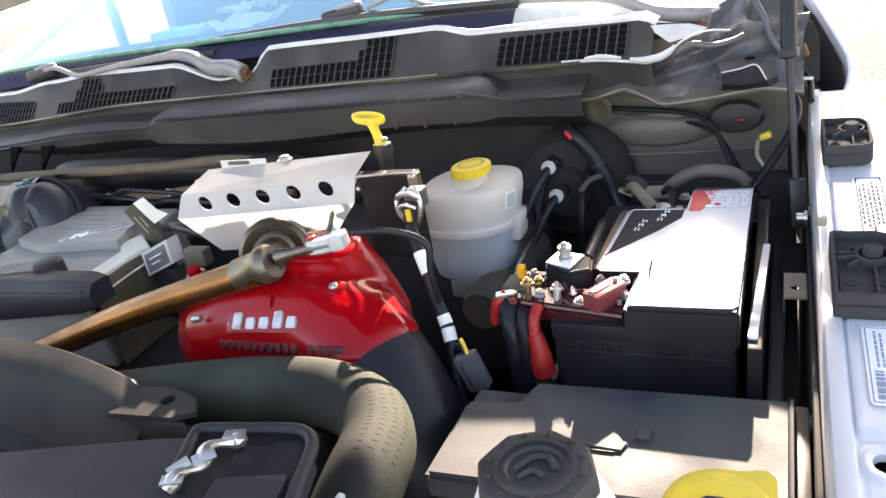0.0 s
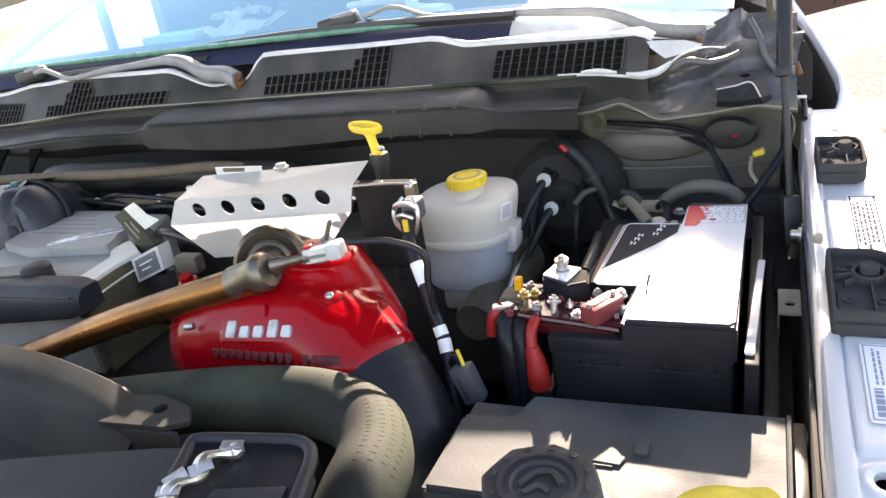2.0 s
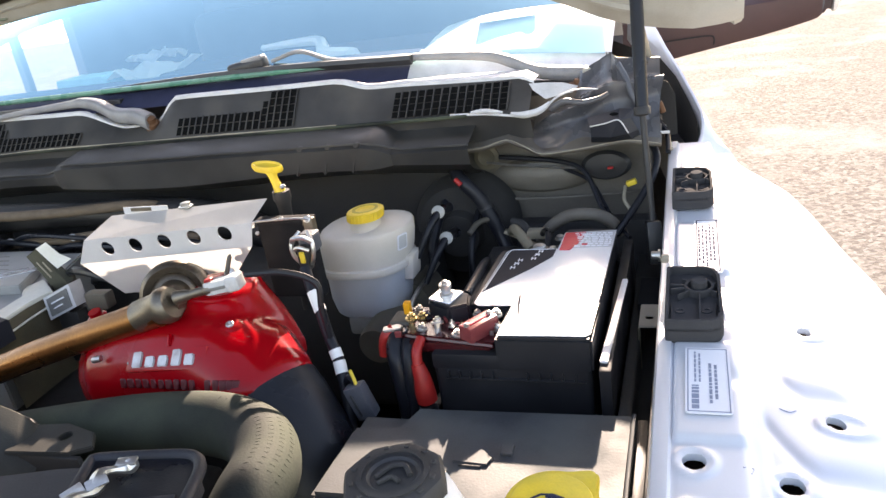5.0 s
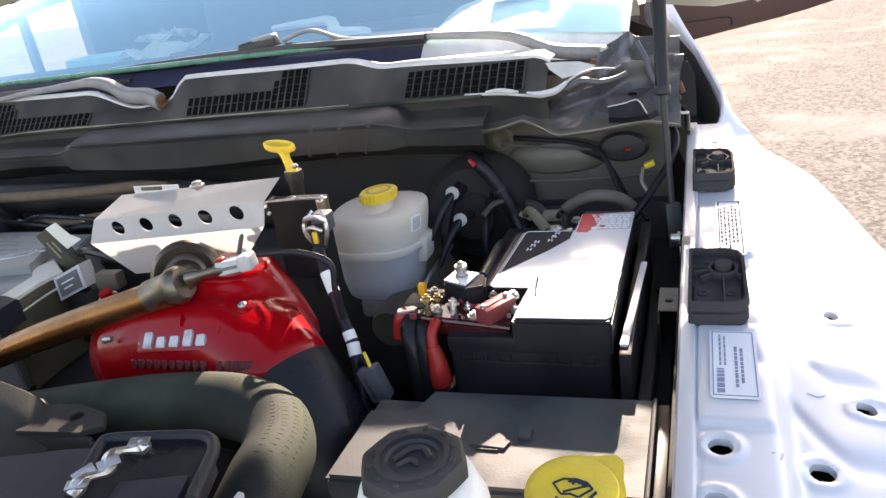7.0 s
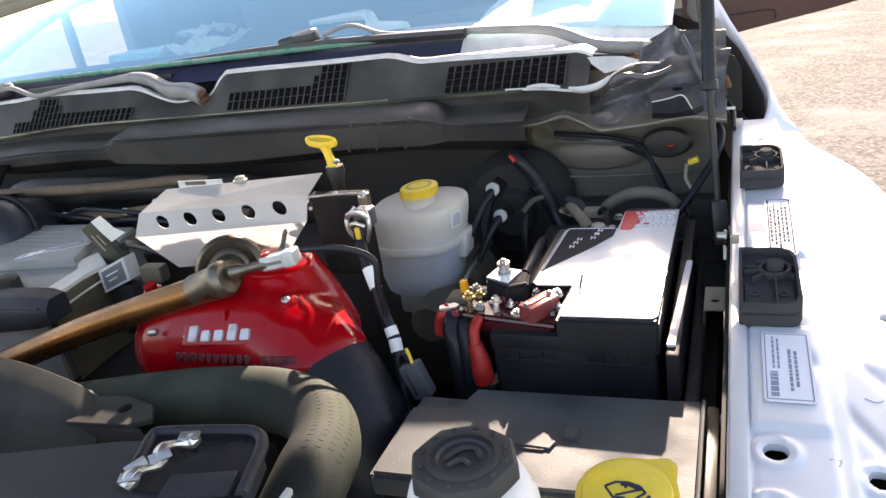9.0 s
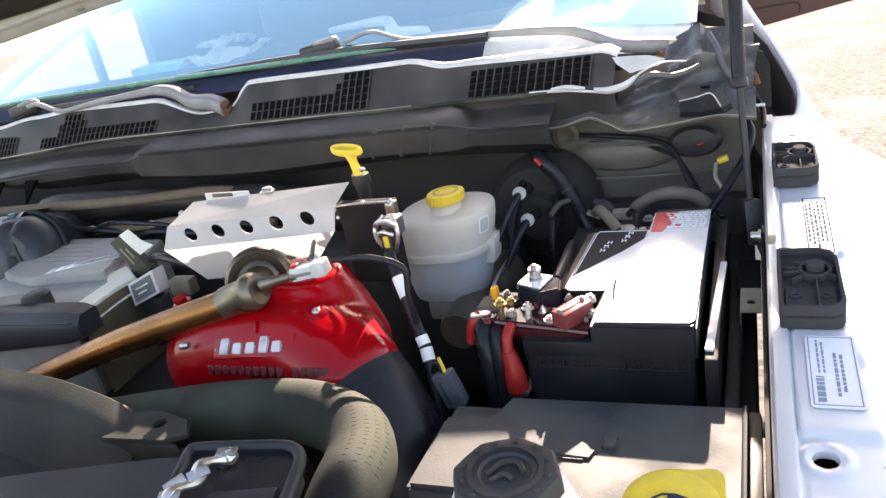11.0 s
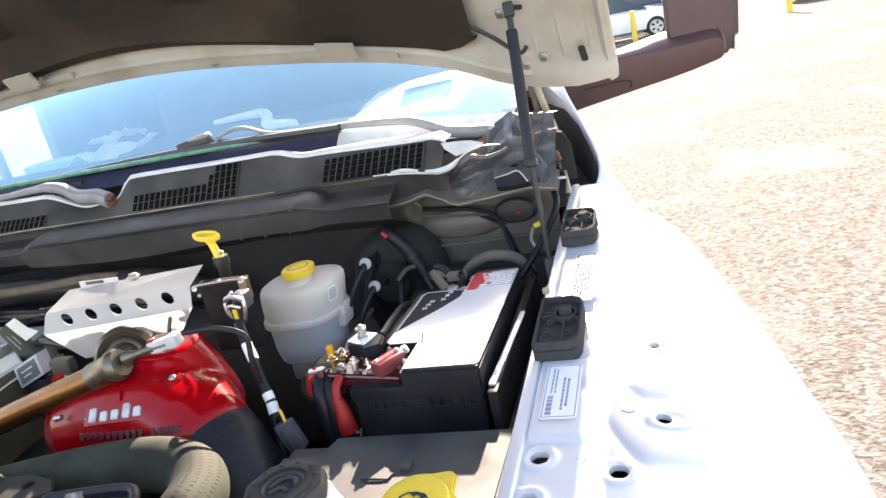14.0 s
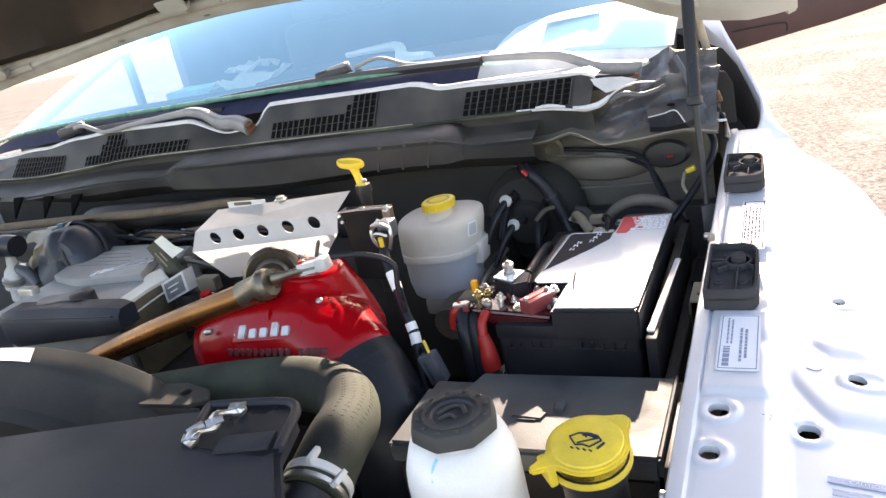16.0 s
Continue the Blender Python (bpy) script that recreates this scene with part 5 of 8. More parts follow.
    part("rear_terminal", lathe([(0.010, 0), (0.010, 0.024), (0.008, 0.026)], Matrix.Translation((-0.126, 0.955, 1.224)), 16), STEEL, b)
    for k in range(12):
        x = -0.19 + 0.014 * k
        if 5 <= k <= 6:
            continue
        part("case_rib", box((x, 0.6530, 1.204), (x + 0.002, 0.658, 1.213), 0.0005, 1), BATTERY, b)
    t = thing("battery_tray", "black plastic battery tray with raised side walls", "battery tray")
    for lo, hi in (((-0.222, 0.642, 0.98), (-0.212, 1.02, 1.155)), ((-0.222, 0.638, 0.98), (0.012, 0.648, 1.155)), ((-0.006, 0.640, 0.98), (0.008, 1.02, 1.229)), ((-0.222, 1.005, 0.98), (0.0, 1.018, 1.2))):
        part("tray_wall", box(lo, hi, 0.003, 2), BATTERY, t)
    # Black plastic flange; the label's silver paints its sun glare.
    part("tray_flange", prism([(-0.006, 0.656), (0.003, 0.655), (0.011, 0.870), (0.003, 0.870)], 0.004, Matrix.Translation((0, 0, 1.2285)), 0.001), LABEL, t, "tray flange coloured white for its sun glint")
    n = thing("terminal_clamp", "dull clamp with a red washer on the rear battery terminal", "clamp")
    part("clamp_ring", lathe([(0.0105, 0.0), (0.017, 0.001), (0.018, 0.008), (0.016, 0.013), (0.0105, 0.013)], Matrix.Translation((-0.126, 0.955, 1.229)), 20), COLLAR, n, "dull clamp ring")
    part("clamp_jaw", box((-0.114, 0.940, 1.230), (-0.094, 0.958, 1.242), 0.003, 2), COLLAR, n)
    part("washer", lathe([(0.004, 0), (0.009, 0.0), (0.009, 0.003), (0.004, 0.003)], Matrix.Translation((-0.128, 0.934, 1.2375)), 16), RED_PLASTIC, n, "red felt washer")
    part("clamp_bolt", bolt((-0.104, 0.948, 1.242), 0.005, 0.007), STEEL, n)
    part("cable_strap", tube([(-0.140, 0.965, 1.238), (-0.160, 0.990, 1.250), (-0.178, 1.02, 1.252), (-0.192, 1.05, 1.235)], lambda f: 0.009 - 0.002 * f, 6, 10), BRACKET, n, "tan braided earth strap")
    part("cable_strap", tube([(-0.118, 0.970, 1.236), (-0.120, 1.00, 1.246), (-0.130, 1.03, 1.244), (-0.145, 1.06, 1.22)], 0.005, 6, 8), RUBBER_BLACK, n)
    part("heat_sleeve", box((0.012, 0.62, 1.0), (0.027, 1.0, 1.175), 0.005, 3), DARK, t)
battery()

def terminal_block():
    b = thing("fuse_terminal_block", "clear maroon fuse block with bolted cable terminals on the battery", "fuse block")
    tray = [(-0.266, 0.688), (-0.234, 0.678), (-0.128, 0.660), (-0.124, 0.690), (-0.140, 0.738), (-0.182, 0.734), (-0.214, 0.752), (-0.266, 0.752)]
    part("base", prism(tray, 0.006, Matrix.Translation((0, 0, 1.2435)), 0.0015), DARK_RED, b)
    part("front_lip", tube([(-0.262, 0.684, 1.248), (-0.232, 0.677, 1.247), (-0.18, 0.668, 1.247), (-0.128, 0.659, 1.247)], 0.0038, 4, 8), DARK_RED, b, "clear maroon front lip")
    part("skirt", box((-0.240, 0.668, 1.230), (-0.135, 0.70, 1.244), 0.003, 2), DARK_RED, b, "clear maroon lower skirt")
    part("clamp_body", prism([(-0.231, 0.728), (-0.222, 0.766), (-0.178, 0.752), (-0.172, 0.720), (-0.196, 0.708)], 0.026, Matrix.Translation((0, 0, 1.2445)), 0.003), RUBBER_BLACK, b, "black clamp body")
    part("clamp_plate", prism([(-0.229, 0.730), (-0.221, 0.762), (-0.187, 0.751), (-0.196, 0.715)], 0.003, Matrix.Translation((0, 0, 1.2705)), 0.0008), CHROME, b, "bright steel clamp plate")
    part("post", lathe([(0.009, 0), (0.009, 0.003), (0.0065, 0.004), (0.0065, 0.011), (0.0085, 0.012), (0.0080, 0.016), (0.0040, 0.0165), (0.0036, 0.020), (0.002, 0.021)], Matrix.Translation((-0.207, 0.741, 1.2735)) @ Matrix.Rotation(radians(6), 4, "X"), 12), STEEL, b, "steel terminal stud with nut")
    fm = Matrix.Translation((-0.150, 0.683, 1.2590)) @ Matrix.Rotation(radians(58), 4, "Z")
    cover = part("fuse", box((-0.024, -0.011, -0.010), (0.022, 0.011, 0.010), 0.002, 2, fm), PINK, b, "pinkish clear fuse cover")
    part("fuse_bridge", box((-0.016, -0.003, 0.0095), (0.014, 0.004, 0.0112), 0.0005, 1, fm), LABEL_RED, cover)
    for x in (-0.020, 0.017):
        part("fuse_stud", lathe([(0.0035, 0), (0.0035, 0.004), (0.002, 0.005)], fm @ Matrix.Translation((x, 0, 0.009)), 10), STEEL, cover)
    rnd = random.Random(11)
    gold = mat("gold_plated_terminal", (0.62, 0.46, 0.22), 0.25, 0.9, 0.15, 80, 500)
    for x, y, r in ((-0.244, 0.700, 0.0055), (-0.228, 0.690, 0.005), (-0.206, 0.690, 0.0055), (-0.190, 0.698, 0.004), (-0.178, 0.676, 0.0045), (-0.237, 0.720, 0.005), (-0.165, 0.728, 0.0045), (-0.136, 0.712, 0.0055), (-0.129, 0.690, 0.005), (-0.212, 0.706, 0.004), (-0.248, 0.738, 0.005)):
        m = Matrix.Translation((x, y, 1.2605 if r > 0.0052 else 1.2515)) @ Matrix.Rotation(rnd.uniform(-0.3, 0.3), 4, "X") @ Matrix.Rotation(rnd.uniform(-0.4, 0.4), 4, "Y")
        part("terminal_nut", lathe([(r * 0.8, -0.012), (r * 0.8, -0.001), (r * 1.5, -0.001), (r * 1.5, 0.001), (r, 0.0015), (r, 0.005), (r * 0.45, 0.0055), (r * 0.45, 0.008)], m, 8), rnd.choice([STEEL, STEEL, COLLAR, gold]), b)
    for k in range(34):
        x, y = rnd.uniform(-0.258, -0.132), rnd.uniform(0.672, 0.736)
        w, d, h = rnd.uniform(0.003, 0.009), rnd.uniform(0.0015, 0.004), rnd.uniform(0.002, 0.007)
        part("fuse_link", box((-w / 2, -d / 2, -0.002), (w / 2, d / 2, h), 0.0006, 1, Matrix.Translation((x, y, 1.2500)) @ Matrix.Rotation(rnd.uniform(0, 3), 4, "Z") @ Matrix.Rotation(rnd.uniform(-0.6, 0.6), 4, "X")), rnd.choice([STEEL, DARK_RED, DARK_RED, PINK, RUBBER_BLACK, RUBBER_BLACK, gold]), b)
    part("lug", prism([(-0.012, -0.006), (0.010, -0.007), (0.014, 0.0), (0.008, 0.007), (-0.012, 0.005)], 0.004, Matrix.Translation((-0.268, 0.690, 1.2490)) @ Matrix.Rotation(radians(20), 4, "Z"), 0.001), STEEL, b, "bright cable lug")
    part("lug_boot", box((-0.278, 0.700, 1.236), (-0.244, 0.735, 1.254), 0.005, 3), DARK_METAL, b, "dull cable boot")
    part("locking_tab", box((-0.263, 0.722, 1.248), (-0.254, 0.732, 1.270), 0.002, 2), AMBER, b, "amber locking tab")
    part("sense_wire", tube([(-0.108, 0.712, 1.2615), (-0.107, 0.716, 1.272), (-0.105, 0.722, 1.282)], 0.0011, 4, 6), RUBBER_BLACK, b, "thin upright wire end")
    c = thing("battery_cables", "red and black sleeved battery cables hanging from the terminals", "cable")
    part("red_sleeve", tube([(-0.224, 0.672, 1.247), (-0.225, 0.655, 1.240), (-0.224, 0.648, 1.224)], 0.0065, 6, 12), RED_PLASTIC, c, "red cable sleeve")
    part("red_sleeve", tube([(-0.224, 0.648, 1.226), (-0.220, 0.646, 1.205), (-0.219, 0.645, 1.188), (-0.218, 0.645, 1.176)], lambda f: 0.0080 + 0.0050 * math.sin(min(1.0, f * 1.3) * math.pi / 2), 6, 14), RED_PLASTIC, c, "wide red cable sleeve")
    part("red_sleeve", tube([(-0.268, 0.694, 1.249), (-0.277, 0.688, 1.242), (-0.282, 0.687, 1.230), (-0.284, 0.687, 1.214)], 0.0075, 6, 12), RED_PLASTIC, c, "red cable sleeve")
    part("black_cable", tube([(-0.262, 0.70, 1.241), (-0.262, 0.676, 1.230), (-0.254, 0.662, 1.19), (-0.25, 0.66, 1.04)], 0.0125, 6, 12), RUBBER_BLACK, c)
    part("black_cable", tube([(-0.248, 0.70, 1.239), (-0.240, 0.662, 1.222), (-0.238, 0.655, 1.12), (-0.235, 0.65, 1.02)], 0.010, 6, 12), RUBBER_BLACK, c)
    part("black_cable", tube([(-0.218, 0.645, 1.170), (-0.217, 0.645, 1.12), (-0.217, 0.648, 1.03)], 0.012, 6, 12), RUBBER_BLACK, c)
    part("black_cable", tube([(-0.186, 0.758, 1.264), (-0.188, 0.82, 1.262), (-0.196, 0.89, 1.25), (-0.21, 0.97, 1.22), (-0.20, 1.05, 1.20)], 0.0065, 8, 10), RUBBER_BLACK, c)
    part("red_wire", tube([(-0.198, 0.872, 1.252), (-0.195, 0.885, 1.254), (-0.196, 0.900, 1.250)], 0.0020, 6, 8), RED_PLASTIC, c)
terminal_block()

# ------------------------------------------------ fuse box under the terminals
def fuse_box():
    b = thing("fuse_box", "dusty grey fuse box with a broad flat lid", "fuse box")
    top = [(-0.276, 0.440), (0.036, 0.450), (0.036, 0.604), (-0.210, 0.598), (-0.222, 0.560), (-0.274, 0.556)]
    part("lid", prism(top, 0.030, Matrix.Translation((0, 0, 1.170)), 0.005), FUSEBOX, b)
    part("rear_step", box((-0.274, 0.552, 1.160), (-0.214, 0.588, 1.190), 0.004, 2), FUSEBOX, b)
    part("body", prism([(x * 0.96 - 0.005, 0.51 + (y - 0.51) * 0.94) for x, y in top], 0.16, Matrix.Translation((0, 0, 1.011)), 0.004), BLACK, b)
    latch = part("latch", prism([(-0.020, -0.006), (0.018, -0.008), (0.022, 0.004), (0.006, 0.018), (-0.012, 0.016)], 0.004, Matrix.Translation((-0.122, 0.510, 1.1985)), 0.0012), FUSEBOX, b, "raised lid latch")
    part("latch_slot", box((-0.134, 0.4995, 1.1985), (-0.110, 0.5015, 1.2018), 0.0006, 1), BLACK, latch, "dark slot before the latch")
    part("lid_clip", box((-0.095, 0.520, 1.1990), (-0.082, 0.536, 1.2040), 0.001, 1), FUSEBOX, b)
    part("lid_lip", tube([(0.034, 0.455, 1.199), (0.034, 0.53, 1.2005), (0.034, 0.600, 1.201)], 0.0022, 2, 6), FUSEBOX, b)
    part("side_lip", box((0.036, 0.45, 1.09), (0.049, 0.606, 1.192), 0.004, 2), BLACK, b)
fuse_box()

# ------------------------------------------------ brake fluid reservoir
def reservoir():
    r = thing("brake_fluid_reservoir", "milky brake fluid reservoir with a yellow cap", "reservoir")
    m = Matrix.Translation((-0.425, 0.955, 1.148)) @ Matrix(((1, 0, 0.13, 0), (0, 1, 0, 0), (0.03, 0, 0.94, 0), (0, 0, 0, 1)))
    def ring(w, d, z, rad, dx=0.0):
        return [(x + dx, y, z) for x, y in rounded(w, d, rad, 6)]
    body = skin([ring(0.115, 0.10, 0.0, 0.045, 0.008), ring(0.128, 0.108, 0.005, 0.05, 0.007), ring(0.137, 0.115, 0.03, 0.052, 0.004), ring(0.144, 0.12, 0.082, 0.054, 0.001)])
    body.transform(m)
    part("lower_body", body, MILKY_LOW, r, "milky lower tank")
    up = skin([ring(0.148, 0.124, 0.092, 0.054), ring(0.152, 0.127, 0.11, 0.055), ring(0.155, 0.129, 0.135, 0.056), ring(0.153, 0.127, 0.150, 0.055), ring(0.148, 0.122, 0.155, 0.053), ring(0.140, 0.115, 0.157, 0.05), ring(0.100, 0.085, 0.163, 0.04), ring(0.06, 0.05, 0.166, 0.024)])
    up.transform(m)
    part("upper_body", up, MILKY, r, "milky upper tank")
    flange = skin([ring(0.146, 0.122, 0.080, 0.054), ring(0.158, 0.134, 0.082, 0.06), ring(0.160, 0.136, 0.088, 0.061), ring(0.158, 0.134, 0.094, 0.06), ring(0.146, 0.122, 0.096, 0.054)])
    flange.transform(m)
    part("weld_seam", flange, MILKY, r)
    port = box((0.068, -0.02, 0.055), (0.086, 0.02, 0.10), 0.005, 2, m)
    part("side_port", port, MILKY, r)
    lab = prism(rounded(0.020, 0.027, 0.003), 0.002, m @ Matrix.Translation((0.0715, -0.030, 0.132)) @ Matrix.Rotation(radians(62), 4, "Z") @ Matrix.Rotation(radians(90), 4, "X"))
    lb = part("level_label", lab, STICKER, r, "white-rimmed level label")
    part("label_face", prism(rounded(0.0155, 0.022, 0.002), 0.0027, m @ Matrix.Translation((0.0715, -0.030, 0.132)) @ Matrix.Rotation(radians(62), 4, "Z") @ Matrix.Rotation(radians(90), 4, "X")), MILKY_LOW, lb)
    cm = m @ Matrix.Translation((0.010, -0.026, 0.176))
    part("neck", lathe([(0.027, -0.020), (0.025, -0.012), (0.024, -0.004), (0.023, 0.006)], cm), MILKY, r)
    prof = [(0.0, 0.015), (0.010, 0.015), (0.012, 0.0165), (0.026, 0.0165), (0.0288, 0.015), (0.0292, 0.001), (0.027, 0.0)]
    cap = part("cap", lathe(prof, cm, 40), YELLOW, r, "yellow screw cap")
    bm = bmesh.new()
    for k in range(28):
        join(bm, box((0.0287, -0.0012, 0.002), (0.0302, 0.0012, 0.013), 0, 1, cm @ Matrix.Rotation(2 * math.pi * k / 28, 4, "Z")))
    part("cap_ridges", bm, YELLOW, cap, smooth=False)
    part("cap_print", lathe([(0.016, 0.0166), (0.016, 0.0172), (0.021, 0.0172), (0.021, 0.0166)], cm, 24), mat("faded_cap_print", (0.45, 0.33, 0.02), 0.5), cap)
    c = thing("brake_master_cylinder", "dull cast master cylinder below the reservoir", "cylinder")
    part("cylinder", lathe([(0.0, 0), (0.030, 0.0), (0.033, 0.01), (0.033, 0.12), (0.045, 0.13), (0.045, 0.2)], axis_to((-0.378, 0.850, 1.127), (-0.365, 1.1, 1.14))), DARK_METAL, c)
    part("neck_seat", box((-0.446, 0.90, 1.118), (-0.378, 0.99, 1.152), 0.008, 2), OIL_CAP, c)
    part("brake_line", tube([(-0.36, 0.90, 1.08), (-0.34, 0.88, 1.11), (-0.335, 0.92, 1.17), (-0.33, 1.05, 1.18)], 0.004, 8, 8), STEEL, c)
reservoir()

def booster():
    b = thing("brake_booster", "black round brake booster on the firewall", "booster")
    part("shell", lathe([(0.0, 0.0), (0.04, 0.0), (0.045, 0.02), (0.085, 0.03), (0.10, 0.06), (0.10, 0.10)], axis_to((-0.31, 1.12, 1.20), (-0.31, 1.26, 1.20))), DARK, b)
    for x, y, z in ((-0.300, 1.013, 1.288), (-0.292, 1.01, 1.243)):
        s = part("sensor_ring", lathe([(0.007, 0), (0.0105, 0.0), (0.011, 0.008), (0.007, 0.010)], axis_to((x, y, z), (x + 0.01, y - 0.05, z + 0.02)), 20), VCOVER, b, "grey connector ring")
        part("plug", tube([(x, y + 0.05, z - 0.01), (x, y, z), (x - 0.012, y - 0.03, z - 0.02), (x - 0.03, y - 0.05, z - 0.06)], lambda f: 0.0095 - 0.005 * f, 6, 10), RUBBER_BLACK, s)
    h = thing("wiring_harness", "tangle of black wires and hoses along the firewall", "wiring")
    part("hose", tube([(-0.310, 1.16, 1.318), (-0.290, 1.125, 1.306), (-0.262, 1.12, 1.276), (-0.246, 1.118, 1.245), (-0.228, 1.115, 1.205), (-0.21, 1.10, 1.17)], 0.0125, 8, 12), RUBBER_BLACK, h)
    part("hose", tube([(-0.156, 1.08, 1.185), (-0.142, 1.08, 1.215), (-0.122, 1.08, 1.236), (-0.095, 1.08, 1.249), (-0.064, 1.08, 1.250), (-0.036, 1.085, 1.238), (-0.015, 1.09, 1.21)], 0.0105, 8, 12), FIREWALL, h, "grey curved hose")
    part("wire", tube([(-0.24, 1.215, 1.318), (-0.13, 1.20, 1.308), (-0.08, 1.17, 1.295), (-0.05, 1.12, 1.25), (-0.02, 1.08, 1.215)], 0.0042, 8, 10), RUBBER_BLACK, h)
    part("wire", tube([(-0.12, 1.21, 1.29), (-0.07, 1.17, 1.275), (-0.03, 1.10, 1.235), (0.0, 1.06, 1.215)], 0.0034, 8, 10), RUBBER_BLACK, h)
    part("wire", tube([(0.030, 1.20, 1.335), (0.042, 1.16, 1.315), (0.030, 1.12, 1.285), (-0.005, 1.08, 1.24), (-0.03, 1.06, 1.21)], 0.0062, 8, 10), RUBBER_BLACK, h)
    part("plug_body", lathe([(0.0, 0), (0.03, 0.004), (0.036, 0.012), (0.03, 0.02), (0, 0.022)], Matrix.Translation((-0.045, 1.205, 1.298)) @ Matrix.Rotation(radians(90), 4, "X") @ Matrix.Diagonal((1.2, 0.75, 1, 1)), 20), BLACK, h)
    part("red_tab", box((-0.042, 1.176, 1.2945), (-0.032, 1.186, 1.2985), 0.0012, 1), RED_PLASTIC, h, "red connector lock")
    for pts, r, mt in ((((-0.330, 1.20, 1.27), (-0.335, 1.13, 1.25), (-0.345, 1.08, 1.20), (-0.35, 1.05, 1.12)), 0.008, RUBBER_BLACK),
                       (((-0.262, 1.19, 1.25), (-0.270, 1.12, 1.235), (-0.272, 1.07, 1.19), (-0.27, 1.05, 1.11)), 0.006, RUBBER_BLACK),
                       (((-0.238, 1.12, 1.235), (-0.258, 1.09, 1.238), (-0.272, 1.07, 1.225)), 0.005, DARK_METAL),
                       (((-0.200, 1.10, 1.235), (-0.180, 1.09, 1.232), (-0.168, 1.08, 1.215), (-0.165, 1.07, 1.19)), 0.007, DUSTY)):
        part("wire", tube(pts, r, 6, 8), mt, h)
    part("loom_tape", tube([(-0.258, 1.125, 1.268), (-0.248, 1.118, 1.250)], 0.0136, 1, 12, False), DUSTY, h, "grey tape on the loom")
    part("steel_line", tube([(-0.262, 1.205, 1.312), (-0.20, 1.203, 1.303), (-0.12, 1.204, 1.294), (-0.07, 1.206, 1.292)], 0.0022, 5, 6), STEEL, h, "thin steel line across the firewall")
    for x, y, z in ((-0.205, 1.10, 1.212), (-0.185, 1.085, 1.224), (-0.155, 1.06, 1.205)):
        part("loom_bracket", box((-0.012, -0.006, -0.003), (0.012, 0.006, 0.003), 0.0015, 2, Matrix.Translation((x, y, z)) @ Matrix.Rotation(radians(25), 4, "Y")), TAN, h, "small tan bracket")
    part("yellow_plug", box((-0.008, -0.006, -0.0045), (0.009, 0.006, 0.0045), 0.002, 2, Matrix.Translation((-0.002, 1.165, 1.273)) @ Matrix.Rotation(radians(-20), 4, "Y")), YELLOW, h, "yellow connector")
    part("tan_wire", tube([(-0.012, 1.16, 1.268), (-0.012, 1.13, 1.255), (-0.002, 1.115, 1.238), (-0.012, 1.10, 1.225)], 0.003, 8, 8), TAN, h)
    part("red_wire", tube([(-0.296, 1.110, 1.312), (-0.291, 1.108, 1.309), (-0.286, 1.106, 1.303)], 0.0045, 6, 8), RED_PLASTIC, h)
    part("bracket_bits", box((-0.165, 1.045, 1.222), (-0.13, 1.065, 1.236), 0.003, 2), TAN, h)
    part("bolt_head", bolt((-0.085, 1.02, 1.235), 0.007, 0.006), STEEL, h)
    part("bolt_head", bolt((-0.105, 1.02, 1.232), 0.006, 0.006), STEEL, h)
    part("capillary", tube([(0.06, 1.16, 1.325), (0.058, 1.20, 1.345), (0.045, 1.22, 1.365), (0.038, 1.25, 1.395), (0.042, 1.24, 1.41)], 0.0045, 8, 8), RUBBER_BLACK, h, "black ribbed conduit")
booster()

# ------------------------------------------------ engine
engine = thing("diesel_engine", "diesel engine with a red intake elbow and grey valve cover", "engine")


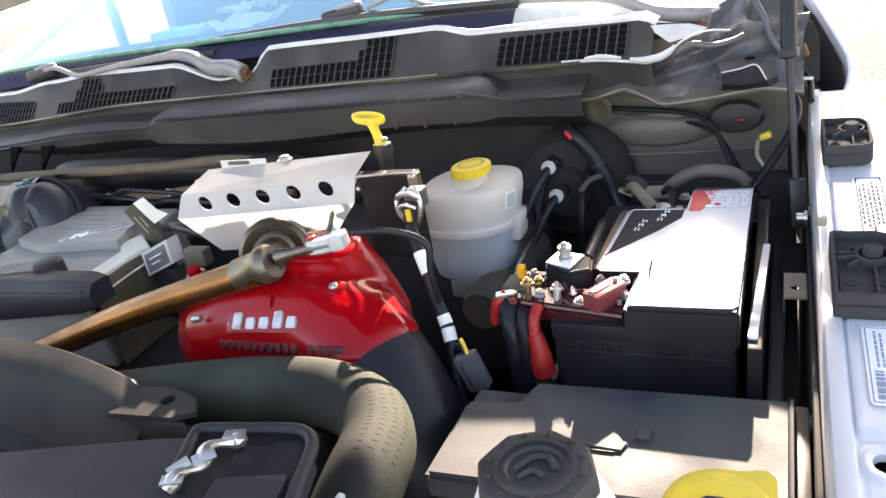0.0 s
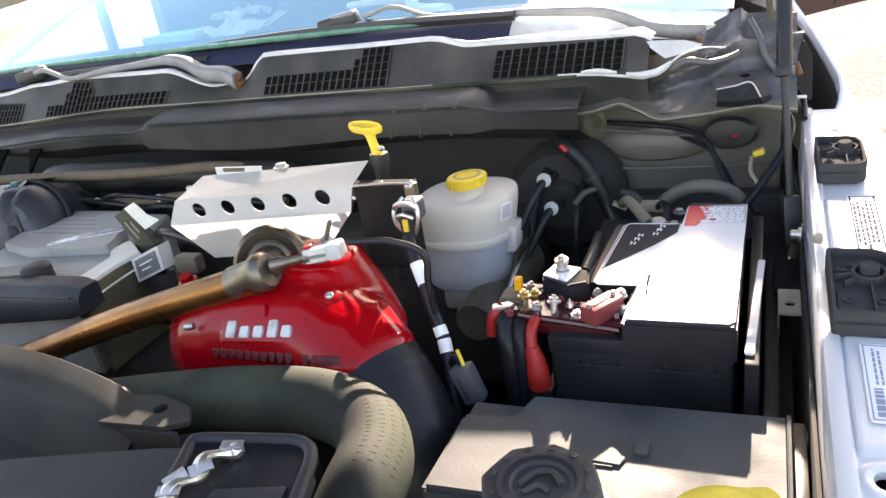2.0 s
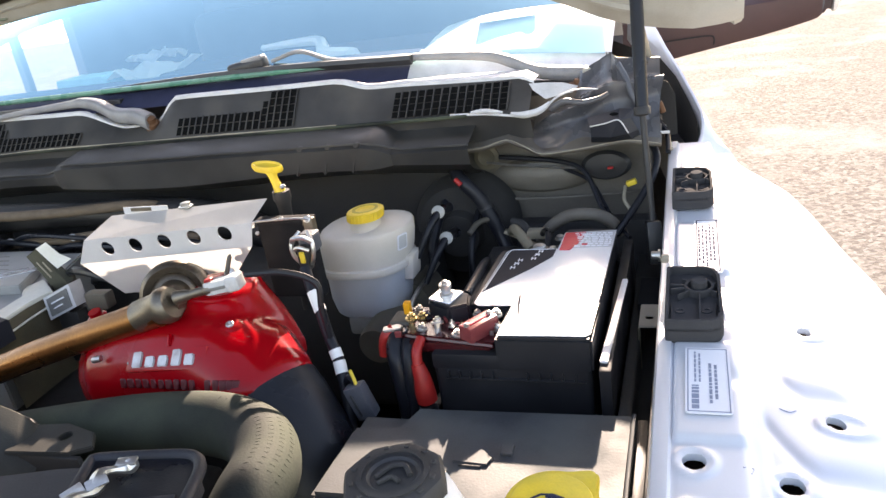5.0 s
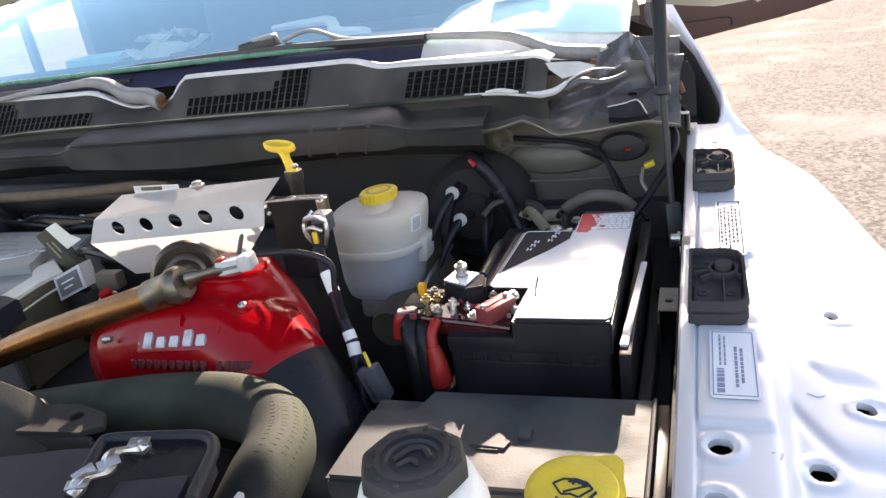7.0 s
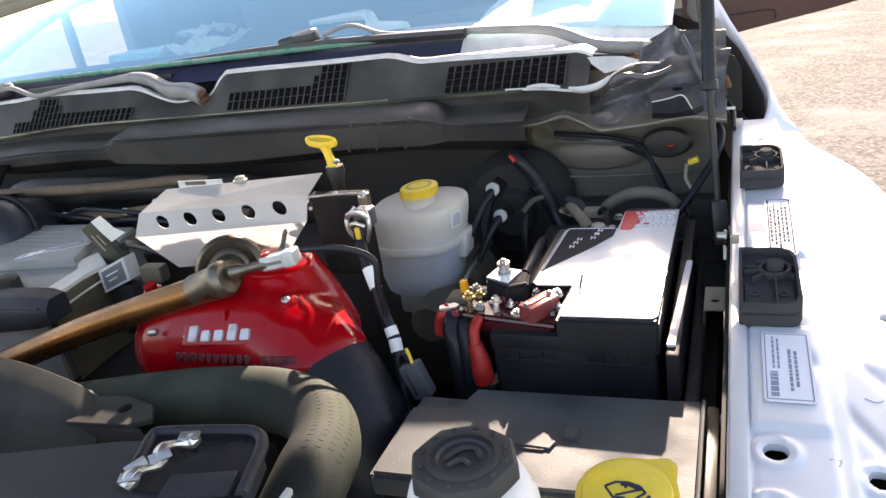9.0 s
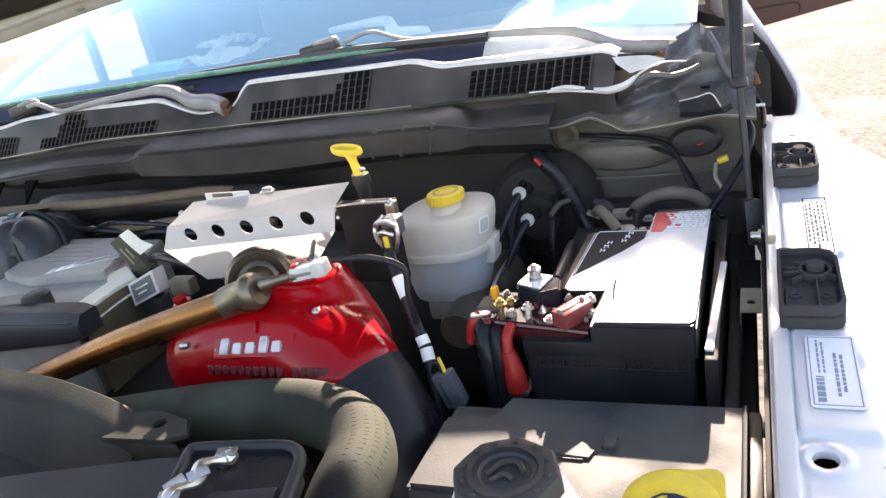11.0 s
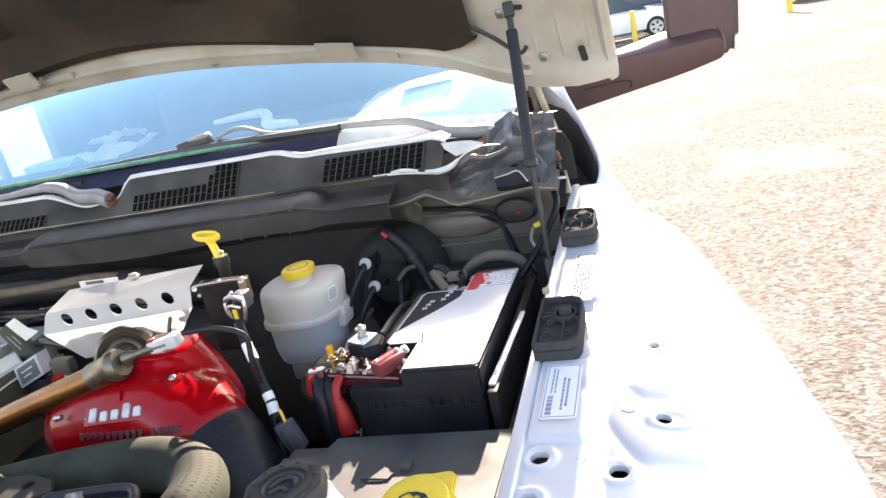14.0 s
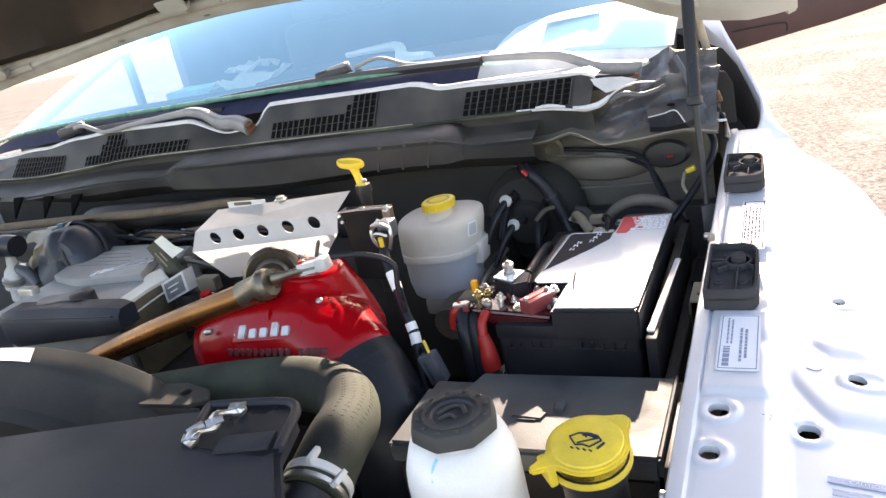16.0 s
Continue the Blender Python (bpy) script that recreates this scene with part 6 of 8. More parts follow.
def intake():
    def ell(c, ax, up, ry, rz, k=28, sq=2.0):
        ax = Vector(ax).normalized()
        u = Vector(up)
        u = (u - ax * u.dot(ax)).normalized()
        s = ax.cross(u)
        out = []
        for j in range(k):
            a = 2 * math.pi * j / k
            ca, sa = math.cos(a), math.sin(a)
            e = 2 / sq
            out.append(Vector(c) + s * ry * math.copysign(abs(ca) ** e, ca) + u * rz * math.copysign(abs(sa) ** e, sa))
        return out
    secs = [((-0.722, 0.648, 1.195), (1, 0.1, 0.0), 0.010, 0.015), ((-0.716, 0.647, 1.197), (1, 0.1, 0), 0.036, 0.040), ((-0.70, 0.645, 1.202), (1, 0, 0), 0.054, 0.058), ((-0.665, 0.64, 1.210), (1, 0, 0), 0.068, 0.070),
            ((-0.61, 0.638, 1.218), (1, -0.05, 0), 0.075, 0.076), ((-0.55, 0.638, 1.226), (1, -0.08, -0.08), 0.078, 0.079), ((-0.49, 0.632, 1.230), (1, -0.18, -0.28), 0.077, 0.078), ((-0.445, 0.615, 1.224), (0.8, -0.28, -0.52), 0.073, 0.074), ((-0.415, 0.598, 1.210), (0.66, -0.33, -0.68), 0.069, 0.070), ((-0.405, 0.592, 1.200), (0.62, -0.35, -0.70), 0.066, 0.067)]
    bm = skin([ell(c, a, (0, 0, 1), ry, rz, 32, 2.25) for c, a, ry, rz in secs])
    riser = [(-0.640, -0.385, 0.10, 1.205), (-0.625, -0.388, 0.11, 1.235), (-0.600, -0.404, 0.112, 1.262), (-0.575, -0.421, 0.11, 1.285), (-0.560, -0.437, 0.10, 1.306), (-0.552, -0.448, 0.09, 1.322)]
    join(bm, skin([[((xa + xb) / 2 + a, 0.655 + 0.26 * (z - 1.235) + b, z) for a, b in rounded(xb - xa, d, d * 0.42, 6)] for xa, xb, d, z in riser]))
    e = part("intake_elbow", bm, RED, engine, "glossy red cast intake elbow")
    blend = e.modifiers.new("blend", "REMESH")
    blend.mode, blend.voxel_size, blend.use_smooth_shade = "VOXEL", 0.004, True
    soften = e.modifiers.new("soften", "SMOOTH")
    soften.iterations, soften.factor = 14, 0.5
    # raised maker's mark: plain raised bars, with a second line below, darkened to look shaded
    def seat(p, q, n):
        """A place on the casting between p and q: x along the text, y up the surface, z outwards along n."""
        p, q, z = Vector(p), Vector(q), Vector(n).normalized()
        u = (q - p).normalized()
        z = (z - u * z.dot(u)).normalized()
        return Matrix.Translation((p + q) / 2) @ Matrix((u, z.cross(u), z)).transposed().to_4x4()
    fm = seat((-0.578, 0.571, 1.264), (-0.463, 0.566, 1.277), (-0.09, -0.78, 0.60))
    plate = box((-0.064, -0.013, -0.02), (0.064, 0.015, 0.0012), 0.003, 2)
    plate.transform(fm)
    part("mark_plate", plate, RED, e)
    x = -0.054
    for w, h in ((0.0165, 0.0200), (0.0160, 0.0135), (0.0165, 0.0135), (0.0155, 0.0200), (0.0160, 0.0135)):
        part("raised_mark", prism([(x + u + 0.12 * v, v - 0.0075) for u, v in ((0, 0), (w, 0), (w, h - 0.003), (w - 0.003, h), (0.001, h), (0, h - 0.001))], 0.0085, fm @ Matrix.Translation((0, 0, -0.005)), 0.0014), MARK_ALLOY, e, "worn bright raised maker's mark block")
        x += w + 0.0050
    part("mark_dot", box((-0.0625, -0.003, -0.004), (-0.0600, 0.001, 0.002), 0.0008, 1, fm), MARK_ALLOY, e)
    rnd = random.Random(8)
    row = spline([(-0.599, 0.564, 1.237), (-0.557, 0.562, 1.240), (-0.515, 0.558, 1.243), (-0.470, 0.550, 1.249), (-0.428, 0.544, 1.254), (-0.400, 0.546, 1.254)], 20)
    for k in range(16):
        p, q = row[6 * k + 1], row[6 * k + 5]
        low = seat(p, q, (-0.09, -0.96, 0.22 + 0.016 * k))
        w = rnd.uniform(0.0046, 0.0056)
        if k != 10:
            part("raised_bar", box((-w, -0.0062, -0.010), (w, 0.0062, 0.0022), 0.0014, 1, low), RAISED_RED, e, "raised lettering bar, red darkened as if shaded")
    part("cast_fin", prism([(0.000, 0.017), (0.007, 0.017), (0.0045, 0.032), (0.0030, 0.032)], 0.0155, fm @ Matrix.Translation((0, 0, -0.012)), 0.001), RED, e, "small cast fin")
    part("boss", lathe([(0.019, -0.012), (0.016, 0.0), (0.012, 0.003)], axis_to((-0.446, 0.610, 1.295), (-0.435, 0.595, 1.35)), 20), RED, e, "round cast boss")
    part("screw", lathe([(0.0052, 0.0), (0.0052, 0.002), (0.0040, 0.003), (0.0020, 0.0026), (0.0, 0.001)], axis_to((-0.446, 0.610, 1.298), (-0.435, 0.595, 1.35)), 12), STEEL, e, "bright screw head")
    part("clamp_screw", lathe([(0.004, 0), (0.0045, 0.003), (0.0045, 0.011), (0.003, 0.013)], axis_to((-0.624, 0.572, 1.268), (-0.660, 0.565, 1.262)), 12), STEEL, e, "bright clamp screw")
    h = part("intake_hose", tube([(-0.408, 0.594, 1.204), (-0.374, 0.574, 1.166), (-0.346, 0.556, 1.115), (-0.335, 0.545, 1.05), (-0.335, 0.54, 0.95)], 0.069, 8, 28), RUBBER_BLACK, engine, "black rubber intake boot")
    part("boot_band", tube([(-0.398, 0.588, 1.192), (-0.388, 0.582, 1.180)], 0.0705, 1, 28, False), RUBBER_BLACK, h)
intake()

def egr_tube():
    t = part("crossover_tube", tube([(-1.15, 0.590, 1.122), (-0.95, 0.597, 1.190), (-0.75, 0.603, 1.257), (-0.540, 0.606, 1.319)], 0.0195, 8, 24), BRASS, engine, "heat-tinted bronze steel tube")
    part("collar", lathe([(0.017, -0.03), (0.021, -0.026), (0.021, 0.012), (0.024, 0.016), (0.024, 0.026), (0.020, 0.032)], axis_to((-0.548, 0.606, 1.320), (-0.492, 0.610, 1.339)) @ Matrix.Scale(0.98, 4), 24), COLLAR, t, "dull steel collar")
    part("flange_ring", lathe([(0.0, -0.004), (0.012, -0.003), (0.020, 0.0), (0.0225, 0.004), (0.0245, 0.001), (0.029, -0.002), (0.033, 0.002), (0.0345, 0.010), (0.031, 0.020), (0.026, 0.024), (0.026, 0.06)], axis_to((-0.551, 0.650, 1.317), (-0.595, 0.735, 1.292)) @ Matrix.Scale(1.36, 4), 32), CAST, t, "rounded cast pipe bend")
    part("elbow", tube([(-0.534, 0.608, 1.322), (-0.536, 0.622, 1.322), (-0.548, 0.646, 1.318), (-0.562, 0.670, 1.312)], lambda f: 0.020 + 0.004 * f, 6, 20), CAST, t)
    part("sensor", lathe([(0.009, 0), (0.008, 0.012), (0.0055, 0.020), (0.0055, 0.042), (0.0075, 0.044), (0.0075, 0.052)], axis_to((-0.515, 0.612, 1.334), (-0.42, 0.626, 1.352)), 16), COLLAR, t, "threaded sensor")
    cm = Matrix.Translation((-0.466, 0.622, 1.345)) @ Matrix.Rotation(radians(-9), 4, "Y") @ Matrix.Rotation(radians(5), 4, "Z")
    plug = part("connector", box((-0.006, -0.009, -0.009), (0.026, 0.009, 0.008), 0.003, 2, cm), DULL_WHITE, t, "dull white sensor connector")
    part("connector_cap", box((0.025, -0.011, -0.010), (0.042, 0.011, 0.0095), 0.004, 3, cm), DULL_WHITE, plug)
    part("connector_rib", box((-0.004, -0.0102, -0.003), (0.024, -0.0088, 0.001), 0.0005, 1, cm), OIL_CAP, plug)
    part("connector_lock", box((-0.004, -0.006, 0.007), (0.005, 0.003, 0.0115), 0.001, 1, cm), RED_PLASTIC, plug)
    part("stud", tube([(-0.468, 0.66, 1.345), (-0.462, 0.665, 1.364), (-0.460, 0.667, 1.366)], 0.0030, 3, 8), DARK_METAL, t)
egr_tube()

def heat_shield():
    """Bent aluminium sheet in three panels, with five round holes in the middle one."""
    T = 0.002
    a, b = radians(-9), (0.725, 1.380)                                    # the middle panel leans a little
    lean = Matrix.Translation((0, b[0], b[1])) @ Matrix.Rotation(radians(90) - a, 4, "X")
    mid = [(-0.747, -0.009), (-0.456, 0.010), (-0.469, -0.027), (-0.776, -0.050)]
    s = part("heat_shield", prism(mid, T, lean, 0, [(-0.711 + 0.0518 * k, -0.0235 + 0.0046 * k, 0.0112) for k in range(5)]), ALU, engine, "bent aluminium heat shield with five round holes")
    e = [lean @ Vector((x, z, T * 0.5)) for x, z in mid]
    def flange(name, p, q, u, v):
        bm = skin([[p, q], [u, v]], close_ends=False, closed=False)
        bmesh.ops.solidify(bm, geom=bm.faces[:], thickness=T)
        return part(name, bm, ALU, s, smooth=False)
    flange("upper_flange", e[0], e[1], (-0.714, 0.757, 1.396), (-0.446, 0.757, 1.411))
    flange("lower_flange", e[3], e[2], (-0.722, 0.742, 1.276), (-0.528, 0.742, 1.292))
    tab = part("mount_tab", box((-0.690, 0.7575, 1.396), (-0.612, 0.7595, 1.4075), 0.0005, 1), ALU, s, "pale mounting tab behind the shield")
    part("tab_fold", box((-0.676, 0.7562, 1.401), (-0.640, 0.7578, 1.4065), 0.0005, 1), COLLAR, tab)
    part("shield_bolt", bolt((-0.578, 0.755, 1.405), 0.007, 0.006), STEEL, s)
    part("shield_bolt", bolt((-0.500, 0.7075, 1.322), 0.006, 0.004, Matrix.Rotation(radians(70), 4, "X")), STEEL, s)
heat_shield()

def throttle_box():
    b = part("actuator_box", box((-0.503, 0.800, 1.24), (-0.418, 0.818, 1.360), 0.004, 3), MATT_BLACK, engine, "black actuator with a metal cover rim")
    part("cover_rim", box((-0.506, 0.797, 1.356), (-0.415, 0.820, 1.364), 0.003, 2), MATT_BLACK, b)
    part("rim_wire", tube([(-0.510, 0.795, 1.361), (-0.495, 0.794, 1.3645), (-0.457, 0.795, 1.366), (-0.425, 0.794, 1.3665), (-0.413, 0.795, 1.363), (-0.411, 0.800, 1.345)], 0.0018, 4, 6), STEEL, b, "thin bright cover edge")
    for x, z, r in ((-0.507, 1.358, 0.005), (-0.416, 1.364, 0.0055), (-0.457, 1.3665, 0.0032), (-0.414, 1.344, 0.004), (-0.502, 1.345, 0.003)):
        part("cover_screw", lathe([(r, 0.0), (r, 0.003), (r * 0.6, 0.004), (0.0, 0.003)], axis_to((x, 0.797, z), (x, 0.74, z + 0.03)), 10), STEEL, b)
    part("cover_lug", box((-0.424, 0.793, 1.330), (-0.408, 0.806, 1.366), 0.004, 2), COLLAR, b, "dull cast lug of the cover")
    c = part("clip_connector", box((-0.012, -0.012, -0.014), (0.012, 0.012, 0.012), 0.005, 3, Matrix.Translation((-0.388, 0.742, 1.354))), SLATE, engine, "black connector in a bright wire clip")
    part("clip_core", box((-0.008, -0.020, -0.028), (0.008, -0.006, 0.006), 0.003, 2, Matrix.Translation((-0.390, 0.738, 1.348))), BLACK, c)
    part("clip_tab", box((-0.003, -0.023, -0.016), (0.004, -0.019, 0.000), 0.001, 1, Matrix.Translation((-0.390, 0.738, 1.348))), YELLOW, c, "yellow lock tab")
    for dx in (-0.015, 0.014):
        part("wire_clip", tube([(-0.388 + dx * 0.5, 0.724, 1.328), (-0.388 + dx, 0.720, 1.342), (-0.388 + dx * 1.05, 0.722, 1.358), (-0.388 + dx * 0.4, 0.732, 1.371)], 0.0030, 5, 8), STEEL, c)
    part("wire_clip", tube([(-0.403, 0.722, 1.360), (-0.396, 0.716, 1.367), (-0.382, 0.716, 1.368), (-0.374, 0.722, 1.360)], 0.0034, 5, 8), STEEL, c)
    part("wire_clip", tube([(-0.398, 0.716, 1.352), (-0.388, 0.712, 1.356), (-0.377, 0.716, 1.350)], 0.0026, 5, 8), STEEL, c)
throttle_box()

def harness():
    h = thing("engine_harness", "taped black wire loom with white tags and a plug", "wiring")
    main = [(-0.390, 0.718, 1.325), (-0.376, 0.700, 1.301), (-0.362, 0.685, 1.280), (-0.350, 0.670, 1.256), (-0.332, 0.652, 1.224), (-0.320, 0.632, 1.190), (-0.314, 0.617, 1.154), (-0.310, 0.606, 1.12)]
    part("loom", tube(main, 0.0075, 8, 12), RUBBER_BLACK, h)
    part("sensor_wire", tube([(-0.422, 0.632, 1.356), (-0.375, 0.645, 1.352), (-0.338, 0.650, 1.335), (-0.337, 0.648, 1.30), (-0.336, 0.650, 1.26)], 0.0042, 8, 8), RUBBER_BLACK, h)
    for a, b in ((Vector((-0.3745, 0.6985, 1.2990)), Vector((-0.361, 0.684, 1.278))), (Vector((-0.3385, 0.6585, 1.2370)), Vector((-0.3335, 0.6535, 1.2275))), (Vector((-0.3320, 0.6520, 1.2240)), Vector((-0.3270, 0.6440, 1.2110)))):
        part("white_tag", tube([a, b], 0.0083, 1, 12, False), WHITE, h, "white tape tag")
    plug = part("plug", box((-0.013, -0.009, -0.026), (0.013, 0.009, 0.020), 0.003, 2, Matrix.Translation((-0.294, 0.618, 1.193)) @ Matrix.Rotation(radians(-18), 4, "Y")), SLATE, h, "dark slate plug")
    part("plug_rib", box((-0.006, -0.0105, -0.020), (-0.003, -0.008, 0.012), 0.0008, 1, Matrix.Translation((-0.294, 0.618, 1.193)) @ Matrix.Rotation(radians(-18), 4, "Y")), BLACK, plug)
    part("yellow_wire", tube([(-0.306, 0.628, 1.226), (-0.300, 0.622, 1.220), (-0.294, 0.616, 1.208)], 0.0022, 5, 8), YELLOW, h)
    part("loom_branch", tube([(-0.322, 0.636, 1.196), (-0.312, 0.630, 1.214), (-0.302, 0.624, 1.214), (-0.296, 0.619, 1.200)], 0.0042, 6, 8), RUBBER_BLACK, h)
harness()

def dipstick():
    d = thing("dipstick", "yellow plastic dipstick handle in a black tube", "dipstick")
    c = Vector((-0.506, 0.868, 1.421))
    hm = Matrix.Translation(c + Vector((0, 0, 0.002))) @ Matrix.Rotation(radians(7), 4, "Y") @ Matrix.Rotation(radians(18), 4, "X") @ Matrix.Diagonal((0.026, 0.0095, 1, 1))
    part("handle", lathe([(0.0, 0.003), (0.70, 0.0035), (0.84, 0.006), (0.94, 0.006), (1.0, 0.003), (1.0, -0.002), (0.92, -0.005), (0.0, -0.0055)], hm, 36), YELLOW, d, "yellow oval pull handle")
    part("stem", tube([c + Vector((0.005, 0, -0.003)), c + Vector((0.007, 0, -0.018)), c + Vector((0.011, 0.002, -0.040))], lambda f: 0.0098 - 0.0035 * math.sin(f * 3.0), 6, 14), YELLOW, d)
    part("collar", lathe([(0.0, 0), (0.013, 0), (0.014, -0.012), (0.011, -0.02), (0.009, -0.05), (0.009, -0.20)], Matrix.Translation(c + Vector((0.012, 0.002, -0.036)))), BLACK, d, "black tube collar")
    part("retainer", lathe([(0.003, 0), (0.005, 0.003), (0.003, 0.006)], Matrix.Translation(c + Vector((0.022, -0.006, -0.030))), 10), STEEL, d)
dipstick()

# ------------------------------------------------ valve cover and its fittings

def valve_cover():
    top = [(-1.27, 0.668), (-0.945, 0.668), (-0.958, 0.79), (-0.985, 0.86), (-1.03, 0.98), (-1.30, 0.98)]
    v = part("valve_cover", prism(top, 0.146, Matrix.Translation((0, 0, 1.10)), 0.003), VCOVER, engine, "grey textured valve cover")
    # foam pad along the front, with a bevelled upper edge
    rings = []
    for k in range(13):
        f = k / 12
        x = -1.235 + 0.330 * f
        r = 1.0 - 0.22 * smooth01((f - 0.90) / 0.10) - 0.22 * smooth01((0.06 - f) / 0.06)
        zt, zb = 1.258 + 0.009 * f, 1.180 + 0.040 * f
        zc = (zt + zb) / 2
        rings.append([(x, 0.664 + (y - 0.664) * r, zc + (z - zc) * r) for y, z in ((0.692, zb), (0.692, zt - 0.004), (0.686, zt), (0.652, zt), (0.640, zt - 0.012), (0.637, zt - 0.020), (0.636, zb + 0.012), (0.642, zb))])
    pad = part("front_pad", skin(rings), COVER, v, "dark foam front pad")
    part("pad_crease", tube([(-1.22, 0.6405, 1.245), (-1.06, 0.6400, 1.249), (-0.918, 0.6405, 1.253)], 0.0016, 3, 6), BLACK, pad)
    strip = [(-0.975, 0.691), (-0.983, 0.785), (-1.014, 0.812), (-1.000, 0.850), (-0.934, 0.803), (-0.942, 0.760), (-0.931, 0.665), (-0.945, 0.660)]
    # Sun on the strip is put into its cream colour.
    part("edge_strip", prism(strip, 0.008, Matrix.Translation((0, 0, 1.243)), 0.0018), LIT_ALLOY, v, "alloy edge coloured cream for sunlight")
    part("side_wall", skin([[(-0.930, 0.664, 1.246), (-0.922, 0.664, 1.232), (-0.916, 0.664, 1.11)], [(-0.939, 0.75, 1.246), (-0.930, 0.75, 1.232), (-0.922, 0.75, 1.11)], [(-0.934, 0.81, 1.246), (-0.926, 0.81, 1.232), (-0.92, 0.81, 1.11)]], close_ends=False, closed=False), OLIVE, v, "oxidised alloy side")
    # Cream tube paints the thin lit line on the side.
    part("side_ledge", tube([(-0.920, 0.668, 1.231), (-0.928, 0.75, 1.232), (-0.925, 0.81, 1.233)], 0.0018, 4, 6), LIT_ALLOY, v, "ledge line painted bright as lit")
    panel = [(-1.165, 0.775), (-1.000, 0.800), (-1.008, 0.822), (-1.040, 0.885), (-1.10, 0.955), (-1.30, 0.955), (-1.255, 0.800)]
    rp = part("raised_panel", prism(panel, 0.018, Matrix.Translation((0, 0, 1.245)), 0.002), VCOVER, v, "raised middle panel of the cover")
    for k in range(5):
        y = 0.845 + 0.02 * k
        part("panel_groove", box((-1.235, y, 1.2622), (-1.075 - 0.02 * k, y + 0.003, 1.2638), 0.0006, 1), OIL_CAP, rp)
    rnd = random.Random(5)
    x = 0.0
    for k in range(8):
        w, h = rnd.uniform(0.010, 0.017), rnd.uniform(0.013, 0.019)
        m = Matrix.Translation((-1.132 + 0.857 * x, 0.788 + 0.515 * x, 1.2632)) @ Matrix.Rotation(radians(31), 4, "Z")
        part("script_badge", prism([(0, 0), (w, 0), (w + 0.35 * h, h), (0.35 * h, h)], 0.003, m, 0.0008), CHROME, v, "chrome slanted badge block")
        x += w + 0.0024
    part("badge_bar", prism([(0, 0), (0.070, 0), (0.074, 0.006), (0.003, 0.006)], 0.0025, Matrix.Translation((-1.108, 0.828, 1.2632)) @ Matrix.Rotation(radians(31), 4, "Z"), 0.0008), CHROME, v, "chrome badge underline")
    o = part("oil_cap", prism([(0.062 * math.copysign(abs(math.cos(a)) ** 0.55, math.cos(a)), 0.022 * math.copysign(abs(math.sin(a)) ** 0.7, math.sin(a))) for a in [2 * math.pi * k / 28 for k in range(28)]], 0.018, Matrix.Translation((-1.098, 0.698, 1.246)) @ Matrix.Rotation(radians(13), 4, "Z"), 0.003), OIL_CAP, v, "worn grey oil filler cap")
    part("cap_grip", lathe([(0.0, 0.025), (0.019, 0.025), (0.023, 0.022), (0.024, 0.0)], Matrix.Translation((-1.058, 0.705, 1.246)), 20), BLACK, o, "black grip of the filler cap")
    q0 = [(-0.996, 0.830, 1.303), (-0.968, 0.830, 1.317), (-0.927, 0.830, 1.252), (-0.958, 0.830, 1.238)]
    p = part("tilted_plaque", skin([q0, [(x + 0.004, y + 0.012, z + 0.002) for x, y, z in q0]]), PLAQUE, v, "olive metal plaque")
    # Cream colour makes this flange look sunlit.
    part("plaque_edge", skin([[(-0.968, 0.8295, 1.3175), (-0.950, 0.8295, 1.295), (-0.936, 0.8295, 1.280)], [(-0.960, 0.846, 1.3225), (-0.938, 0.846, 1.300), (-0.916, 0.846, 1.291)]], close_ends=False, closed=False), LIT_ALLOY, p, "rear flange coloured cream as sunlit")
    for k, (u0, u1) in enumerate(((0.20, 0.72), (0.28, 0.60))):
        a0, a1 = Vector((-0.984, 0.8290, 1.304)), Vector((-0.946, 0.8290, 1.247))
        d = Vector((0.010 * k, 0, 0.005 * k))
        part("plaque_print", tube([a0.lerp(a1, u0) + d, a0.lerp(a1, u1) + d], 0.0013, 1, 6, False), TAN, p, "faded yellowish print bar")
    part("plaque_bracket", box((-0.985, 0.842, 1.20), (-0.930, 0.855, 1.262), 0.003, 2), DARK_METAL, p)
    f0 = [(-0.922, 0.770, 1.253), (-0.858, 0.770, 1.279), (-0.858, 0.770, 1.238), (-0.923, 0.770, 1.212)]
    mid = Vector((-0.890, 0.769, 1.2455))
    fb = part("fuel_block", skin([f0, [(x, y + 0.026, z - 0.002) for x, y, z in f0]]), COWL_EDGE, v, "alloy block with a pale label")
    lab = [tuple(mid + (Vector(q) - mid) * 0.78 + Vector((0, -0.0012, 0))) for q in f0]
    part("block_label", skin([lab, [(x, y + 0.002, z) for x, y, z in lab]]), OIL_CAP, fb, "grey label on the block")
    for k, (u0, u1) in enumerate(((0.2, 0.8), (0.25, 0.65))):
        w = 0.35 + 0.3 * k
        l0, l1 = Vector(lab[0]).lerp(Vector(lab[3]), w), Vector(lab[1]).lerp(Vector(lab[2]), w)
        part("label_bar", tube([l0.lerp(l1, u0) + Vector((0, -0.0006, 0)), l0.lerp(l1, u1) + Vector((0, -0.0006, 0))], 0.0014, 1, 6, False), STICKER, fb, "pale print bar")
    part("block_foot", box((-0.912, 0.775, 1.13), (-0.868, 0.80, 1.225), 0.004, 2), BLACK, fb)
    part("small_fitting", lathe([(0.010, 0), (0.010, 0.008), (0.006, 0.010), (0.006, 0.016)], axis_to((-0.892, 0.70, 1.185), (-0.885, 0.68, 1.22)), 12), LIT_ALLOY, v)
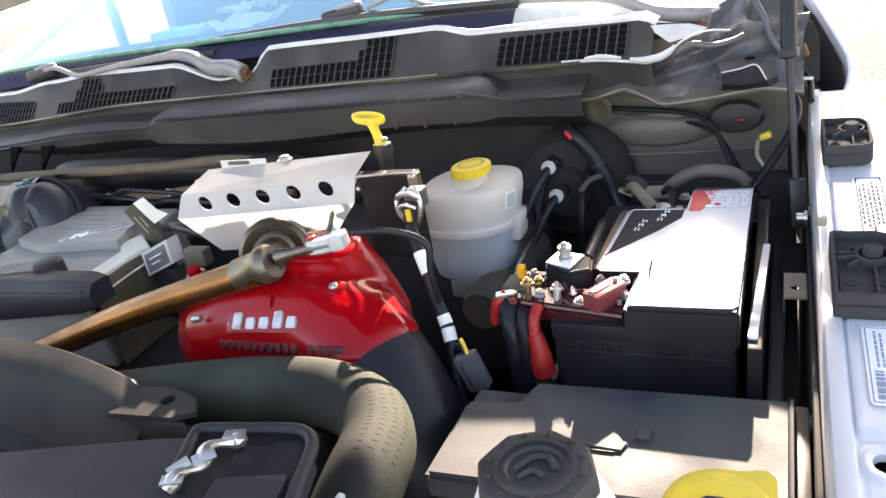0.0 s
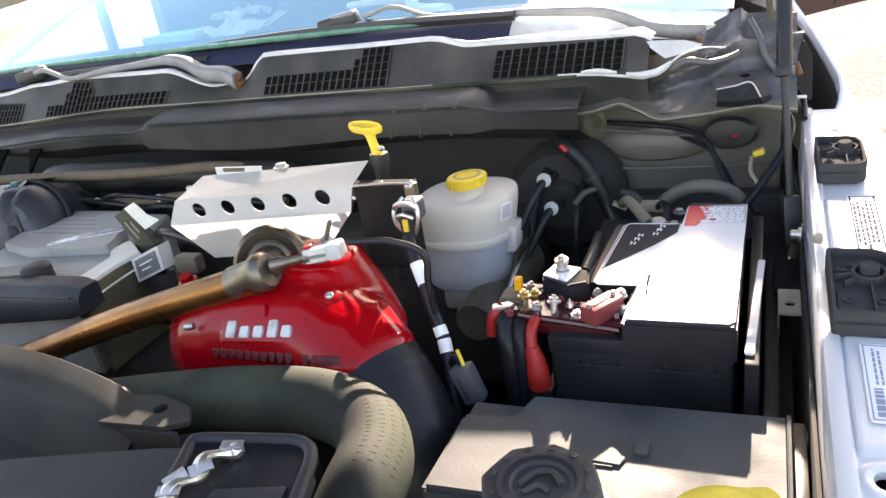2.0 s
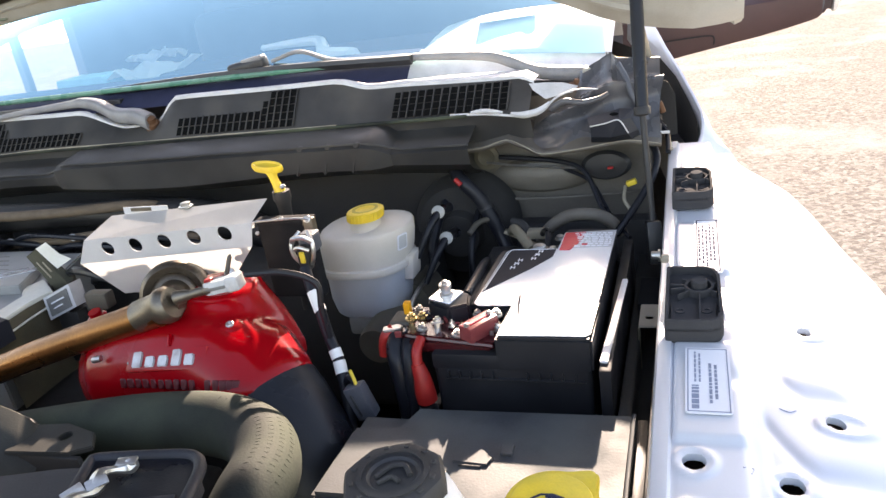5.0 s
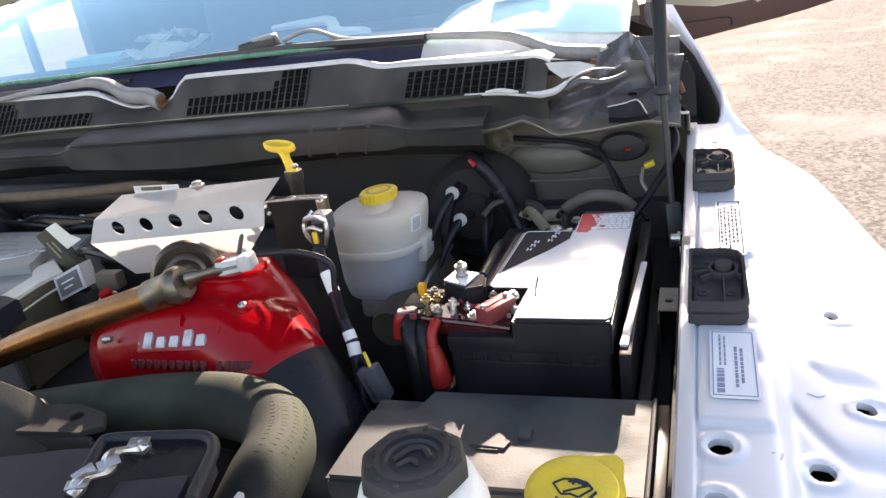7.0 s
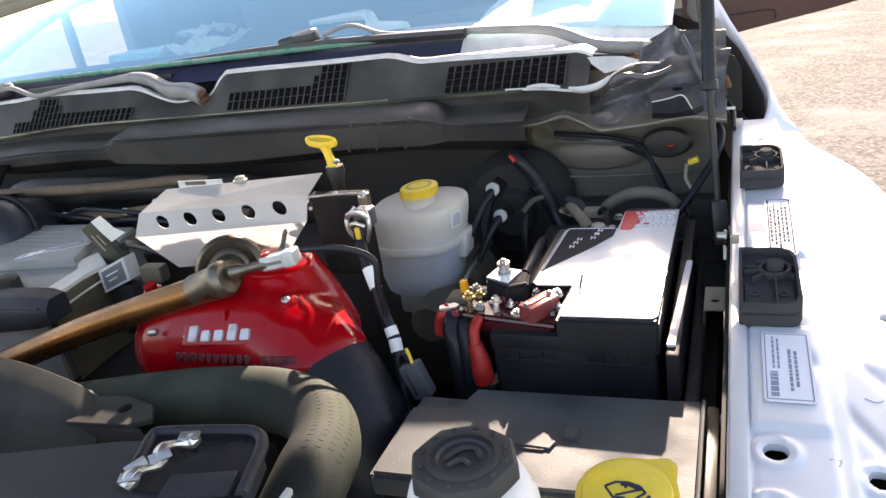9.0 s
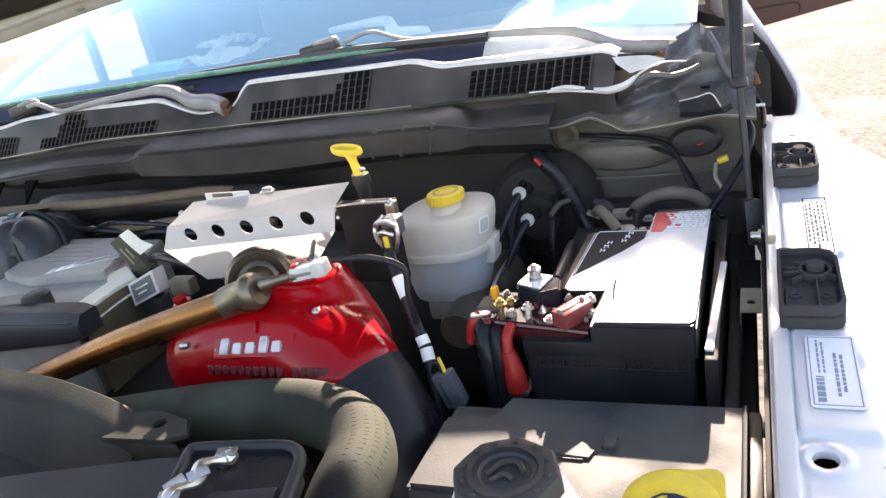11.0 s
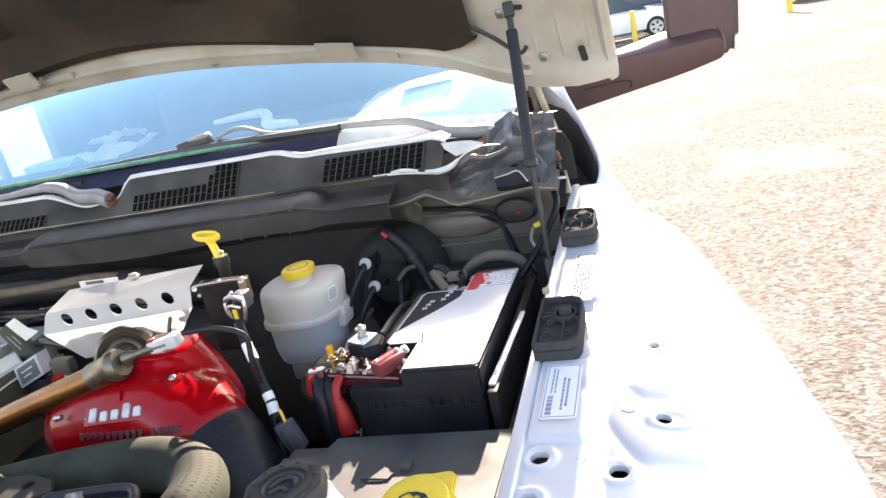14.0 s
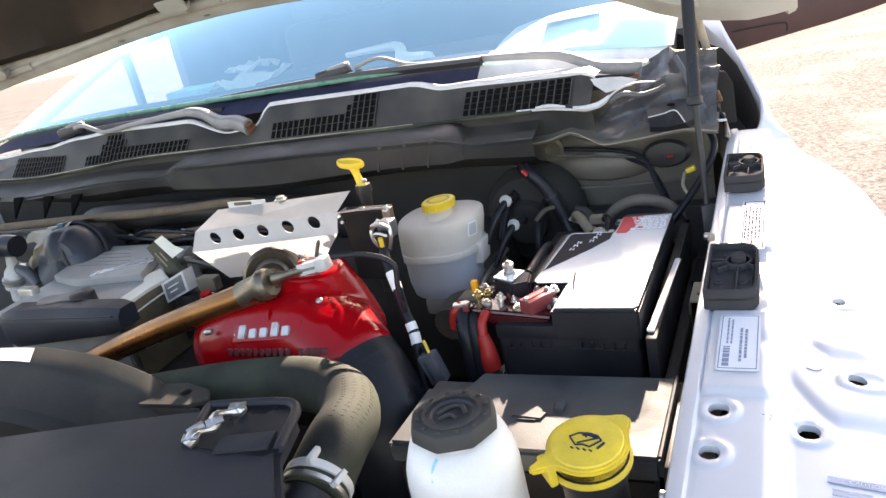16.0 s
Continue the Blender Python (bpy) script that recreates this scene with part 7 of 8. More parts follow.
    part("clamp_block", box((-0.775, 0.715, 1.262), (-0.735, 0.735, 1.288), 0.004, 2), DARK_METAL, engine)
    part("red_port", lathe([(0.014, 0), (0.014, 0.012), (0.009, 0.014), (0.009, 0.022)], axis_to((-0.715, 0.675, 1.262), (-0.715, 0.665, 1.30)), 16), RED, engine, "red cast port")
    for pts, r in ((((-0.93, 0.845, 1.265), (-0.89, 0.82, 1.280), (-0.84, 0.80, 1.285), (-0.78, 0.79, 1.275)), 0.007), (((-0.90, 0.86, 1.24), (-0.86, 0.83, 1.262), (-0.80, 0.81, 1.265), (-0.74, 0.80, 1.25)), 0.006)):
        part("injector_wire", tube(pts, r, 6, 8), RUBBER_BLACK, engine)
    part("rear_hose", tube([(-1.46, 1.09, 1.262), (-1.40, 1.07, 1.288), (-1.27, 1.06, 1.296), (-1.10, 1.06, 1.298), (-0.95, 1.07, 1.292), (-0.80, 1.09, 1.27), (-0.70, 1.12, 1.22)], lambda f: 0.030 + 0.004 * math.sin(f * 9), 8, 18), BLACK, engine, "dark hose arching behind the engine")
    brown = mat("dusty_brown_loom", (0.12, 0.085, 0.055), 0.7, 0, 0.25, 40, 400, 0.3, (0.16, 0.125, 0.09), 0.5, 20)
    part("rear_loom", tube([(-1.365, 1.03, 1.235), (-1.312, 1.02, 1.238), (-1.218, 1.02, 1.255), (-1.102, 1.01, 1.262), (-1.0, 1.02, 1.268), (-0.88, 1.03, 1.262), (-0.80, 1.04, 1.245)], 0.009, 6, 10), brown, engine, "dusty brown wire loom")
    part("firewall_band", tube([(-1.95, 1.02, 1.302), (-1.673, 1.00, 1.311), (-1.45, 1.00, 1.316), (-1.297, 1.00, 1.319), (-1.16, 1.005, 1.319), (-1.05, 1.01, 1.321), (-0.94, 1.04, 1.318), (-0.88, 1.08, 1.300)], 0.0100, 5, 10), brown, engine, "brown dusty pipe along the firewall")
    for x0, z0, r0 in ((-1.25, 1.268, 0.006), (-1.12, 1.278, 0.005), (-1.02, 1.255, 0.006), (-0.92, 1.272, 0.005)):
        part("rear_wire", tube([(x0 - 0.14, 1.01, z0 - 0.03), (x0 - 0.05, 0.995, z0), (x0 + 0.06, 1.0, z0 - 0.008), (x0 + 0.15, 1.03, z0 - 0.035)], r0, 6, 8), RUBBER_BLACK, engine)
    for x0, z0 in ((-1.235, 1.262), (-1.07, 1.268), (-0.985, 1.285)):
        part("loom_clip", box((-0.007, -0.005, -0.005), (0.007, 0.005, 0.006), 0.002, 2, Matrix.Translation((x0, 1.006, z0)) @ Matrix.Rotation(radians(20), 4, "Y")), COWL_EDGE, engine, "pale loom clip")
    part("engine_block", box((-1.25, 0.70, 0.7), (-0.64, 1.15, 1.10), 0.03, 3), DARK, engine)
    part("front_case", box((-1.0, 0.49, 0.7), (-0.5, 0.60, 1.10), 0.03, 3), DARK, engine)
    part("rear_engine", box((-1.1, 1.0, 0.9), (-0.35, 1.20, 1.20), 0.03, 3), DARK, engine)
valve_cover()


def turbo_side():
    t = thing("air_intake_pipe", "crumpled dark plastic intake duct beside the engine", "pipe")
    dm = axis_to((-1.235, 0.915, 1.262), (-1.205, 0.80, 1.315)) @ Matrix.Rotation(radians(8), 4, "Z")
    bm = lathe([(0.098, -0.10), (0.100, -0.02), (0.104, -0.018), (0.104, -0.004), (0.099, -0.002), (0.097, 0.020), (0.090, 0.040), (0.076, 0.056), (0.05, 0.066), (0.02, 0.070), (0.0, 0.071)], None, 40)
    for v in bm.verts:
        if v.co.z > 0.0:
            v.co.z += 0.010 * math.sin(44 * v.co.x + 1.0) * math.sin(36 * v.co.y + 0.4) - 0.016 * max(0.0, 1 - abs(v.co.x - 0.012) / 0.018) - 0.010 * max(0.0, 1 - abs(v.co.x + 0.045 + 0.4 * v.co.y) / 0.014)
        v.co.x, v.co.y = v.co.x * 0.80, v.co.y * 0.84
    bm.transform(dm)
    part("duct_end", bm, mat("dark_blue_plastic", (0.020, 0.025, 0.036), 0.4, 0, 0.2, 20, 300, 0.2, (0.06, 0.06, 0.06), 0.4, 14), t, "domed blue-black duct end")
    part("duct_rib", tube([dm @ Vector(q) for q in ((0.016, 0.040, 0.060), (0.020, 0.0, 0.066), (0.026, -0.040, 0.058))], 0.004, 5, 8), BLACK, t, "thin rib on the duct end")
    ring = [dm @ Vector((0.084 * math.cos(q), 0.088 * math.sin(q), 0.004)) for q in [2 * math.pi * k / 40 for k in range(41)]]
    part("duct_band", tube(ring, 0.006, 1, 8, False), RUBBER_BLACK, t, "black clamping band")
    for q in (1.75, 1.95, 3.3):
        at = dm @ Vector((0.084 * math.cos(q), 0.088 * math.sin(q), 0.010))
        part("band_clip", box((-0.007, -0.005, -0.005), (0.007, 0.005, 0.006), 0.002, 2, Matrix.Translation(at)), TEAL, t, "dull teal clip")
    t.location = (-0.072, -0.01, -0.012)
    a = thing("air_filter_box", "dusty beige-grey housing at the far side of the bay", "filter box")
    part("housing", box((-1.78, 0.90, 0.9), (-1.30, 1.08, 1.296), 0.02, 3), DUSTY, a)
    sheet = []
    for k in range(9):
        f = k / 8
        sheet.append([(-1.50 + 0.19 * f, 0.905 - 0.02 * math.sin(7 * f), 1.225 + 0.055 * f + 0.004 * math.sin(19 * f)), (-1.485 + 0.18 * f, 0.90 + 0.012 * math.sin(11 * f), 1.27 + 0.05 * f), (-1.475 + 0.165 * f, 0.93, 1.312 + 0.022 * f + 0.005 * math.sin(15 * f)), (-1.47 + 0.16 * f, 0.99, 1.300 + 0.022 * f)])
    part("housing_cover", skin(sheet, close_ends=False, closed=False), TAN, a, "dusty pale cover on the housing")
    part("housing_clip", box((-1.44, 0.852, 1.20), (-1.41, 0.862, 1.27), 0.004, 2), STEEL, a)
    f = thing("hose_fitting", "pale alloy hose fitting with a black hose across the bay", "fitting")
    part("tank_hose", tube([(-1.60, 0.80, 1.30), (-1.50, 0.82, 1.315), (-1.42, 0.83, 1.325), (-1.375, 0.83, 1.322)], 0.024, 6, 14), RUBBER_BLACK, f)
    part("fitting_column", lathe([(0.018, 0.0), (0.018, 0.03), (0.026, 0.032), (0.026, 0.040), (0.016, 0.043), (0.016, 0.062), (0.022, 0.064), (0.020, 0.072), (0.012, 0.084), (0.010, 0.11), (0.0, 0.112)], Matrix.Translation((-1.472, 0.85, 1.185)) @ Matrix.Rotation(radians(14), 4, "Y"), 20), DULL_WHITE, f, "pale alloy fitting column")
    part("fitting_band", lathe([(0.024, 0.0), (0.028, 0.001), (0.028, 0.010), (0.024, 0.011)], Matrix.Translation((-1.462, 0.85, 1.228)) @ Matrix.Rotation(radians(14), 4, "Y"), 20), STEEL, f, "bright clamp band")
    part("fitting_elbow", tube([(-1.455, 0.86, 1.262), (-1.435, 0.855, 1.256), (-1.412, 0.85, 1.250), (-1.395, 0.85, 1.22)], 0.014, 6, 12), SLATE, f, "blue-grey hose end")
    part("tank_bracket", box((-1.30, 0.74, 1.20), (-1.255, 0.76, 1.26), 0.004, 2), STEEL, f)
    fu = thing("fender_across", "silver fender shoulder across the engine bay", "fender")
    part("shoulder", skin([[(-1.955, y, 0.6), (-1.96, y, fender_top(y)), (-2.05, y, fender_top(y) - 0.005), (-2.20, y, fender_top(y) - 0.08), (-2.28, y, 0.9), (-2.28, y, 0.5)] for y in (-0.4, 0.2, 0.7, 1.2, 1.4)], close_ends=False, closed=False), PAINT, fu)
turbo_side()

# ------------------------------------------------ fan shroud, radiator cover, hose
def shroud():
    s = thing("fan_shroud", "dusty grey-brown plastic fan shroud with a mounting ear", "fan shroud")
    rear = [(-1.25, 1.215), (-1.12, 1.268), (-1.03, 1.293), (-0.94, 1.309), (-0.86, 1.316), (-0.80, 1.317), (-0.742, 1.313), (-0.689, 1.305), (-0.641, 1.291), (-0.610, 1.278), (-0.594, 1.262)]
    fore = [(-1.22, 1.215), (-1.09, 1.266), (-1.00, 1.289), (-0.90, 1.306), (-0.83, 1.310), (-0.77, 1.307), (-0.712, 1.298), (-0.662, 1.286), (-0.615, 1.271), (-0.585, 1.259), (-0.566, 1.246)]
    def band(f, dz=0.0, y0=0.438, y1=0.398):
        return [((1 - f) * a[0] + f * b[0], y0 + (y1 - y0) * f, (1 - f) * a[1] + f * b[1] + dz) for a, b in zip(spline([(x, 0, z) for x, z in rear], 3), spline([(x, 0, z) for x, z in fore], 3)) for a, b in [((a.x, a.z), (b.x, b.z))]]
    def inset(row, y, dz, pull):
        """The arc drawn in towards the fan's axis."""
        return [(x + (-0.85 - x) * pull, y, z + dz) for x, _, z in row]
    front = band(1.0)
    hoop = [[(x, y + 0.004, z - 0.03) for x, y, z in band(0.0)], band(0.0, -0.003), band(0.06), band(0.5, 0.001), band(0.94), [(x, y - 0.004, z - 0.004) for x, y, z in front], inset(front, 0.376, -0.036, 0.06), inset(front, 0.366, -0.048, 0.08)]
    part("hoop", skin(hoop, close_ends=False, closed=False), SHROUD, s, "dusty top band of the shroud")
    part("inner_band", skin([inset(front, 0.392, -0.045, 0.09), inset(front, 0.352, -0.050, 0.10), inset(front, 0.346, -0.056, 0.10), inset(front, 0.340, -0.12, 0.2)], close_ends=False, closed=False), SHROUD, s, "lower stepped band of the shroud")
    part("rear_hoop", skin([[(x, 0.444, z - 0.028) for x, _, z in band(0.0)], [(x, 0.466, z - 0.040) for x, _, z in band(0.0)], [(x - 0.06, 0.466, z - 0.14) for x, _, z in band(0.0)]], close_ends=False, closed=False), BLACK, s)
    n0, n1 = 8, 15
    part("shroud_label", skin([[Vector(p) + Vector((0, 0, 0.0022)) for p in band(f)[n0:n1]] for f in (0.18, 0.5, 0.86)], close_ends=False, closed=False), STICKER, s, "white printed label on the shroud")
    part("ear", prism([(-0.600, 0.392), (-0.520, 0.398), (-0.498, 0.412), (-0.515, 0.434), (-0.560, 0.446), (-0.600, 0.440)], 0.006, Matrix.Translation((0, 0, 1.258)), 0.001, [(-0.545, 0.424, 0.007)]), SHROUD, s, "mounting ear with a bolt hole")
    part("ear_wall", box((-0.60, 0.395, 1.20), (-0.505, 0.402, 1.259), 0.003, 2), BLACK, s)
    part("shroud_face", box((-1.25, 0.345, 0.8), (-0.58, 0.37, 1.19), 0.02, 2), BLACK, s)
shroud()

def radiator_cover():
    c = thing("radiator_cover", "black plastic radiator top cover with a steel clip", "cover")
    out = [(-1.25, -0.06), (-0.232, -0.06), (-0.232, 0.16), (-0.238, 0.20), (-0.250, 0.236), (-0.270, 0.262), (-0.286, 0.284), (-0.294, 0.312), (-0.302, 0.338), (-0.316, 0.353), (-0.40, 0.346), (-0.45, 0.336), (-0.56, 0.302), (-0.70, 0.255), (-0.90, 0.22), (-1.25, 0.21)]
    part("panel", prism(out, 0.022, Matrix.Translation((0, 0, 1.283)), 0.006), COVER, c)
    deck = [(-0.398, 0.279), (-0.412, 0.320), (-0.420, 0.340), (-0.416, 0.347), (-0.38, 0.354), (-0.335, 0.361), (-0.318, 0.358), (-0.308, 0.348), (-0.302, 0.334), (-0.294, 0.306), (-0.288, 0.288), (-0.30, 0.276), (-0.35, 0.276)]
    # Black plate paints the shade of the recess; nothing is sunk.
    part("pocket", prism(deck, 0.003, Matrix.Translation((0, 0, 1.3035))), RUBBER_BLACK, c, "black plate for the shaded recess in the cover")
    part("pocket_rim", tube([(x, y, 1.306) for x, y in deck[:11]], 0.0055, 4, 10), COVER, c)
    part("pocket_step", box((-0.030, -0.014, 0.0), (0.030, 0.014, 0.004), 0.003, 2, Matrix.Translation((-0.330, 0.290, 1.306)) @ Matrix.Rotation(radians(15), 4, "Z")), COVER, c)
    k = part("cover_clip", tube([(-0.388, 0.272, 1.312), (-0.384, 0.285, 1.318), (-0.378, 0.300, 1.314), (-0.380, 0.316, 1.319), (-0.370, 0.330, 1.314), (-0.362, 0.336, 1.316)], lambda f: 0.0052 + 0.002 * math.sin(f * 16), 8, 8), STEEL, c, "twisted bright steel clip")
    for x, y, r in ((-0.384, 0.277, 20), (-0.376, 0.304, 50), (-0.368, 0.332, 15), (-0.389, 0.290, 70)):
        part("clip_leaf", box((-0.009, -0.0045, -0.001), (0.009, 0.0045, 0.0015), 0.0007, 2, Matrix.Translation((x, y, 1.319)) @ Matrix.Rotation(radians(r), 4, "Z") @ Matrix.Rotation(radians(r * 0.6), 4, "X")), STEEL, k)
    part("lower_lip", box((-0.60, -0.06, 1.20), (-0.335, 0.30, 1.285), 0.01, 2), BLACK, c)
radiator_cover()

def radiator_hose():
    h = thing("radiator_hose", "weathered ribbed rubber radiator hose with a spring clamp", "hose")
    pts = [(-0.72, 0.470, 1.205), (-0.60, 0.482, 1.222), (-0.50, 0.494, 1.232), (-0.405, 0.494, 1.238), (-0.340, 0.470, 1.240), (-0.304, 0.424, 1.243), (-0.290, 0.372, 1.247), (-0.284, 0.305, 1.232)]
    part("hose_wall", tube(pts, 0.0352, 10, 32), RUBBER, h)
    bm = bmesh.new()
    path = spline(pts, 24)
    for c0, d0 in [(radians(2 + 19 * q), q) for q in range(4)]:
        for i in range(76 + 5 * d0, len(path) - 26, 3):
            c = path[i]
            d = (path[i + 1] - path[i - 1]).normalized()
            side = d.cross(Vector((0, 0, 1))).normalized()
            up = side.cross(d)
            n = (side * math.sin(c0) * (-1) + up * math.cos(c0)).normalized()
            m = Matrix.Translation(c + n * 0.0350)
            a = d.cross(n).normalized()
            rot = Matrix((a, d, n)).transposed().to_4x4()
            join(bm, box((-0.0024, -0.0006, -0.001), (0.0024, 0.0006, 0.00026), 0, 1, m @ rot))
    part("hose_rib", bm, RUBBER, h, "fine raised ribs", smooth=False)
    end, d = Vector((-0.2855, 0.322, 1.2365)), Vector((-0.09, 0.96, 0.22)).normalized()
    part("clamp", lathe([(0.0352, -0.005), (0.0372, -0.0045), (0.0372, 0.0045), (0.0352, 0.005)], axis_to(end, end + d), 36), ALU, h, "bright spring clamp")
    part("clamp", lathe([(0.0352, -0.003), (0.0372, -0.0025), (0.0372, 0.0025), (0.0352, 0.003)], axis_to(end - d * 0.013, end), 36), STEEL, h, "bright spring clamp")
    for x, y, z, a in ((0.006, 0.322, 0.037, 10), (0.038, 0.308, 0.026, 55)):
        part("clamp_ear", box((-0.003, -0.012, -0.001), (0.003, 0.008, 0.009), 0.0015, 2, Matrix.Translation((-0.285 + x, y, 1.233 + z)) @ Matrix.Rotation(radians(a), 4, "Y")), ALU, h)
    part("neck", lathe([(0.020, -0.006), (0.030, -0.005), (0.033, 0.006), (0.033, 0.05)], axis_to((-0.286, 0.255, 1.218), (-0.286, 0.35, 1.240)), 28), BLACK, h, "black radiator neck")
    part("neck_plug", lathe([(0.0, 0.002), (0.014, 0.002), (0.019, -0.002), (0.019, -0.02)], axis_to((-0.286, 0.250, 1.224), (-0.288, 0.20, 1.222)), 20), STEEL, h, "bright metal plug")
radiator_hose()

# ------------------------------------------------ bottles at the front
def coolant_bottle():
    b = thing("coolant_bottle", "white plastic coolant bottle with a black cap", "bottle")
    c = Vector((-0.119, 0.333, 0))
    def ring(w, d, z, r, dx=0.0, dy=0.0):
        return [(c.x + x + dx, c.y + y + dy, z) for x, y in rounded(w, d, r, 6)]
    part("tank", skin([ring(0.100, 0.10, 1.02, 0.04, 0.004, -0.008), ring(0.100, 0.10, 1.22, 0.04, 0.004, -0.008), ring(0.100, 0.10, 1.272, 0.042, 0.004, -0.008), ring(0.097, 0.098, 1.290, 0.042, 0.004, -0.008), ring(0.091, 0.092, 1.301, 0.042, 0.003, -0.006), ring(0.084, 0.082, 1.308, 0.038), ring(0.070, 0.070, 1.311, 0.034), ring(0.068, 0.068, 1.318, 0.033)]), WHITE_TANK, b)
    prof = [(0.0, 0.028), (0.018, 0.028), (0.020, 0.030), (0.032, 0.030), (0.037, 0.029), (0.0392, 0.026), (0.0400, 0.018), (0.0398, 0.0155), (0.036, 0.0135)]
    bm = lathe(prof, None, 48)
    for v in bm.verts:
        a = math.atan2(v.co.y, v.co.x)
        r = v.co.xy.length
        if r > 0.034:
            v.co.xy *= 0.97 / max(0.9, math.cos((a % (math.pi / 4)) - math.pi / 8)) ** 0.8
    bm.transform(Matrix.Translation((c.x, c.y, 1.299)))
    cap = part("cap", bm, DUSTY, b, "dusty black pressure cap")
    part("cap_ring", lathe([(0.024, 0.029), (0.024, 0.0315), (0.028, 0.0315), (0.028, 0.029)], Matrix.Translation((c.x, c.y, 1.299)), 32), DUSTY, cap)
    for k in range(12):
        part("cap_tick", box((0.030, -0.0022, 0.0285), (0.0335, 0.0022, 0.031), 0.0005, 1, Matrix.Translation((c.x, c.y, 1.2995)) @ Matrix.Rotation(radians(30 * k), 4, "Z")), DUSTY, cap)
    bm = bmesh.new()
    join(bm, tube([(-0.012, -0.006, 0.0295), (-0.004, 0.008, 0.0295), (0.006, 0.010, 0.0295), (0.014, 0.0, 0.0295)], 0.0022, 5, 6))
    join(bm, tube([(-0.008, -0.012, 0.0295), (0.0, -0.004, 0.0295), (0.008, -0.008, 0.0295)], 0.002, 5, 6))
    bm.transform(Matrix.Translation((c.x, c.y, 1.2995)))
    part("cap_symbol", bm, DUSTY, cap)
    part("pen_mark", tube([(-0.121, 0.2925, 1.3085), (-0.1225, 0.285, 1.3035), (-0.122, 0.279, 1.294)], 0.0013, 4, 6), BOX_BLUE, b, "blue pen tick")
coolant_bottle()

def washer_filler():
    w = thing("washer_filler", "black washer filler neck with a yellow flip cap", "filler neck")
    c = Vector((-0.010, 0.368, 1.274))
    tilt = Matrix.Translation(c) @ Matrix.Rotation(radians(6), 4, "X")
    part("neck", lathe([(0.030, -0.16), (0.030, -0.03), (0.033, -0.028), (0.033, -0.016), (0.036, -0.014), (0.036, -0.008)], tilt, 32), BLACK, w)
    lower = lathe([(0.034, -0.016), (0.0385, -0.014), (0.0385, -0.010), (0.034, -0.008)], tilt, 36)
    part("cap_skirt", lower, YELLOW, w, "yellow skirt ring")
    def blade(r0, tabs):
        pts = []
        for k in range(56):
            a = 2 * math.pi * k / 56
            r = r0
            for ta, tl, tw in tabs:
                d = (a - ta + math.pi) % (2 * math.pi) - math.pi
                r += tl * math.exp(-(d / tw) ** 2)
            pts.append((r * math.cos(a), r * math.sin(a)))
        return pts
    cap = part("cap", prism(blade(0.0375, [(radians(52), 0.012, 0.28), (radians(222), 0.024, 0.16)]), 0.007, tilt, 0.002), YELLOW, w, "yellow flip cap with a tab")
    part("cap_dome", lathe([(0.0, 0.0105), (0.02, 0.0102), (0.032, 0.0085), (0.034, 0.006)], tilt, 36), YELLOW, cap)
    bm = bmesh.new()
    ang = Matrix.Rotation(radians(-6), 4, "Z")
    z = 0.0104
    def line(pts, r=0.0011):
        join(bm, tube([(x, y, z) for x, y in pts], r, 3, 5, False))
    line([(-0.019, 0.000), (-0.011, 0.007), (0.0, 0.009), (0.011, 0.007), (0.017, 0.001)])
    line([(-0.019, 0.000), (-0.009, -0.011)])
    line([(0.017, 0.001), (0.007, -0.011)])
    line([(-0.009, -0.011), (-0.001, -0.009), (0.007, -0.011)])
    line([(-0.008, -0.008), (0.013, 0.004)])
    line([(-0.004, 0.006), (0.004, 0.0068), (0.011, 0.003)], 0.0022)
    line([(0.016, -0.012), (0.021, -0.002)], 0.0016)
    for x in (-0.013, -0.006, 0.001, 0.008):
        line([(x, -0.015), (x + 0.004, -0.017)], 0.0009)
    for x, y in ((-0.002, 0.002), (0.003, 0.004), (-0.006, 0.004)):
        join(bm, box((x, y, z - 0.001), (x + 0.002, y + 0.002, z + 0.001), 0))
    bm.transform(tilt @ ang @ Matrix.Diagonal((0.82, 0.82, 1, 1)))
    part("wiper_symbol", bm, INK, cap, "dark windshield-wash symbol", smooth=False)
    part("hinge", box((-0.012, -0.004, -0.014), (0.012, 0.004, 0.006), 0.002, 2, tilt @ Matrix.Rotation(radians(222 - 90), 4, "Z") @ Matrix.Translation((0, 0.042, 0))), YELLOW, cap)
washer_filler()

# ---------------------------------------------------------------- across the lot
def lot_z(y):
    return -0.0385 * y

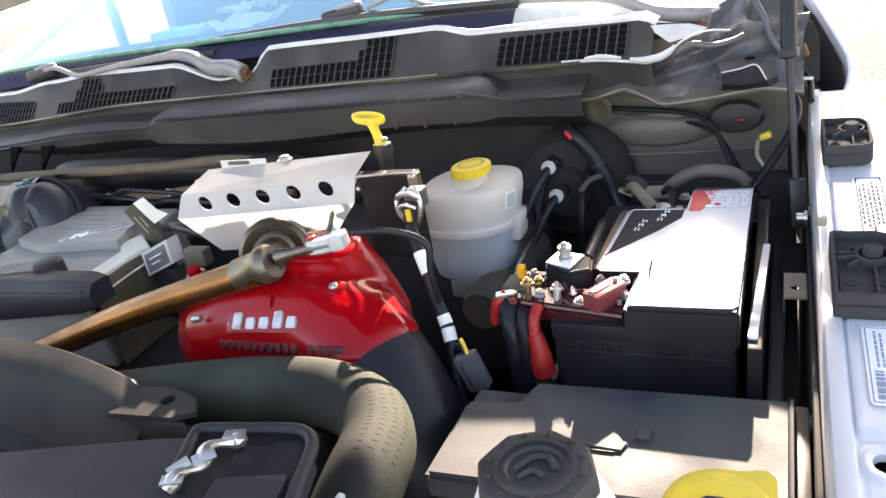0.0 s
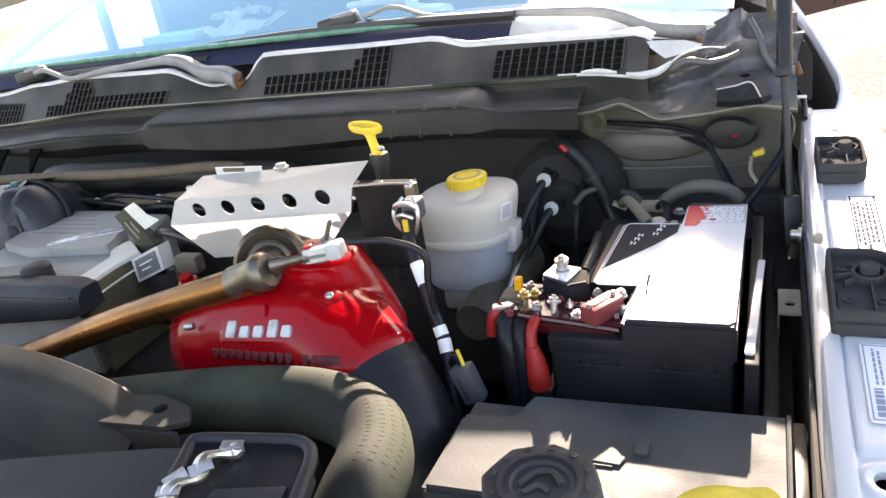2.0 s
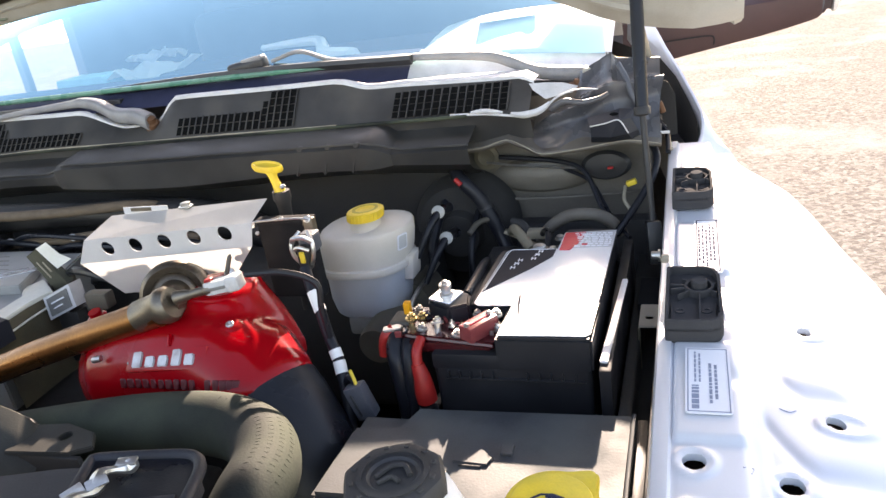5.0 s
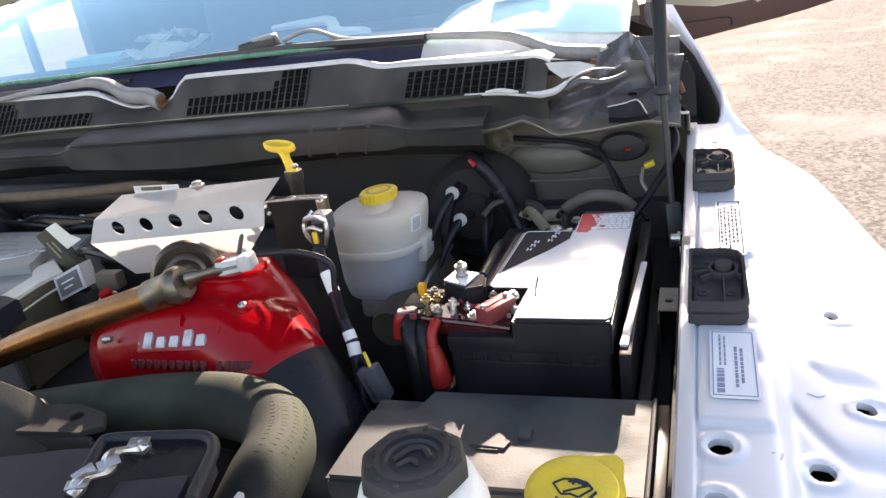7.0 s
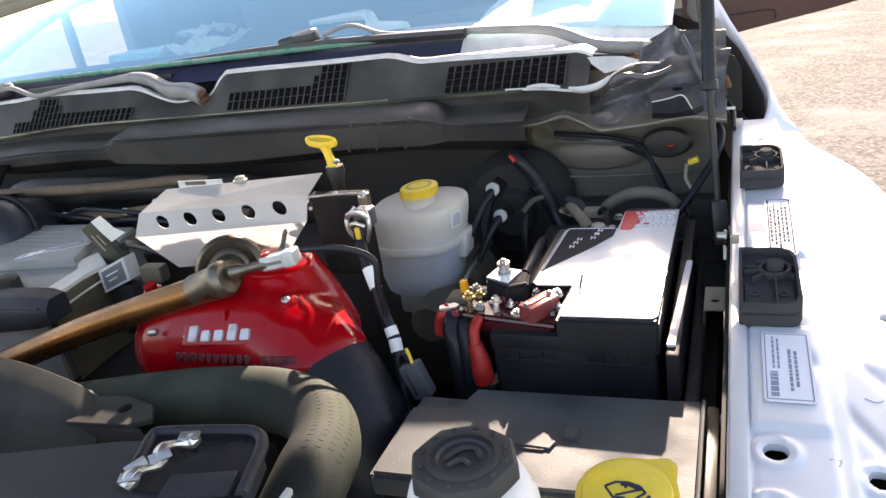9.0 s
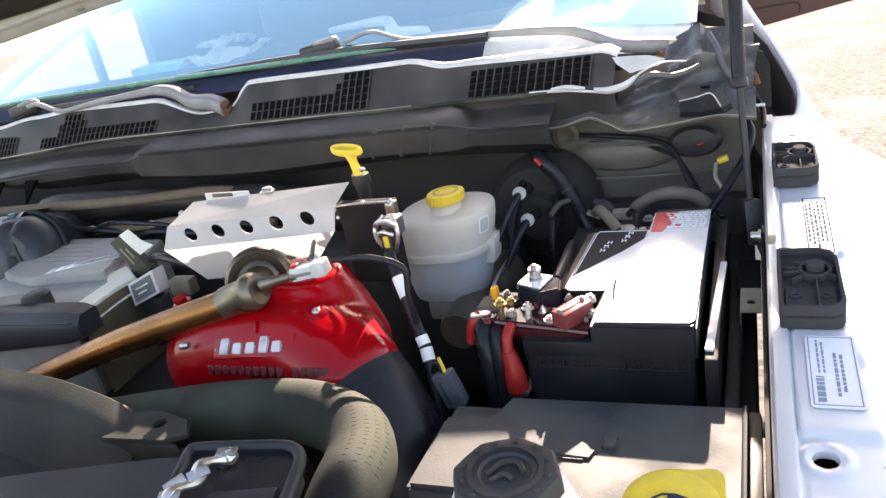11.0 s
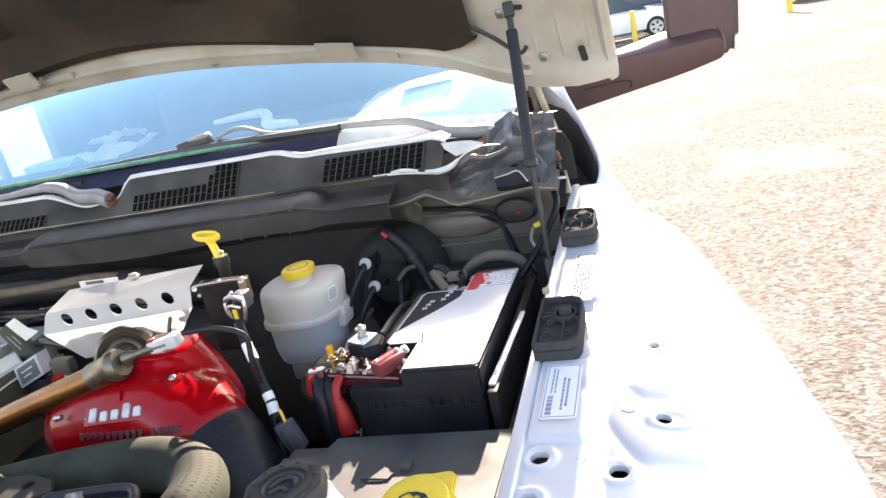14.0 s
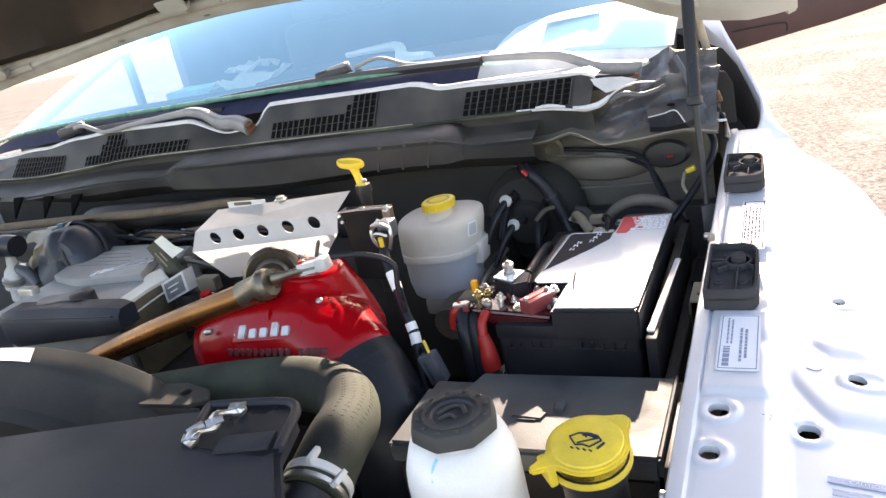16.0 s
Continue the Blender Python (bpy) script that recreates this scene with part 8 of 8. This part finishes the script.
def car(at, turn, paint, label):
    """A saloon car: lofted body, glass band, wheels with rims and lamps. Length along x, nose to +x."""
    c = thing("parked_car", label, "car", group="parked cars")
    secs = [(-2.15, 0.50, 0.72, 0.70), (-2.05, 0.30, 0.95, 0.80), (-1.4, 0.26, 1.02, 0.86), (-0.6, 0.24, 0.98, 0.88), (0.6, 0.24, 0.95, 0.88), (1.2, 0.25, 0.90, 0.86), (1.8, 0.28, 0.78, 0.80), (2.1, 0.34, 0.66, 0.66)]
    rings = []
    for x, z0, z1, w in secs:
        rings.append([(x, y, z) for y, z in ((-w, z0 + 0.06), (-w * 1.02, (z0 + z1) / 2), (-w * 0.97, z1 - 0.06), (-w * 0.85, z1), (w * 0.85, z1), (w * 0.97, z1 - 0.06), (w * 1.02, (z0 + z1) / 2), (w, z0 + 0.06), (w * 0.8, z0), (-w * 0.8, z0))])
    part("body", skin(rings), paint, c)
    cab_r = []
    for x, z, w in ((-1.75, 0.98, 0.70), (-1.05, 1.40, 0.58), (-0.3, 1.46, 0.60), (0.25, 1.42, 0.60), (1.15, 0.92, 0.72)):
        cab_r.append([(x, -w, z), (x, w, z), (x, w * 1.1, 0.93), (x, -w * 1.1, 0.93)])
    part("glasshouse", skin(cab_r), CAR_GLASS, c)
    part("roof", skin([[(x, -w, z), (x, w, z)] for x, z, w in ((-1.1, 1.395, 0.60), (-0.3, 1.475, 0.62), (0.28, 1.43, 0.60))], close_ends=False, closed=False), paint, c)
    for x in (-1.33, 1.33):
        for s in (-1, 1):
            wm = Matrix.Translation((x, s * 0.80, 0.32)) @ Matrix.Rotation(radians(-90 * s), 4, "X")
            wh = part("wheel", lathe([(0.21, -0.10), (0.31, -0.09), (0.325, -0.05), (0.325, 0.05), (0.31, 0.09), (0.225, 0.09), (0.215, 0.05)], wm, 28), TYRE, c)
            part("rim", lathe([(0.0, 0.085), (0.05, 0.09), (0.06, 0.06), (0.19, 0.075), (0.215, 0.095), (0.215, 0.06)], wm, 28), ALU, wh)
            for k in range(5):
                part("rim_gap", box((0.08, -0.028, 0.066), (0.18, 0.028, 0.081), 0.01, 2, wm @ Matrix.Rotation(radians(72 * k), 4, "Z")), DARK, wh)
    for s in (-1, 1):
        part("headlight", box((1.92, s * 0.58 - 0.13, 0.60), (2.06, s * 0.58 + 0.13, 0.72), 0.03, 3), LAMP_CLEAR, c)
        part("taillight", box((-2.13, s * 0.62 - 0.10, 0.72), (-2.05, s * 0.62 + 0.10, 0.86), 0.02, 2), LABEL_RED, c)
    c.matrix_basis = pose(*at, 0, 0, turn)
    return c

def bollard(x, y, h=0.95):
    b = thing("bollard", "yellow painted steel parking bollard", "bollard", group="bollards")
    part("post", lathe([(0.0, h), (0.05, h - 0.005), (0.075, h - 0.03), (0.08, h - 0.06), (0.08, -0.1)], None, 20), YELLOW, b)
    b.matrix_basis = pose(x, y, lot_z(y))
    return b
FAR_Y = 25.5
car((-1.2, FAR_Y + 0.8, lot_z(FAR_Y + 0.8)), 8, CAR_WHITE, "white saloon car parked across the lot")
car((-0.6, FAR_Y + 5.5, lot_z(FAR_Y + 5.5)), 8, CAR_BLUE, "dark blue car parked behind the white one")
car((6.6, FAR_Y + 4.0, lot_z(FAR_Y + 4.0)), 8, CAR_DARK, "dark red car parked across the lot")
bollard(-0.45, FAR_Y - 0.6)
bollard(4.0, FAR_Y - 1.0)
bollard(6.0, FAR_Y + 0.6)
